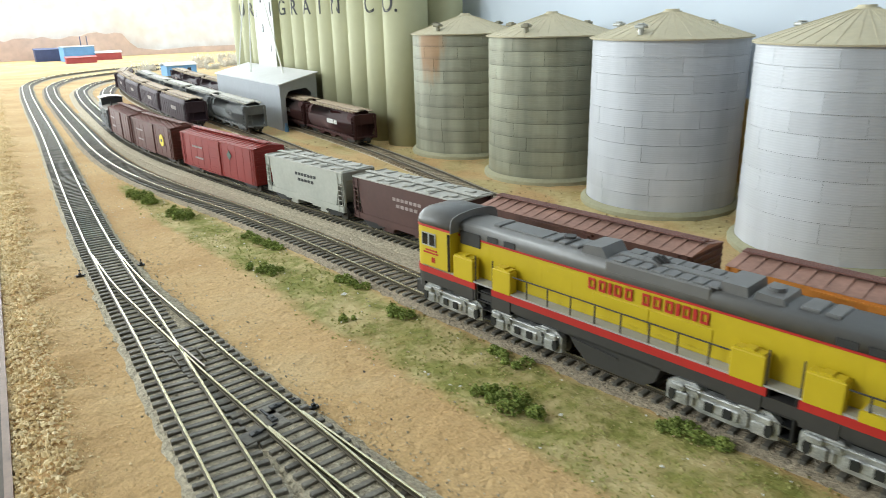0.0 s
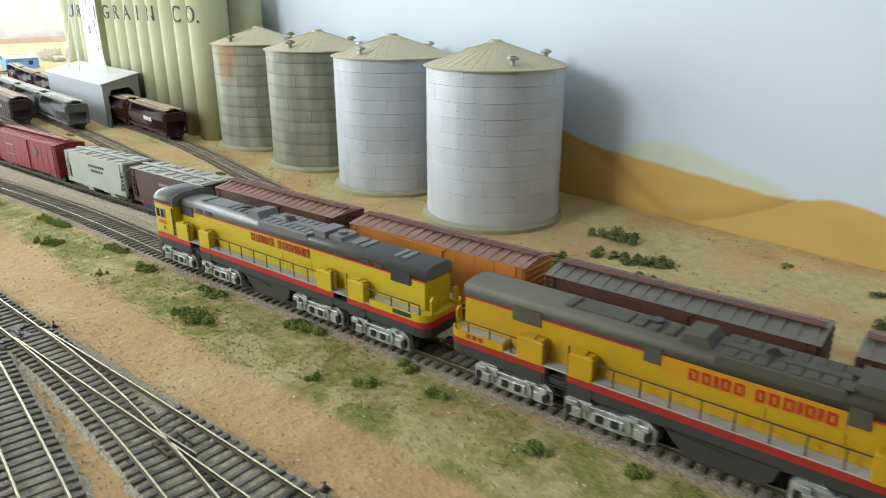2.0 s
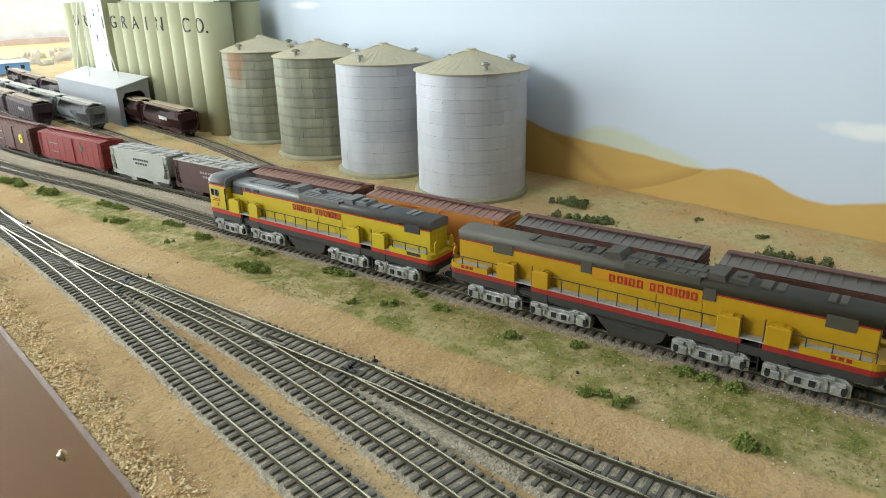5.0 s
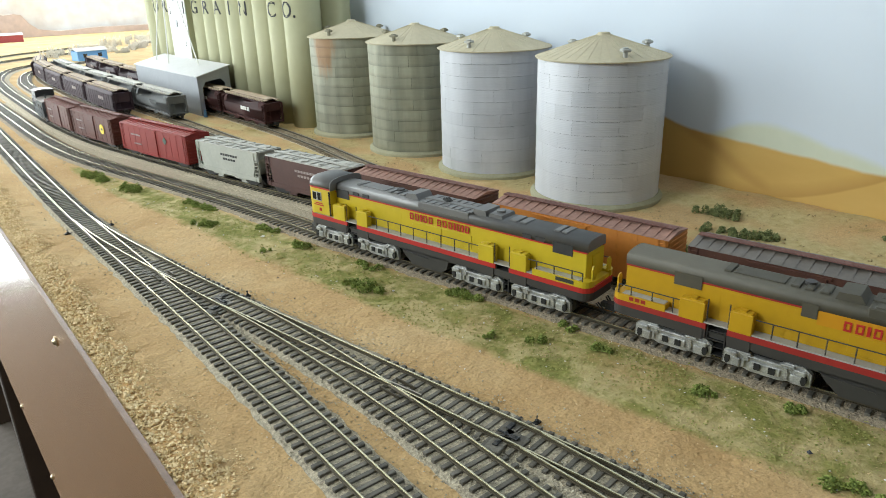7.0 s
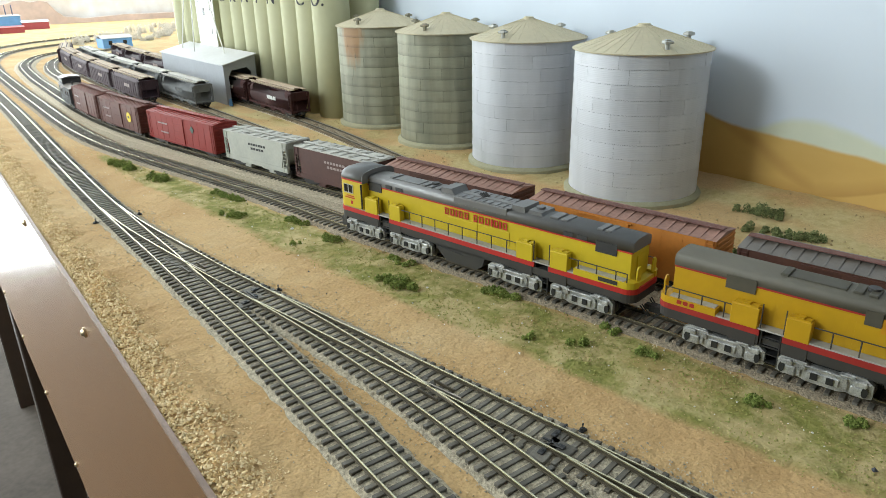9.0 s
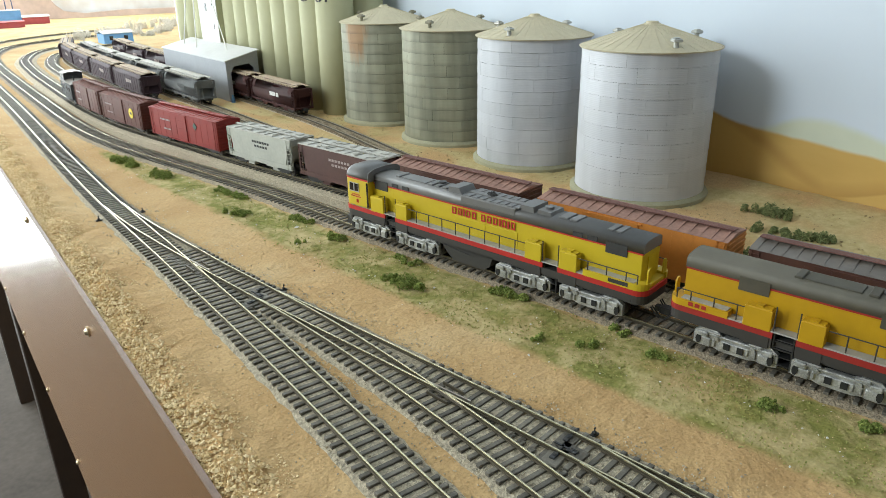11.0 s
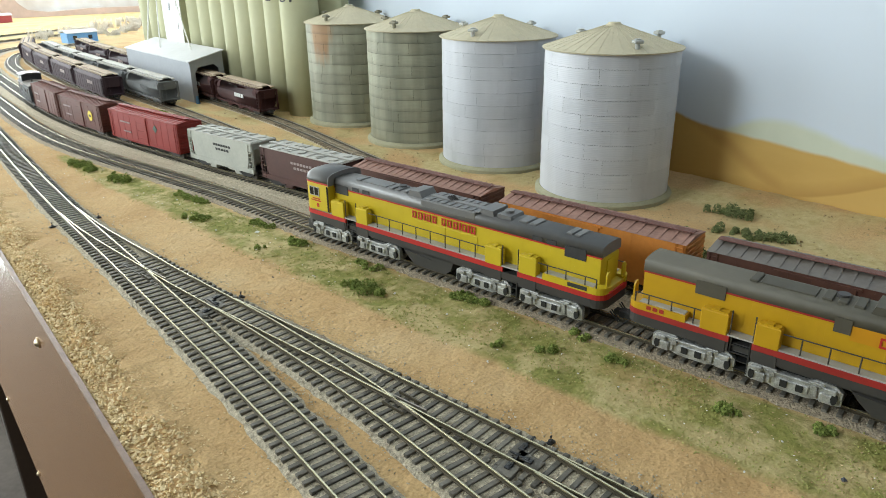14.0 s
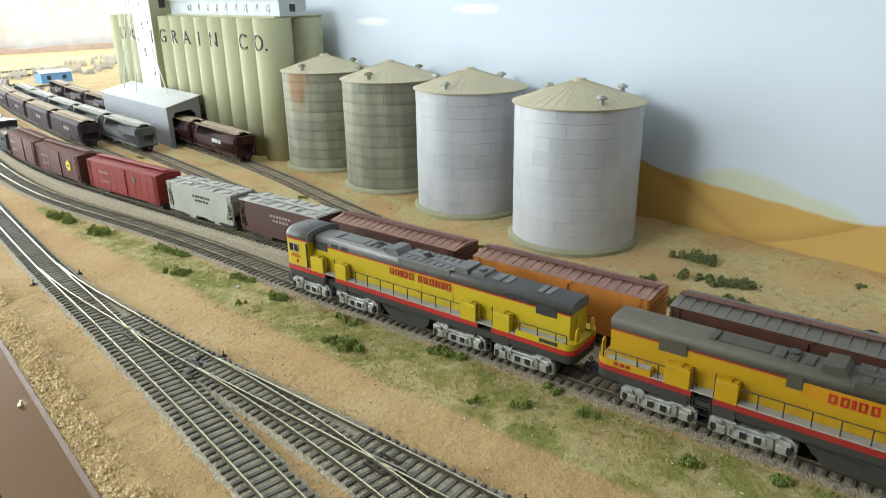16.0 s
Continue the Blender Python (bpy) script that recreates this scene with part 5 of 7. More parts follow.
    part("nose_door", boxes((NOSE - 0.0010, NOSE + 0.0006, -0.004, 0.004, 0.0310, 0.0474)), M[paint], cabp)
    bm = bmesh.new()
    for k in (-1, 1):
        cyl(bm, (NOSE - 0.005, k * 0.003, 0.0590), (NOSE + 0.0012, k * 0.003, 0.0590), 0.0022, 12)
    part("headlight", bm, M["white"], cabp, "twin headlight")
    bm = bmesh.new()
    prism(bm, round_nose(NOSE - 0.0090, NOSE, W - 0.0002, 0.0080), 0.0165, 0.0266, "z")
    box(bm, NOSE - 0.003, NOSE + 0.0045, -0.0135, 0.0135, 0.0090, 0.0168, 0.0006)
    part("pilot", bm, M["sill_grey"], root, "dark grey pilot with a foot board")
    bm = bmesh.new()
    prism(bm, round_nose(NOSE - 0.0088, NOSE + 0.0004, W + 0.0004, 0.0085), 0.0266, 0.0303, "z")
    part("end_band", bm, red, root, "red band round the nose")
    bm = boxes((NOSE, NOSE + 0.012, -0.0022, 0.0022, 0.0125, 0.0160), (NOSE + 0.0095, NOSE + 0.0135, -0.0034, 0.0030, 0.0118, 0.0165), bevel=0.0004)
    part("coupler", bm, M["black"], root, "knuckle coupler")
    return root


locomotive(pose(0.3136, 0.2430, 0, 0, 0, 99.5), True, "yellow", "loco_grey", "yellow and grey model diesel locomotive with a cab", 0.0180, -0.0445)
locomotive(pose(0.3653, -0.0666, 0, 0, 0, 99.5), False, "orange_yellow", "loco_olive", "cabless deep yellow model diesel unit with dark roof", 0.0188, -0.0425)


# ---------------------------------------------------------------- grain bins
def grain_bin(x, y, wall, seam, label, seed, vents, ribs=0, depth=0.0):
    R, ZB, ZE, ZT = 0.0660, 0.0030, 0.1470, 0.1680
    root = thing("grain_bin", pose(x, y, 0), label, "grain bin", "row of grain bins")
    bm = bmesh.new()
    cyl(bm, (0, 0, -0.004), (0, 0, 0.0030), 0.0712, 56)
    cyl(bm, (0, 0, 0.0030), (0, 0, 0.0060), 0.0712, 56, 0.0672)
    part("plinth", bm, M["bin_base"], root, "tan-green moulded base ring")
    bm = bmesh.new()
    cyl(bm, (0, 0, ZB), (0, 0, ZE), R - 0.0010, 56)
    part("inner_wall", bm, seam, root, "dark seam between the sheets")
    rings, per = 10, 9
    gap = 0.00020 if ribs else 0.00022
    h = (ZE - 0.0055) / rings
    me = bpy.data.meshes.new("wall_sheet")
    bm = bmesh.new()
    n = 7
    arc = 2 * math.pi / per
    loops = []
    steps = max(1, ribs * 4)
    prof = [(R + 0.0002 - 0.0003 * i / steps + (0, 1, 0, -1)[i % 4] * depth, (h - gap) * i / steps) for i in range(steps + 1)]
    for r, z in ((R - 0.0014, 0.0), *prof, (R - 0.0014, h - gap)):
        loops.append([(r * math.cos(arc * (i / n - 0.5) * (0.997 if ribs else 0.994)), r * math.sin(arc * (i / n - 0.5) * (0.997 if ribs else 0.994)), z) for i in range(n + 1)])
    lines = [[bm.verts.new(p) for p in lp] for lp in loops[1:-1]]
    pairs = [[[bm.verts.new(p) for p in lp] for lp in ends] for ends in (loops[:2], loops[-2:])]
    for k, (lo, hi) in enumerate([pairs[0], *zip(lines, lines[1:]), pairs[1]]):
        for i in range(n):
            bm.faces.new((lo[i], lo[i + 1], hi[i + 1], hi[i])).smooth = 0 < k < len(loops) - 2
    for i in (0, n):
        bm.faces.new([bm.verts.new(lp[i]) for lp in loops])
    bm.to_mesh(me), bm.free()
    me.materials.append(wall)
    rng = random.Random(seed)
    for k in range(rings):
        off = (k % 2) * arc / 2 + rng.uniform(-0.22, 0.22)
        for j in range(per):
            s = 1 + rng.uniform(-0.0010, 0.0022)
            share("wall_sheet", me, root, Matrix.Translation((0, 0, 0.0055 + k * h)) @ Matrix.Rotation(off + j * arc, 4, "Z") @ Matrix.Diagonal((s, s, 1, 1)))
    # roof
    bm = bmesh.new()
    seg = 48
    rr = [(0.0685, ZE - 0.0012), (0.0690, ZE), (0.0085, ZT - 0.0012), (0.0075, ZT)]
    loops = [[bm.verts.new((r * math.cos(2 * math.pi * i / seg), r * math.sin(2 * math.pi * i / seg), z)) for i in range(seg)] for r, z in rr]
    for a, b in zip(loops, loops[1:]):
        for i in range(seg):
            bm.faces.new((a[i], a[(i + 1) % seg], b[(i + 1) % seg], b[i]))
    bm.faces.new(loops[-1])
    bm.faces.new(loops[0][::-1])
    roof = part("roof", bm, M["roof_tan"], root, "tan ribbed conical roof")
    rib = bmesh.new()
    dz, dr = (ZT - 0.0012 - ZE), 0.0605
    prism(rib, [(0.0686, ZE - 0.0002), (0.0686, ZE + 0.00035), (0.0090, ZT - 0.0010), (0.0090, ZT - 0.0022)], -0.0003, 0.0003, "y")
    rme = bpy.data.meshes.new("roof_rib")
    bmesh.ops.recalc_face_normals(rib, faces=rib.faces)
    rib.to_mesh(rme), rib.free()
    rme.materials.append(M["roof_tan"])
    for i in range(36):
        share("roof_rib", rme, roof, Matrix.Rotation(2 * math.pi * (i + 0.5) / 36, 4, "Z"))
    bm = bmesh.new()
    cyl(bm, (0, 0, ZT - 0.001), (0, 0, ZT + 0.0016), 0.0065, 20, 0.0058)
    part("cap", bm, M["roof_tan"], root)
    vb = bmesh.new()
    cyl(vb, (0.0575, 0, ZE + 0.002), (0.0575, 0, ZE + 0.0088), 0.0024, 10)
    box(vb, 0.0530, 0.0620, -0.0044, 0.0044, ZE + 0.0082, ZE + 0.0112, 0.0008)
    box(vb, 0.0550, 0.0600, -0.0026, 0.0026, ZE + 0.0112, ZE + 0.0124, 0.0005)
    vme = bpy.data.meshes.new("roof_vent")
    vb.to_mesh(vme), vb.free()
    vme.materials.append(M["vent"] if ribs else M["vent_tan"])
    for a in vents:
        share("roof_vent", vme, root, Matrix.Rotation(math.radians(a), 4, "Z"), "small zinc roof vent" if ribs else "small dusty tan roof vent")
    return root


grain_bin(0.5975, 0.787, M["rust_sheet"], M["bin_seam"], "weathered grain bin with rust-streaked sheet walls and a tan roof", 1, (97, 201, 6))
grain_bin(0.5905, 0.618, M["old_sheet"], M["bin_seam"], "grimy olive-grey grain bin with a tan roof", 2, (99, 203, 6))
grain_bin(0.5880, 0.4605, M["galv_dull"], M["bin_seam_pale"], "dull grey steel grain bin with a tan roof", 3, (93, 196, 2), 8, 0.00003)
grain_bin(0.5818, 0.2940, M["galv"], M["bin_seam_pale"], "bright corrugated steel grain bin with a tan roof", 4, (72, 239, 345), 8, 0.00007)


# ---------------------------------------------------------------- grain elevator
def glyph(ch, size, material, parent, m, depth=0.0006):
    cu = bpy.data.curves.new("letter", "FONT")
    cu.body, cu.size, cu.extrude, cu.align_x = ch, size, depth, "CENTER"
    tmp = bpy.data.objects.new("tmp", cu)
    me = bpy.data.meshes.new_from_object(tmp)
    bpy.data.objects.remove(tmp)
    bpy.data.curves.remove(cu)
    me.materials.append(material)
    ob = new("letter", me)
    ob.parent, ob.matrix_basis = parent, m
    ob["label"] = "black painted letter"
    return ob


def elevator():
    EX, EY, P, R, ZT = 0.5660, 0.880, 0.0540, 0.0300, 0.2215
    root = thing("grain_elevator", pose(EX, EY, 0), "pale olive concrete grain elevator with a row of round silos", "grain elevator")
    sm = bpy.data.meshes.new("silo")
    bm = bmesh.new()
    cyl(bm, (0, 0, -0.002), (0, 0, ZT), R, 40)
    for f in bm.faces:
        f.smooth = len(f.verts) == 4
    bm.to_mesh(sm), bm.free()
    sm.materials.append(M["elev"])
    for k in range(13):
        share("silo", sm, root, Matrix.Translation((0, P * k, 0)))
    for k in range(13):
        share("silo", sm, root, Matrix.Translation((0.0560, P * k, -0.0012)))
    part("infill_wall", boxes((0.010, 0.05, 0.0, P * 12, 0, ZT - 0.002)), M["elev"], root)
    part("roof_slab", boxes((-0.006, 0.082, -0.018, P * 12 + 0.018, ZT - 0.0005, ZT + 0.0025), bevel=0.0005), M["elev"], root)
    # letters on the silos, each bent no more than its width needs
    for k, ch in ((0, "O."), (1, "C"), (3, "N"), (4, "I"), (5, "A"), (6, "R"), (7, "G"), (9, "Y"), (10, "R"), (11, "U")):
        g = glyph(ch, 0.0345, M["letter"], root, Matrix.Identity(4))
        for v in g.data.vertices:
            a = math.radians(12) + v.co.x / R * 0.9
            d = R + 0.0003 + (0.0003 if v.co.z > 0 else -0.0006)
            v.co = (-d * math.cos(a), P * k - d * math.sin(a), 0.1735 + v.co.y)
        g.data.update()
    # head tower
    y0, y1 = 1.2720 - EY, 1.3660 - EY
    tw = part("tower", boxes((-0.038, 0.034, y0, y1, 0, 0.330)), [M["elev"]], root, "square head tower")
    part("tower_face", boxes((-0.0395, -0.0375, y0, y1, 0, 0.330)), M["elev_light"], tw, "off-white tower front")
    for yy, zz in ((y0 + 0.018, 0.205), (y0 + 0.05, 0.195), (y0 + 0.018, 0.155), (y0 + 0.05, 0.145), (y0 + 0.018, 0.11), (y0 + 0.08, 0.17), (y0 + 0.05, 0.235), (y0 + 0.018, 0.25)):
        part("window", boxes((-0.0405, -0.0385, yy, yy + 0.009, zz, zz + 0.015)), M["glass"], tw, "small dark tower window")
    part("window", boxes((-0.02, -0.008, y0 - 0.001, y0 + 0.001, 0.236, 0.251)), M["glass"], tw, "small dark tower window")
    part("painted_bar", boxes((-0.0400, -0.0385, y0 + 0.006, y0 + 0.011, 0.172, 0.196)), M["letter"], tw, "black painted upright stroke")
    # gallery on top
    gy0, gy1 = -0.022, y0
    bm = bmesh.new()
    prism(bm, [(0.002, ZT + 0.002), (0.002, ZT + 0.0260), (0.026, ZT + 0.0335), (0.050, ZT + 0.0260), (0.050, ZT + 0.002)], gy0, gy1, "y")
    ga = part("gallery", bm, M["gallery"], root, "pale grey gallery along the top")
    bm = bmesh.new()
    prism(bm, [(-0.001, ZT + 0.0255), (0.026, ZT + 0.0338), (0.053, ZT + 0.0255), (0.053, ZT + 0.0268), (0.026, ZT + 0.0352), (-0.001, ZT + 0.0268)], gy0 - 0.003, gy1, "y")
    part("gallery_roof", bm, M["shed_roof"], ga, "light gable roof")
    for i in range(9):
        y = gy0 + 0.030 + i * 0.036
        w = part("gallery_window", boxes((0.0008, 0.003, y, y + 0.013, ZT + 0.0072, ZT + 0.0212)), M["window_frame"], ga, "framed gallery window")
        part("pane", boxes((0.0002, 0.0012, y + 0.0014, y + 0.0060, ZT + 0.0086, ZT + 0.0198), (0.0002, 0.0012, y + 0.0070, y + 0.0116, ZT + 0.0086, ZT + 0.0198)), M["glass"], w)
    part("gallery_window", boxes((0.020, 0.030, gy0 - 0.001, gy0 + 0.001, ZT + 0.0085, ZT + 0.0200)), M["glass"], ga)
    ga2 = part("gallery", boxes((0.002, 0.050, y1, P * 12 + 0.02, ZT + 0.002, ZT + 0.024)), M["gallery"], root)
    # spouts
    for a, b in (((-0.046, y1 - 0.02, 0.30), (-0.075, 1.31 - EY, 0.078)), ((-0.046, y0 + 0.02, 0.20), (-0.060, 1.19 - EY, 0.080)), ((-0.046, y1 - 0.006, 0.28), (-0.070, 1.395 - EY, 0.078))):
        bm = bmesh.new()
        cyl(bm, a, b, 0.0012, 8)
        part("spout", bm, M["elev_light"], root, "thin loading spout pipe")
    return root


elevator()


def loading_shed():
    x0, x1, y0, y1 = 0.4650, 0.5270, 1.103, 1.440
    root = thing("loading_shed", pose(0, 0, 0), "blue-grey loading shed with a light roof over the elevator track", "loading shed")
    ez, ez2 = 0.0700, 0.0850
    door = [(0.4735, 0.0), (0.4735, 0.0500), (0.4800, 0.0605), (0.5090, 0.0635), (0.5170, 0.0560), (0.5170, 0.0)]
    for yy, nm in ((y0, "front_wall"), (y1 - 0.002, "rear_wall")):
        bm = bmesh.new()
        for o in ([(x0, 0), (x0, ez), (0.4735, ez + 0.002), (0.4735, 0)], [(0.4735, 0.0500), (0.4735, ez + 0.002), (0.5170, ez2 - 0.003), (0.5170, 0.0560), (0.5090, 0.0635), (0.4800, 0.0605)], [(0.5170, 0), (0.5170, ez2 - 0.003), (x1, ez2), (x1, 0)]):
            prism(bm, o, yy, yy + 0.002, "y")
        part(nm, bm, M["shed"], root, "end wall with a cut-corner doorway")
    part("side_wall", boxes((x0, x0 + 0.002, y0 + 0.002, y1 - 0.002, -0.001, ez)), M["shed"], root)
    part("side_wall", boxes((x1 - 0.002, x1, y0 + 0.002, y1 - 0.002, -0.001, ez2)), M["shed"], root)
    bm = bmesh.new()
    prism(bm, [(x0 - 0.0025, ez - 0.0005), (x1 + 0.0025, ez2 + 0.0005), (x1 + 0.0025, ez2 + 0.0022), (x0 - 0.0025, ez + 0.0012)], y0 - 0.003, y1 + 0.003, "y")
    part("roof", bm, M["shed_roof"], root, "light grey sloping roof")
    return root


loading_shed()


# ---------------------------------------------------------------- rolling stock
def car_truck(root, xc):
    t = new("truck")
    t.parent, t.location = root, (xc, 0, 0)
    for s in (-1, 1):
        lo, hi = sorted((s * 0.0112, s * 0.0130))
        bm = bmesh.new()
        prism(bm, [(-0.0130, 0.0105), (-0.0130, 0.0128), (-0.0060, 0.0142), (0.0060, 0.0142), (0.0130, 0.0128), (0.0130, 0.0105), (0.0095, 0.0100), (0.0050, 0.0082), (-0.0050, 0.0082), (-0.0095, 0.0100)], lo, hi, "y")
        part("side_frame", bm, M["black"], t)
    for k in (-0.0098, 0.0098):
        bm = bmesh.new()
        for s in (-1, 1):
            cyl(bm, (k, s * 0.0098, 0.0106), (k, s * 0.0074, 0.0106), 0.0050, 16)
        cyl(bm, (k, -0.0125, 0.0106), (k, 0.0125, 0.0106), 0.0010, 6)
        part("wheelset", bm, M["wheel"], t)
    return t


def car_common(root, L, sill=0.0140):
    h = L / 2
    for k in (-1, 1):
        car_truck(root, k * (h - 0.0205))
        lo, hi = sorted((k * (h - 0.001), k * (h + 0.0065)))
        part("coupler", boxes((lo, hi, -0.0018, 0.0018, 0.0125, 0.0155), (min(k * (h + 0.0040), k * (h + 0.0072)), max(k * (h + 0.0040), k * (h + 0.0072)), -0.0030, 0.0026, 0.0120, 0.0160)), M["black"], root)
    part("underframe", boxes((-h + 0.001, h - 0.001, -0.0040, 0.0040, 0.0105, sill + 0.001), (-0.030, 0.030, -0.0130, 0.0130, 0.0125, sill + 0.0005)), M["black"], root)


def ladder(root, x, y, z0, z1, material, along, n=6, w=0.0050):
    """along 'x' for a side, 'y' for an end."""
    bm = bmesh.new()
    for i in range(n):
        z = z0 + (z1 - z0) * (i + 0.5) / n
        if along == "x":
            cyl(bm, (x - w / 2, y, z), (x + w / 2, y, z), 0.00035, 5)
        else:
            cyl(bm, (x, y - w / 2, z), (x, y + w / 2, z), 0.00035, 5)
    for k in (-1, 1):
        if along == "x":
            cyl(bm, (x + k * w / 2, y, z0), (x + k * w / 2, y, z1), 0.0004, 5)
        else:
            cyl(bm, (x, y + k * w / 2, z0), (x, y + k * w / 2, z1), 0.0004, 5)
    part("ladder", bm, material, root, "thin ladder")


def boxcar(m, body, roofm, label, L=0.148, top=0.0505, door=0.024, decal="", walk="walk_rust"):
    root = thing("boxcar", m, label, "boxcar", "freight cars of the train")
    h, W, Z0 = L / 2, 0.0168, 0.0138
    car_common(root, L)
    part("body", boxes((-h, h, -W, W, Z0, top), bevel=0.0003), M[body], root)
    bm = bmesh.new()
    for s in (-1, 1):
        lo, hi = sorted((s * W, s * (W + 0.0002)))
        for i in range(int(L / 0.0155)):
            x = -h + 0.008 + i * 0.0155
            if abs(x) > door * 0.6:
                box(bm, x - 0.0004, x + 0.0004, lo, hi, Z0 + 0.0012, top - 0.0012)
        box(bm, -h, h, lo, hi, Z0, Z0 + 0.0012)
        box(bm, -h, h, lo, hi, top - 0.0012, top)
    part("side_ribs", bm, M[body], root)
    for k in (-1, 1):
        bm = bmesh.new()
        lo, hi = sorted((k * h, k * (h + 0.0008)))
        for i in range(9):
            z = Z0 + 0.0025 + i * 0.0038
            box(bm, lo, hi, -W + 0.001, W - 0.001, z, z + 0.0018, 0.0003)
        part("end_ribs", bm, M[body], root, "ribbed steel car end")
        ladder(root, k * (h - 0.0042), W + 0.0008, Z0, top, M[body], "x", 7)
        ladder(root, k * (h - 0.0042), -W - 0.0008, Z0, top, M[body], "x", 7)
    for s in (-1, 1):
        lo, hi = sorted((s * W, s * (W + 0.0011)))
        d = part("sliding_door", boxes((-door / 2, door / 2, lo, hi, Z0 + 0.0010, top - 0.0022), bevel=0.0002), M[body], root, "sliding side door")
        lo2, hi2 = sorted((s * W, s * (W + 0.0014)))
        part("door_ribs", boxes(*[(-door / 2 + 0.001, door / 2 - 0.001, lo2, hi2, Z0 + 0.006 + i * 0.010, Z0 + 0.0072 + i * 0.010) for i in range(3)]), M[body], d)
        part("door_track", boxes((-door * 0.6, door * 1.5, lo2, hi2, top - 0.0022, top - 0.0012)), M[body], root)
        part("door_track", boxes((-door * 0.6, door * 1.5, lo2, hi2, Z0 - 0.0002, Z0 + 0.0008)), M[body], root)
    # roof with cross ribs and a running board
    bm = bmesh.new()
    prism(bm, [(-W - 0.0006, top), (0, top + 0.0028), (W + 0.0006, top)], -h - 0.0003, h + 0.0003, "x")
    rf = part("roof", bm, M[roofm], root, "dusty ribbed metal roof")
    for i in range(19):
        x = -h + 0.004 + i * (L - 0.008) / 18
        bm = bmesh.new()
        prism(bm, [(-W - 0.0005, top + 0.0002), (0, top + 0.0036), (W + 0.0005, top + 0.0002), (W, top - 0.0002), (0, top + 0.0022), (-W, top - 0.0002)], x - 0.0008, x + 0.0008, "x")
        part("roof_rib", bm, M[roofm], rf)
    for y in (-0.0022, 0, 0.0022):
        part("running_board", boxes((-h + 0.001, h - 0.001, y - 0.0009, y + 0.0009, top + 0.0040, top + 0.0047)), M[walk], rf, "wooden running board")
    if decal == "disc":
        for s in (-1, 1):
            bm = bmesh.new()
            cyl(bm, (-0.040, s * (W + 0.0006), 0.033), (-0.040, s * (W + 0.0010), 0.033), 0.0072, 24)
            d = part("emblem", bm, M["decal_yellow"], root, "round yellow emblem")
            part("emblem_mark", boxes((-0.0425, -0.0375, *sorted((s * (W + 0.0010), s * (W + 0.0013))), 0.0315, 0.0345)), M["black"], d)
    if decal == "square":
        for s in (-1, 1):
            bm = bmesh.new()
            cyl(bm, (-0.034, s * (W + 0.0006), 0.038), (-0.034, s * (W + 0.0010), 0.038), 0.0050, 4)
            part("emblem", bm, M["green_tag"], root, "small dark emblem")
    if decal == "letters":
        for s in (-1, 1):
            part("letter_block", bars(-0.044, -0.030, 0.030, 0.036, s * (W + 0.0005) if s > 0 else s * (W + 0.0008), [1, 1, 1], 0.2, 0.0003), M["white"], root, "white lettering as plain blocks")
    for s in (-1, 1):
        y = W + 0.0005 if s > 0 else -W - 0.0008
        bm = bars(0.030, 0.056, 0.0365, 0.0385, y, [1] * 7, 0.25, 0.0003, False)
        part("letter_bar", bm, M["dim_white"], root, "worn lettering as bars")
        bm = bars(0.030, 0.050, 0.0245, 0.0265, y, [1] * 6, 0.25, 0.0003, False)
        part("letter_bar", bm, M["dim_white"], root)
    return root


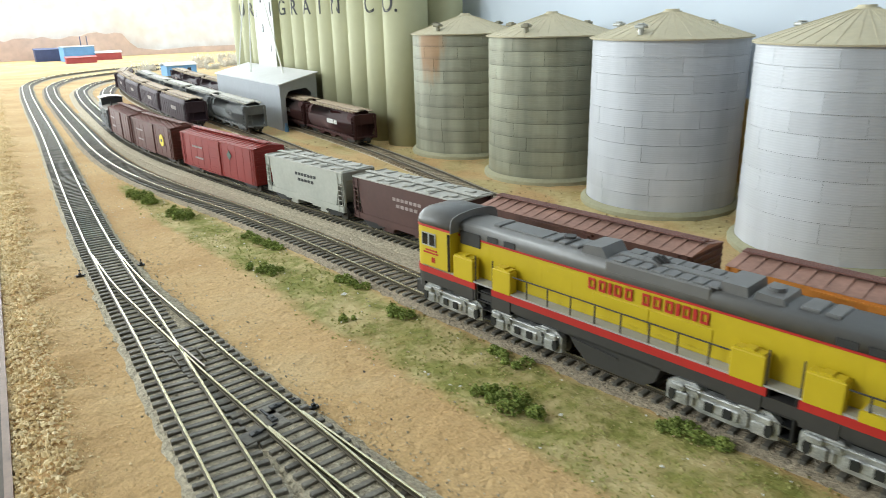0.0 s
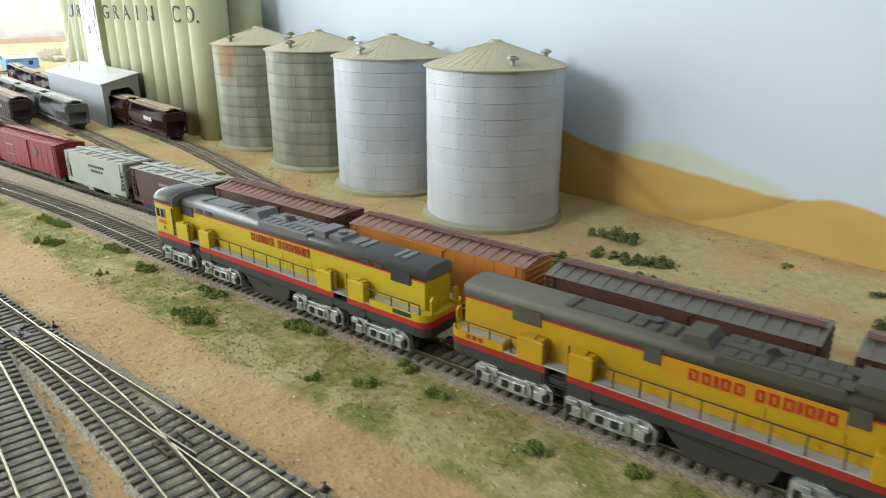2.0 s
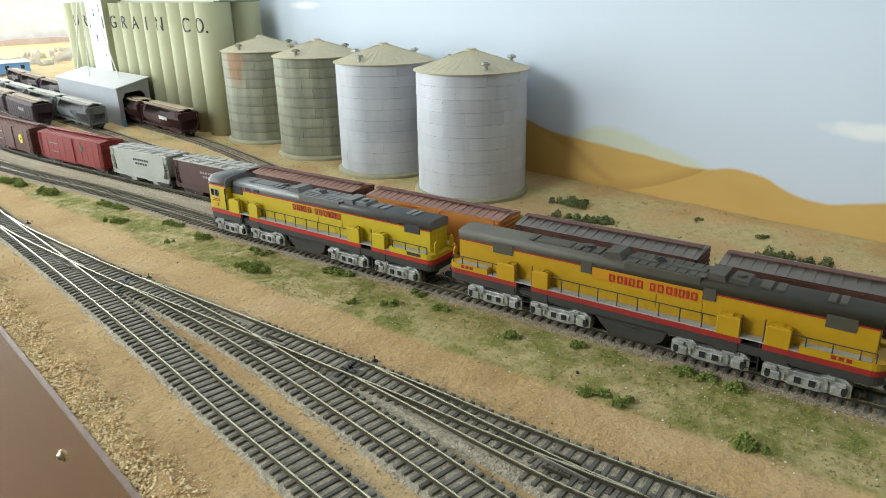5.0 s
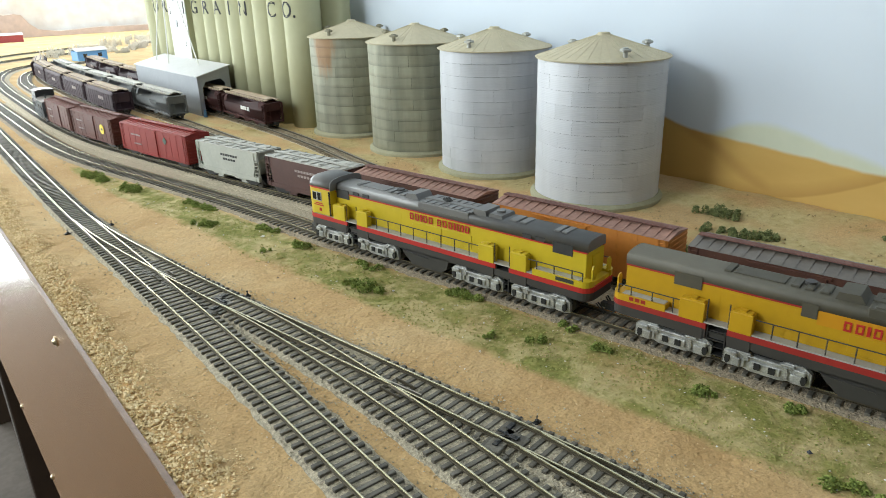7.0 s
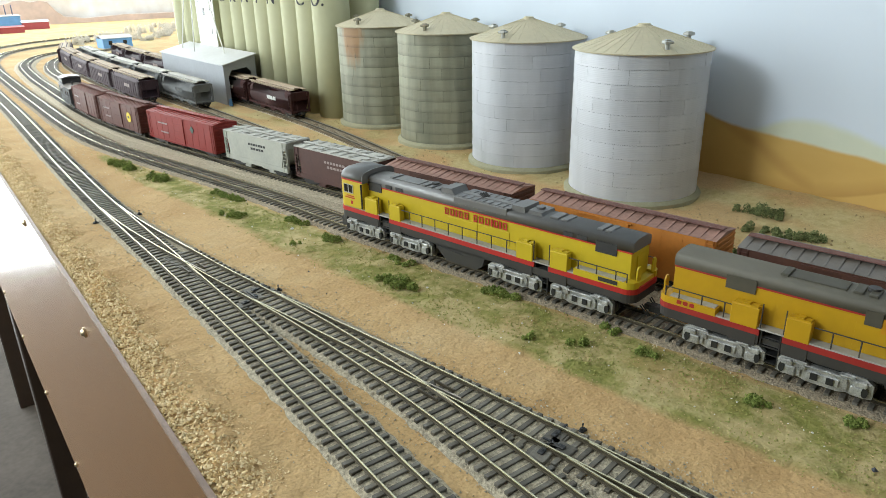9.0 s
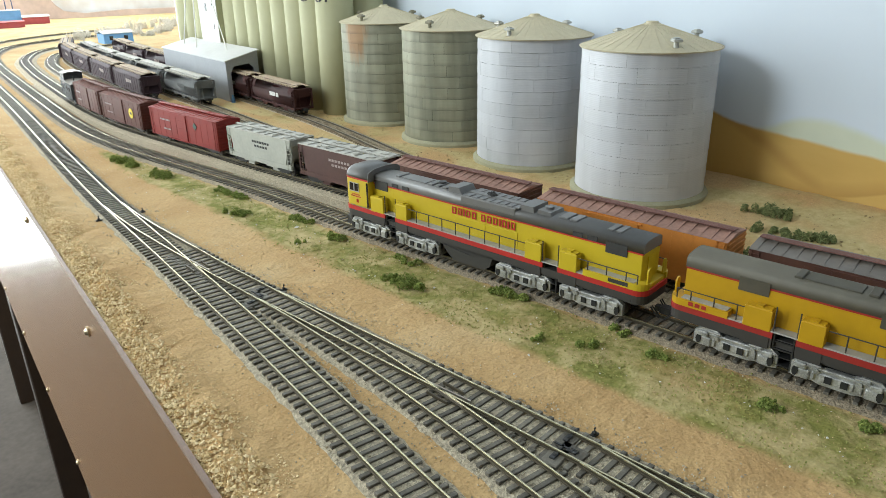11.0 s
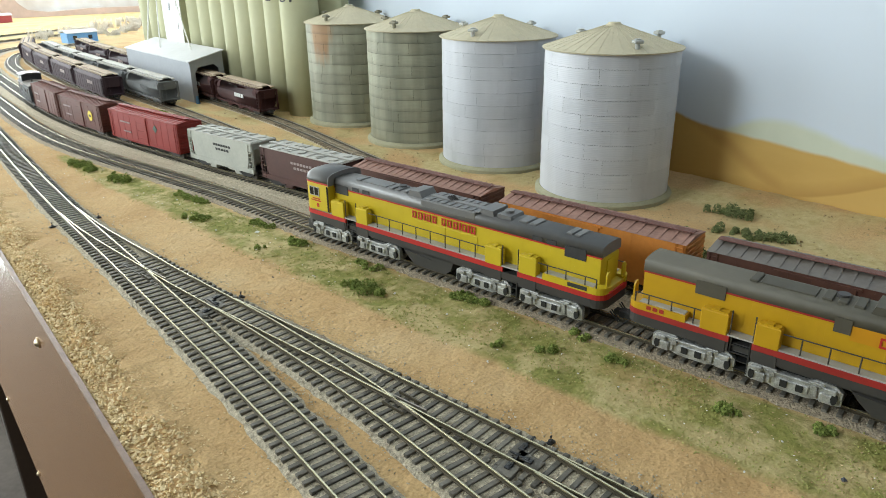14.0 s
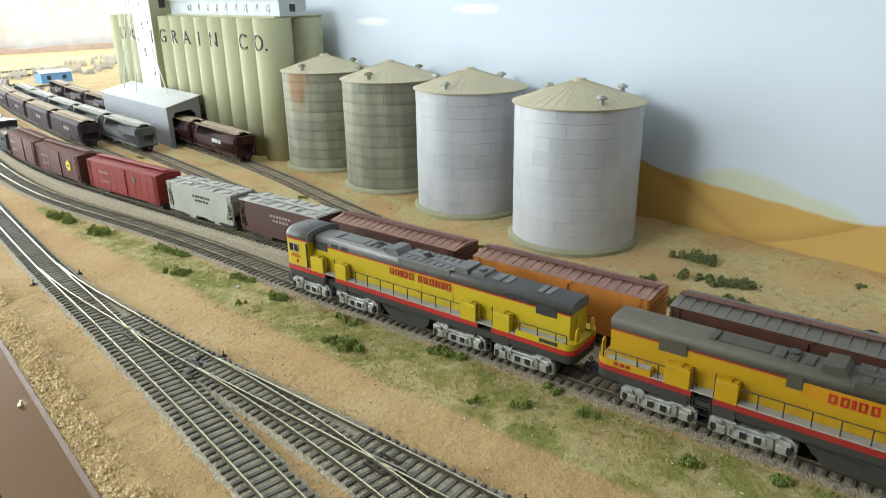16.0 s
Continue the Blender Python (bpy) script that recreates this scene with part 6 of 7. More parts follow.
def slab_hopper(m, body, roofm, label, L=0.116, top=0.0475, letters="dim_white"):
    """Two-bay covered hopper with open ends and slope sheets."""
    root = thing("covered_hopper", m, label, "hopper car", "freight cars of the train")
    h, W = L / 2, 0.0165
    car_common(root, L)
    bm = bmesh.new()
    prism(bm, [(-h + 0.003, top), (-h + 0.003, 0.0405), (-h + 0.021, 0.0195), (-h + 0.030, 0.0125), (-0.012, 0.0125), (-0.006, 0.0200), (0.006, 0.0200), (0.012, 0.0125), (h - 0.030, 0.0125), (h - 0.021, 0.0195), (h - 0.003, 0.0405), (h - 0.003, top)], -W + 0.0010, W - 0.0010, "y")
    part("hopper_body", bm, M[body], root)
    for s in (-1, 1):
        lo, hi = sorted((s * W, s * (W - 0.0012)))
        bm = bmesh.new()
        prism(bm, [(-h, top), (-h, 0.0400), (-h + 0.0070, 0.0385), (-h + 0.0115, 0.0195), (h - 0.0115, 0.0195), (h - 0.0070, 0.0385), (h, 0.0400), (h, top)], lo, hi, "y")
        part("side_sheet", bm, M[body], root)
        part("side_sill", boxes((-h, h, *sorted((s * (W + 0.0004), s * (W - 0.0020))), 0.0145, 0.0195)), M[body], root)
        lo, hi = sorted((s * (W - 0.0022), s * (W - 0.0004)))
        for k in (-1, 1):
            part("corner_post", boxes((min(k * h, k * (h - 0.0012)), max(k * h, k * (h - 0.0012)), lo, hi, 0.0150, top)), M[body], root)
            part("corner_post", boxes((min(k * (h - 0.0085), k * (h - 0.0095)), max(k * (h - 0.0085), k * (h - 0.0095)), lo, hi, 0.0150, 0.0400)), M[body], root)
            ladder(root, k * (h - 0.0040), s * (W + 0.0006), 0.0145, top, M[body], "x", 8, 0.0060)
        part("letter_bar", bars(0.012 if s > 0 else -0.012, -0.022 if s > 0 else 0.022, 0.0370, 0.0395, s * W if s > 0 else s * W - 0.0003, [1] * 7, 0.3, 0.0003, False), M[letters], root, "lettering as bars")
        part("letter_bar", bars(0.008 if s > 0 else -0.008, -0.018 if s > 0 else 0.018, 0.0320, 0.0345, s * W if s > 0 else s * W - 0.0003, [1] * 5, 0.3, 0.0003, False), M[letters], root)
    for k in (-0.024, 0.024):
        part("outlet", boxes((k - 0.006, k + 0.006, -0.0120, 0.0120, 0.0075, 0.0130), bevel=0.0006), M[body], root, "discharge outlet")
    rf = part("roof", boxes((-h - 0.0003, h + 0.0003, -W - 0.0003, W + 0.0003, top, top + 0.0012), bevel=0.0003), M[roofm], root, "dusty flat roof")
    part("running_board", boxes((-h - 0.002, h + 0.002, -0.0022, 0.0022, top + 0.0020, top + 0.0026)), M[roofm], rf)
    for i in range(5):
        for s in (-1, 1):
            x = -h + 0.014 + i * (L - 0.028) / 4
            bm = bmesh.new()
            cyl(bm, (x, s * 0.0090, top + 0.001), (x, s * 0.0090, top + 0.0024), 0.0038, 14)
            part("hatch", bm, M[roofm], rf, "round roof hatch")
    for i in range(9):
        x = -h + 0.002 + i * (L - 0.004) / 8
        part("roof_rib", boxes((x - 0.0004, x + 0.0004, -W, W, top + 0.001, top + 0.0020)), M[roofm], rf)
    return root


def round_hopper(m, body, roofm, label, L=0.168, top=0.0500, marks="white", flat=False, group="standing hoppers"):
    """Long covered hopper: curved or flat sides, sloped ends, roof walk with hatches."""
    root = thing("covered_hopper", m, label, "hopper car", group)
    h, W = L / 2, 0.0172
    car_common(root, L)
    sec = [(-W * math.cos(math.radians(a)) ** 0.42, 0.0312 + 0.0162 * math.sin(math.radians(a))) for a in range(-76, 77, 19)] + [(-0.0085, top)]
    if flat:
        sec = [(-W + 0.0005, 0.0155), (-W, 0.0200), (-W, 0.0330), (-W, 0.0425), (-W + 0.0022, 0.0470), (-0.0090, top)]
    sec = sec + [(-a, b) for a, b in reversed(sec)]
    bm = bmesh.new()
    stations = [(-h + 0.0205, 0.55), (-h + 0.0105, 0.93), (-h + 0.0085, 1.0), (h - 0.0085, 1.0), (h - 0.0105, 0.93), (h - 0.0205, 0.55)]
    loops = []
    for x, k in stations:
        loops.append([bm.verts.new((x, a * (0.92 + 0.08 * k), top - (top - b) * k)) for a, b in sec])
    n = len(sec)
    for a, b in zip(loops, loops[1:]):
        for i in range(n):
            bm.faces.new((a[i], a[(i + 1) % n], b[(i + 1) % n], b[i]))
    bm.faces.new(loops[0]), bm.faces.new(loops[-1][::-1])
    if not flat:
        soften(bm)
        for f in bm.faces:
            f.smooth = f.smooth and abs(f.normal[2]) < 0.93 and f.calc_center_median().z < top - 0.0012 and abs(f.calc_center_median().x) < h * 0.5
    part("hopper_body", bm, M[body], root, "", False)
    for s in (-1, 1):
        part("side_sill", boxes((-h, h, *sorted((s * (W - 0.0003), s * (W - 0.0025))), 0.0140, 0.0168)), M[body], root)
        if flat:
            bm = bmesh.new()
            lo, hi = sorted((s * W, s * (W + 0.0005)))
            for i in range(12):
                x = -h + 0.012 + i * (L - 0.024) / 11
                box(bm, x - 0.0004, x + 0.0004, lo, hi, 0.0168, 0.0425)
            part("side_ribs", bm, M[body], root)
        y = (W + 0.0004) if s > 0 else -(W + 0.0007)
        part("letter_block", bars(0.004 * s, -0.030 * s, 0.0285, 0.0345, y, [1, .8, .9, .5, .8, -.3, 1, .7], 0.2, 0.0003, False), M[marks], root, "pale lettering as plain blocks")
        for k in (-1, 1):
            x0, x1 = sorted((k * h, k * (h - 0.0085)))
            bm = bmesh.new()
            prism(bm, [(x0, 0.0440), (x1, 0.0440), (x1, 0.0458), (x0, 0.0458)], *sorted((s * (W - 0.001), s * (W - 0.0035))), "y")
            box(bm, *sorted((k * h, k * (h - 0.0011))), *sorted((s * (W - 0.001), s * (W - 0.0035))), 0.0140, 0.0450)
            part("end_frame", bm, M[body], root)
            ladder(root, k * (h - 0.0042), s * (W - 0.0003), 0.0145, 0.0450, M[body], "x", 7, 0.0060)
    for k in (-1, 1):
        x0, x1 = sorted((k * (h - 0.001), k * (h - 0.0095)))
        part("end_platform", boxes((x0, x1, -W + 0.003, W - 0.003, 0.0440, 0.0458)), M[body], root)
        part("end_sill", boxes((x0, x1, -W + 0.002, W - 0.002, 0.0140, 0.0160)), M[body], root)
        part("end_sheet", boxes((min(k * (h - 0.0015), k * (h - 0.0025)), max(k * (h - 0.0015), k * (h - 0.0025)), -W + 0.004, W - 0.004, 0.0290 if flat else 0.0330, 0.0450)), M[body], root)
        ladder(root, k * (h - 0.0002), 0.009, 0.0150, 0.0450, M[body], "y", 7, 0.0060)
    for x in (-L * 0.24, 0, L * 0.24):
        bm = bmesh.new()
        prism(bm, [(x - 0.018, 0.0170), (x - 0.0055, 0.0078), (x + 0.0055, 0.0078), (x + 0.018, 0.0170)], -0.0115, 0.0115, "y")
        part("outlet", bm, M[body], root, "discharge outlet")
    rf = part("roof_hatch", boxes((-h + 0.010, h - 0.010, -0.0042, 0.0042, top - 0.0008, top + 0.0018), bevel=0.0004), M[roofm], root, "long dusty roof hatch")
    for s in (-1, 1):
        part("running_board", boxes((-h, h, *sorted((s * 0.0070, s * 0.0125))[0:2], top - 0.0002, top + 0.0006)), M[roofm], root, "pale roof walk")
    for i in range(15):
        x = -h + 0.012 + i * (L - 0.024) / 14
        for s in (-1, 1):
            part("walk_bracket", boxes((x - 0.0024, x + 0.0024, *sorted((s * 0.0092, s * 0.0132)), top - 0.0022, top + 0.0012), bevel=0.0003), M[roofm], rf, "pale roof walk bracket")
    return root


def caboose(m):
    root = thing("caboose", m, "black wooden caboose with a cupola at the end of the train", "caboose", "freight cars of the train")
    L = 0.100
    h, W, Z0, top = L / 2, 0.0165, 0.0138, 0.0420
    car_common(root, L)
    part("body", boxes((-h + 0.010, h - 0.010, -W, W, Z0, top), bevel=0.0003), M["caboose"], root)
    for s in (-1, 1):
        lo, hi = sorted((s * W, s * (W + 0.0003)))
        for i in range(26):
            x = -h + 0.0115 + i * 0.0030
            part("side_board", boxes((x, x + 0.0024, lo, hi, Z0, top)), M["caboose"], root)
    bm = bmesh.new()
    prism(bm, [(-W - 0.001, top), (-0.008, top + 0.0026), (0.008, top + 0.0026), (W + 0.001, top), (W + 0.001, top + 0.001), (0.008, top + 0.0038), (-0.008, top + 0.0038), (-W - 0.001, top + 0.001)], -h, h, "x")
    part("roof", bm, M["dusty_dark"], root, "dusty dark curved roof")
    cu = part("cupola", boxes((-0.006 + 0.018, 0.024 + 0.018, -W + 0.001, W - 0.001, top, 0.0545), bevel=0.0003), M["caboose"], root, "black cupola with square windows")
    bm = bmesh.new()
    prism(bm, [(-W - 0.0005, 0.0545), (-0.007, 0.0565), (0.007, 0.0565), (W + 0.0005, 0.0545), (W, 0.0557), (0.007, 0.0577), (-0.007, 0.0577), (-W, 0.0557)], 0.009, 0.045, "x")
    part("cupola_roof", bm, M["dusty_dark"], cu)
    for s in (-1, 1):
        lo, hi = sorted((s * (W - 0.0012), s * (W - 0.0006)))
        for a in (0.015, 0.031):
            part("cupola_window", boxes((a, a + 0.006, lo, hi, 0.0475, 0.0530)), M["walk_grey"], cu)
        lo, hi = sorted((s * W, s * (W + 0.0006)))
        for a in (-0.030, -0.012, 0.020):
            w = part("side_window", boxes((a, a + 0.008, lo, hi, 0.0270, 0.0365)), M["caboose"], root)
            part("pane", boxes((a + 0.001, a + 0.007, *sorted((s * (W + 0.0005), s * (W + 0.0008))), 0.0280, 0.0355)), M["glass"], w)
        part("letter_bar", bars(0.028, 0.006, 0.0385, 0.0405, W + 0.0005 if s > 0 else -W - 0.0008, [1] * 6, 0.3, 0.0003, False), M["dim_white"], root, "worn lettering as bars")
        for k in (-1, 1):
            bm = bmesh.new()
            x = k * (h - 0.0008)
            cyl(bm, (x, s * (W - 0.001), Z0), (x, s * (W - 0.001), top), 0.0005, 6)
            cyl(bm, (x, s * (W - 0.001), 0.0255), (x, s * 0.003, 0.0255), 0.0005, 6)
            part("end_railing", bm, M["caboose"], root)
    for k in (-1, 1):
        lo, hi = sorted((k * h, k * (h - 0.011)))
        part("platform", boxes((lo, hi, -W + 0.001, W - 0.001, 0.0140, 0.0160), (lo + 0.002, hi - 0.002, -W, W, 0.0080, 0.0095)), M["caboose"], root)
    bm = bmesh.new()
    cyl(bm, (-0.02, 0.006, top), (-0.02, 0.006, top + 0.010), 0.0012, 8)
    part("smoke_pipe", bm, M["caboose"], root)
    return root


def stand(track_name, y):
    x, a = on_track(track_name, y)
    return pose(x, y, 0, 0, 0, a)


# the freight train, from its tail forward
caboose(stand("train", 1.262))
boxcar(stand("train", 1.122), "boxcar_red", "roof_rust", "oxide red wooden-roofed boxcar of the freight train", L=0.138)
boxcar(stand("train", 0.968), "boxcar_red", "roof_rust", "oxide red boxcar with a round yellow emblem", decal="disc")
boxcar(stand("train", 0.785), "bright_red", "bright_red", "bright red steel boxcar with faded lettering", L=0.172, top=0.0500, decal="square", walk="bright_red")
slab_hopper(stand("train", 0.616), "car_grey", "roof_pale", "light grey covered hopper with round roof hatches", L=0.124, letters="black")
slab_hopper(stand("train", 0.480), "car_maroon", "roof_pale", "maroon covered hopper with a dusty pale roof", L=0.124)
boxcar(stand("train", 0.325), "boxcar_brown", "roof_dusty", "brown boxcar with a dusty pinkish roof", L=0.150)
boxcar(stand("train", 0.158), "car_orange", "roof_dusty", "orange refrigerator car with a dusty pinkish roof", L=0.152)
boxcar(stand("train", -0.005), "boxcar_brown", "dusty_dark", "brown boxcar with a dusty dark roof", L=0.150)
boxcar(stand("train", -0.168), "boxcar_brown", "dusty_dark", "brown boxcar with a dusty dark roof", L=0.150)
# hoppers at the elevator
for i, y in enumerate((0.955, 1.133)):
    round_hopper(stand("shed_track", y), "sf_brown", "roof_walk", "mineral brown covered hopper with a dusty tan roof walk", L=0.166)
for y in (1.56, 1.735, 1.91):
    round_hopper(stand("shed_track", y), "purple", "roof_walk", "purple-brown covered hopper standing beyond the shed", L=0.166, marks="dim_white")
for y in (1.158, 1.340, 1.522, 1.704, 1.886):
    round_hopper(stand("yard_c", y), "hop_grey", "roof_pale", "grey round-sided covered hopper with a pale roof", L=0.172, marks="hop_grey")
for y in (1.288, 1.486, 1.684, 1.878, 2.055):
    round_hopper(stand("yard_b", y), "purple", "roof_walk", "purple-brown covered hopper with a dusty roof walk", L=0.186, marks="dim_white", flat=True)


# ---------------------------------------------------------------- far end of the layout
# plain blue peg in place of a small figurine by the shed
bm = bmesh.new()
cyl(bm, (0, 0, 0.0), (0, 0, 0.0085), 0.0036, 12, 0.0026)
cyl(bm, (0, 0, 0.0085), (0, 0, 0.0130), 0.0022, 10, 0.0016)
ob = link("blue_figurine", bm, M["blue"])
ob.location = (0.4660, 1.090, 0)
tagged(ob, "small blue figurine, as a plain peg, standing beside the shed door", "marker")


def building(x, y, w, d, h, wall, roofm, label, turn=0, gable=0.0, windows=0):
    root = thing("model_building", pose(x, y, 0, 0, 0, turn), label, "building", "far buildings")
    part("wall", boxes((-w / 2, w / 2, -d / 2, d / 2, -0.002, h)), M[wall], root)
    bm = bmesh.new()
    prism(bm, [(-d / 2 - 0.003, h), (0, h + gable + 0.001), (d / 2 + 0.003, h), (d / 2 + 0.003, h + 0.002), (0, h + gable + 0.004), (-d / 2 - 0.003, h + 0.002)], -w / 2 - 0.003, w / 2 + 0.003, "x")
    part("roof", bm, M[roofm], root)
    for i in range(windows):
        xx = -w / 2 + (i + 0.5) * w / windows
        part("window", boxes((xx - 0.006, xx + 0.006, -d / 2 - 0.001, -d / 2 + 0.001, h * 0.35, h * 0.75)), M["glass"], root)
    return root


building(0.63, 2.46, 0.095, 0.06, 0.030, "blue", "shed_roof", "small blue shed with a pale roof near the tracks", 5, 0.006, 2)
building(0.485, 3.74, 0.13, 0.08, 0.062, "blue", "shed_roof", "blue office block with a pale roof", 8, 0.0)
building(0.47, 3.52, 0.12, 0.03, 0.022, "far_red", "far_red", "low red building in front of the blue block", 4, 0.004)
building(0.37, 3.86, 0.10, 0.08, 0.050, "dark_blue", "dark_blue", "dark blue building at the far end", 0, 0.004)
building(0.61, 3.72, 0.11, 0.05, 0.030, "far_red", "shed_roof", "long red building at the far end", 0, 0.006)
for x in (0.520, 0.548):
    bm = bmesh.new()
    cyl(bm, (x, 3.86, 0), (x, 3.86, 0.105), 0.003, 8, 0.002)
    tagged(link("chimney_stack", bm, M["dark_blue"]), "thin dark chimney at the far end", "chimney", "far chimneys")

# ---------------------------------------------------------------- bushes and scatter
def bush(x, y, lx, ly, h, label, material, seed, turn=0.0):
    rng = np.random.default_rng(seed)
    n = int(200 + 1.5e6 * lx * ly)
    z0 = ground_z(x, y)
    spots = []
    ca, sa = math.cos(math.radians(turn)), math.sin(math.radians(turn))
    blobs = [(rng.uniform(-.9, .9), rng.uniform(-.6, .6), rng.uniform(.45, 1.0)) for _ in range(max(4, int(lx / 0.0030)))]
    while len(spots) < n:
        b = blobs[rng.integers(len(blobs))]
        v = rng.normal(0, 1, 3)
        v /= np.linalg.norm(v)
        v *= rng.uniform(0.55, 1.0)
        px = (b[0] * lx * 0.5 + v[0] * min(0.0052, lx * 0.28) * b[2])
        py = (b[1] * ly * 0.5 + v[1] * min(0.0050, lx * 0.28) * b[2])
        pz = abs(v[2]) * h * b[2]
        spots.append((px * ca - py * sa, px * sa + py * ca, pz, rng.uniform(0.0004, 0.0010)))
    ob = crumbs_object("bush", spots, material, label, "bush", 0.9, seed)
    del ob["kind"]
    ob["group"] = "low bushes"
    ob.location = (x, y, z0)
    return ob


FRONT_FAR = [(0.1910, 0.776, 0.070, 0.015, 0.012, 102), (0.2070, 0.680, 0.040, 0.017, 0.012, 113), (0.2405, 0.5585, 0.058, 0.010, 0.008, 100), (0.2195, 0.500, 0.032, 0.014, 0.009, 113), (0.2585, 0.436, 0.036, 0.011, 0.007, 103), (0.2600, 0.373, 0.024, 0.012, 0.008, 98), (0.2300, 0.386, 0.008, 0.008, 0.007, 0), (0.2770, 0.292, 0.026, 0.010, 0.006, 100), (0.2495, 0.2555, 0.044, 0.015, 0.010, 94)]
FRONT_NEAR = [ (0.2985, 0.190, 0.032, 0.010, 0.007, 105), (0.2660, 0.132, 0.008, 0.008, 0.007, 0), (0.2850, 0.107, 0.013, 0.011, 0.008, 90), (0.3130, 0.106, 0.014, 0.008, 0.005, 100), (0.3050, 0.071, 0.015, 0.010, 0.007, 90), (0.3080, 0.000, 0.016, 0.010, 0.008, 90), (0.3290, -0.044, 0.018, 0.010, 0.006, 100), (0.2870, -0.094, 0.034, 0.010, 0.007, 105), (0.3480, -0.125, 0.050, 0.009, 0.005, 100), (0.3000, -0.178, 0.020, 0.012, 0.008, 100)]
for i, (x, y, lx, ly, h, tn) in enumerate(FRONT_FAR + FRONT_NEAR):
    bush(x, y, lx, ly * 1.35, h * 0.80, "low bright green foam bush in the trackside grass", M["leaf"], 100 + i, tn)
BACK = [(0.6030, 0.160, 0.032, 0.016, 0.016, 100), (0.5640, 0.116, 0.050, 0.016, 0.011, 110), (0.5230, 0.165, 0.014, 0.012, 0.010, 0), (0.5120, 0.155, 0.012, 0.010, 0.009, 0), (0.4960, 0.118, 0.050, 0.016, 0.011, 95), (0.5380, 0.083, 0.018, 0.009, 0.007, 95), (0.4830, 0.072, 0.014, 0.010, 0.009, 90), (0.4910, 0.039, 0.014, 0.012, 0.010, 90), (0.5300, 0.014, 0.042, 0.017, 0.012, 95), (0.5880, -0.090, 0.045, 0.020, 0.014, 100), (0.5350, -0.133, 0.045, 0.014, 0.010, 95), (0.5090, -0.030, 0.014, 0.009, 0.006, 0), (0.5210, -0.080, 0.013, 0.010, 0.007, 0), (0.6250, -0.050, 0.007, 0.006, 0.005, 0), (0.6300, 0.02, 0.006, 0.006, 0.004, 0)]
for i, (x, y, lx, ly, h, tn) in enumerate(BACK):
    bush(x, y, lx * 1.45, ly * 2.0, h * 0.72, "low dull green foam bush on the sand", M["leaf_dark"], 200 + i, tn)
for i, (x, y, lx) in enumerate(((0.405, 0.665, 0.018), (0.452, 0.64, 0.014), (0.440, 0.565, 0.016), (0.392, 1.055, 0.022), (0.355, 1.10, 0.016), (0.432, 0.33, 0.040), (0.480, 0.335, 0.014), (0.345, 0.93, 0.016))):
    bush(x, y, lx, 0.007, 0.003, "flat tuft of bright green weeds beside the track", M["leaf"], 300 + i, 95)

prng = random.Random(12)
for i in range(44):
    y = prng.uniform(2.62, 3.4)
    x = float(np.interp(y, [2.42, 2.68, 3.0, 3.4], [0.80, 0.93, 1.15, 1.50])) - prng.uniform(0.0, 0.42)
    bush(x, y, prng.uniform(0.04, 0.08), prng.uniform(0.02, 0.03), prng.uniform(0.018, 0.045), "pale dry scrub bush along the far backdrop", M["leaf_pale"], 400 + i, prng.uniform(0, 180))

rng = np.random.default_rng(5)
# ochre chips along the front edge
spots = []
for _ in range(38000):
    y = rng.uniform(-0.45, 1.45) if rng.uniform() < 0.9 else rng.uniform(1.45, 2.6)
    w = 0.031 + 0.010 * noise.noise((0.0, y * 9, 2.0)) + 0.009 * noise.noise((0.0, y * 37, 9.0))
    d = abs(rng.normal(0, 0.5)) * w
    if rng.uniform() < 0.75:
        d = rng.uniform(0, w)
    x = edge_x(y) + 0.0008 + d
    r = rng.uniform(0.0004, 0.0016) * (1.0 if d < w * 0.75 else 0.5)
    pile = math.exp(-((d - 0.016) / 0.012) ** 2)
    spots.append((x, y, 0.0003 + pile * rng.uniform(0.0005, 0.0030 + 0.0045 * max(0.0, 0.3 + noise.noise((x * 60, y * 40, 4.0)))), r))
crumbs_object("rock_chips", spots, M["chips"], "loose ochre rock chips along the layout edge", "rock chips", 0.75, 8)
spots = []
while len(spots) < 9000:
    x, y = rng.uniform(0.06, 0.655), rng.uniform(-0.4, 1.0)
    if track_gap(np.array([x]), np.array([y]))[0] < 0.021 or x < edge_x(y) + 0.004:
        continue
    spots.append((x, y, ground_z(x, y) + 0.0002, rng.uniform(0.00025, 0.0007)))
crumbs_object("sand_crumbs", spots, M["crumbs"], "scattered sandy crumbs on the scenic ground", "sand", 0.7, 9)
spots = []
while len(spots) < 1200:
    x, y = rng.uniform(0.40, 0.660), rng.uniform(-0.5, 1.0)
    if track_gap(np.array([x]), np.array([y]))[0] < 0.020 or noise.noise((x * 24, y * 24, 31.0)) < -0.05:
        continue
    if any((x - bx) ** 2 + (y - by) ** 2 < 0.0725 ** 2 for bx, by in ((0.5975, 0.787), (0.5905, 0.618), (0.5880, 0.4605), (0.5818, 0.2940))):
        continue
    spots.append((x, y, ground_z(x, y) + 0.0004, rng.uniform(0.0004, 0.0013)))
crumbs_object("dry_tufts", spots, M["tuft"], "small brown dry tufts scattered on the sand", "dry grass", 0.8, 13)
spots = []
tries = 0
while len(spots) < 7000 and tries < 400000:
    tries += 1
    x, y = rng.uniform(0.16, 0.42), rng.uniform(-0.4, 0.9)
    g = float(verge(np.array([x]), np.array([y]))[0])
    if g <= 0 or rng.uniform() > g * np.clip(0.45 + 0.9 * noise.noise((x * 26, y * 18, 11.0)), 0, 1):
        continue
    spots.append((x, y, rng.uniform(-0.0002, 0.0006), rng.uniform(0.0003, 0.0008)))
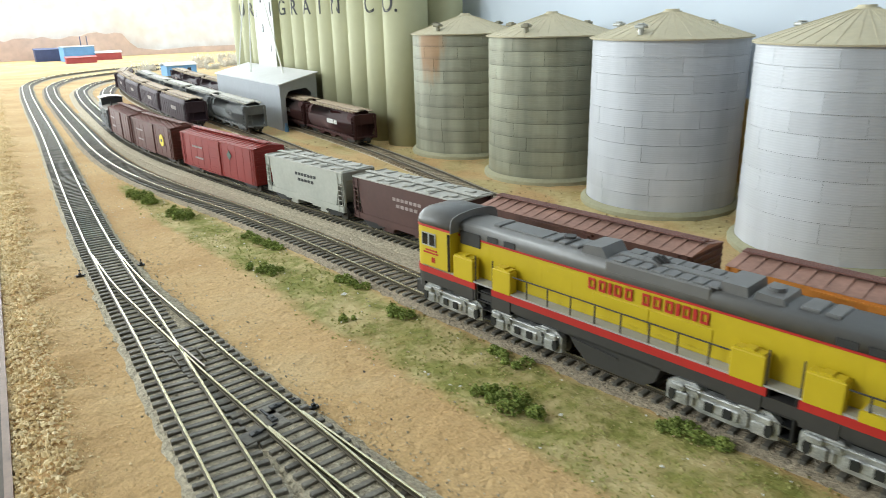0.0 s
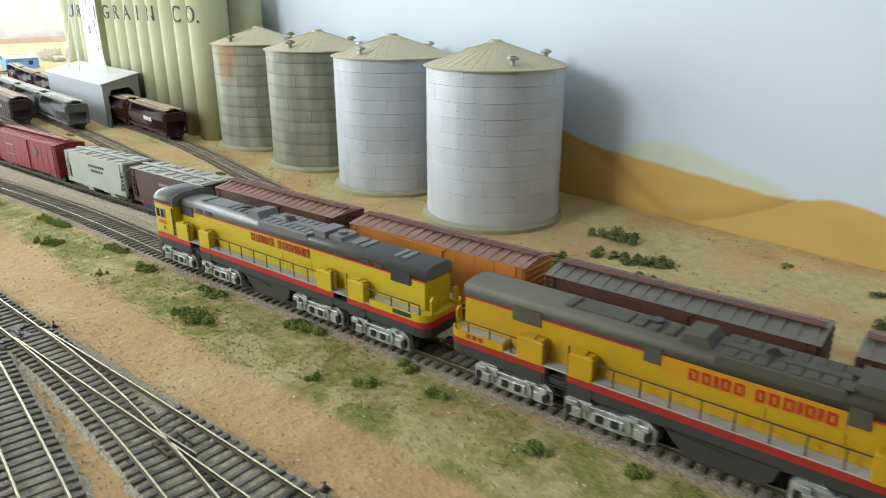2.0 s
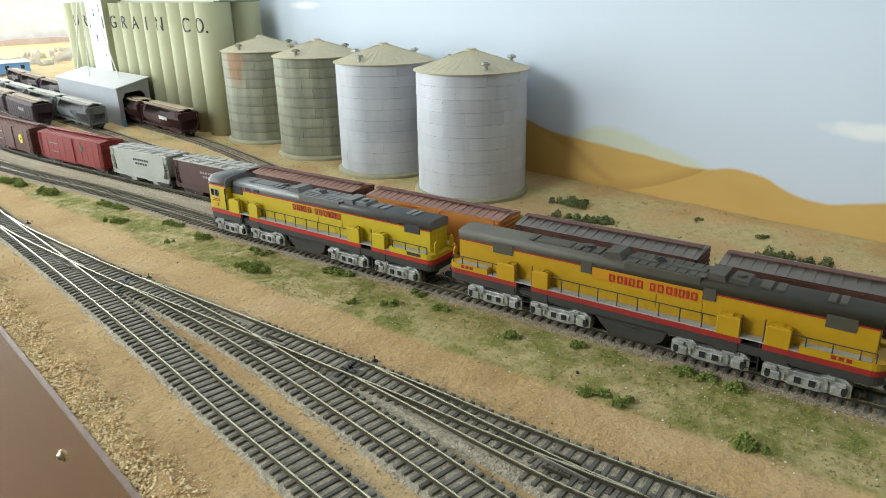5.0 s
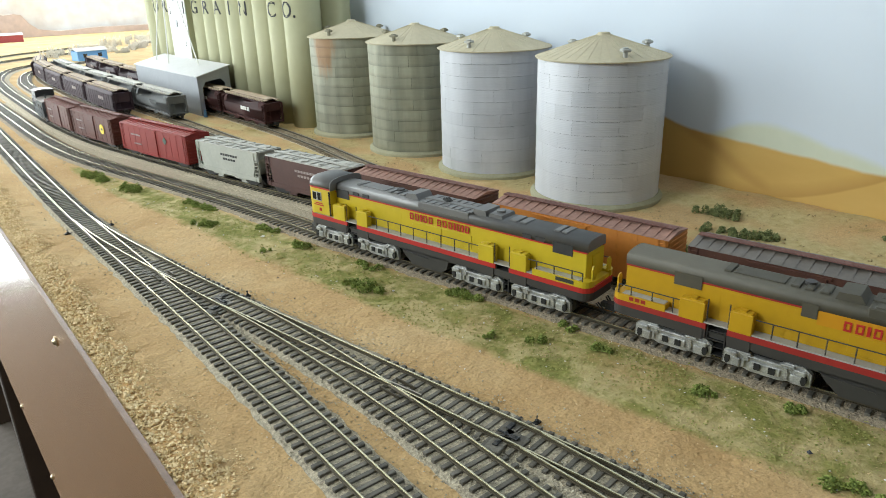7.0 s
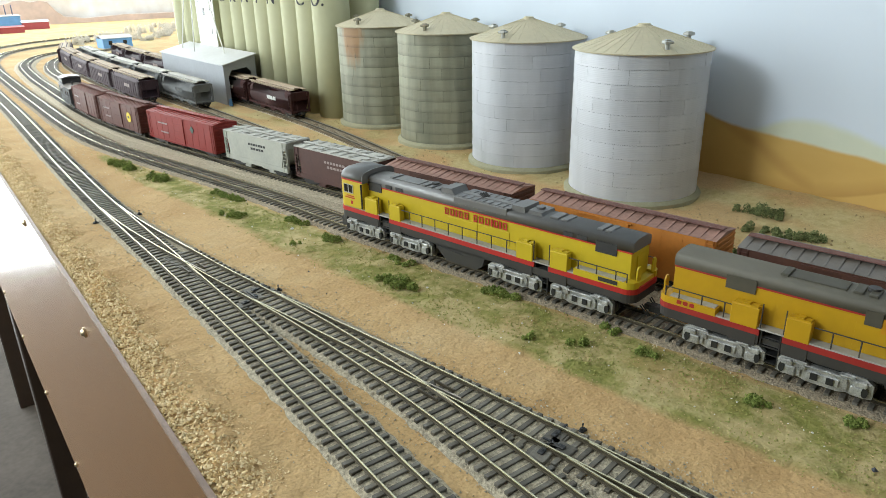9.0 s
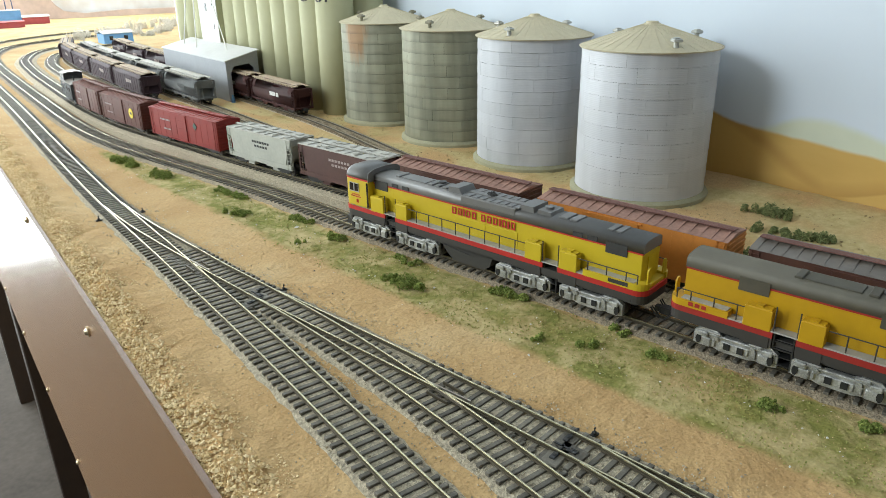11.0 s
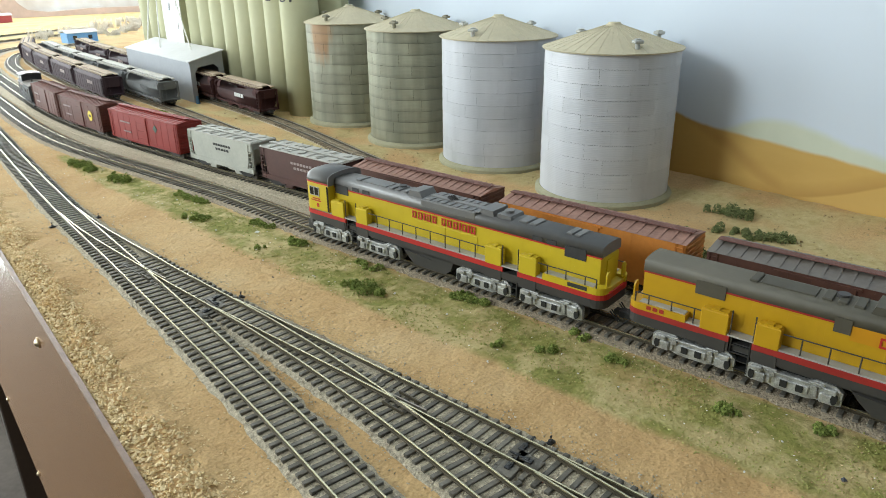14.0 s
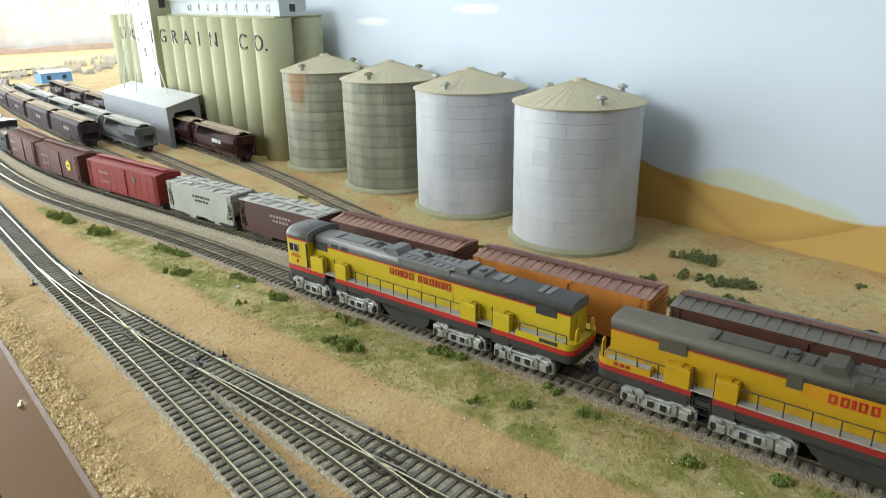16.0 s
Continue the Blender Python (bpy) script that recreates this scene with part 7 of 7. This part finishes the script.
crumbs_object("turf", spots, M["turf"], "fine green turf crumbs along the verge", "grass", 0.9, 10)
spots = []
for key, w in (("front", 0.0225), ("turnout_leg", 0.0225), ("crossover", 0.0235), ("spur", 0.0225), ("main", 0.024), ("train", 0.025)):
    for _ in range(9000):
        p = PTS[key][rng.integers(len(PTS[key]))]
        if not -0.4 < p.y < 1.2:
            continue
        o = rng.normal(0, w * 0.62)
        if 0.0070 < abs(o) < 0.0100:
            continue
        spots.append((p.x + o, p.y + rng.uniform(-.0035, .0035), 0.0021 if abs(o) < 0.013 else (0.0011 if abs(o) < w * 0.8 else 0.0003), rng.uniform(0.0003, 0.0008)))
crumbs_object("ballast_stones", spots, island_mat("ballast_stone", (0.27, 0.235, 0.17), (0.60, 0.53, 0.40)), "loose grey ballast stones between the ties", "gravel", 0.8, 11)
spots = []
while len(spots) < 240:
    x, y = rng.uniform(0.15, 0.42), rng.uniform(-0.3, 0.8)
    if verge(np.array([x]), np.array([y]))[0] > 0.05 or (rng.uniform() < 0.2 and track_gap(np.array([x]), np.array([y]))[0] > 0.02):
        spots.append((x, y, 0.0006, rng.uniform(0.0004, 0.0008)))
crumbs_object("pale_grit", spots, M["stone"], "pale grit scattered in the turf", "grit", 0.8, 14)
for i, (x, y) in enumerate(((0.245, 0.421), (0.2335, 0.300), (0.262, 0.235))):
    bm = bmesh.new()
    clump(bm, (0, 0, 0.001), 0.0022 if i == 0 else 0.0011, random.Random(i))
    ob = link("stone", bm, M["stone"])
    ob.location = (x, y, 0)
    tagged(ob, "small white stone in the grass", "stone", "white stones")
for x, y, r in ((0.2980, -0.0640, 0.0022), (0.2085, 0.321, 0.0012), (0.1985, 0.275, 0.0010)):
    bm = bmesh.new()
    clump(bm, (0, 0, 0.001), r, random.Random(3))
    ob = link("dark_pebble", bm, M["rubber"])
    ob.location = (x, y, 0)
    tagged(ob, "small dark pebble on the sand", "stone", "dark pebbles")
for x, y in ((0.551, -0.016), (0.522, -0.029)):
    bm = bmesh.new()
    seg, ring = 18, 8
    R0, r0 = 0.0040, 0.0015
    vs = [[bm.verts.new(((R0 + r0 * math.cos(b)) * math.cos(a), (R0 + r0 * math.cos(b)) * math.sin(a), r0 + r0 * math.sin(b))) for b in [2 * math.pi * j / ring for j in range(ring)]] for a in [2 * math.pi * i / seg for i in range(seg)]]
    for i in range(seg):
        for j in range(ring):
            bm.faces.new((vs[i][j], vs[(i + 1) % seg][j], vs[(i + 1) % seg][(j + 1) % ring], vs[i][(j + 1) % ring]))
    ob = link("tyre", bm, M["rubber"], smooth=True)
    ob.location = (x, y, ground_z(x, y))
    tagged(ob, "small discarded dark tyre lying on the sand", "tyre", "discarded tyres")
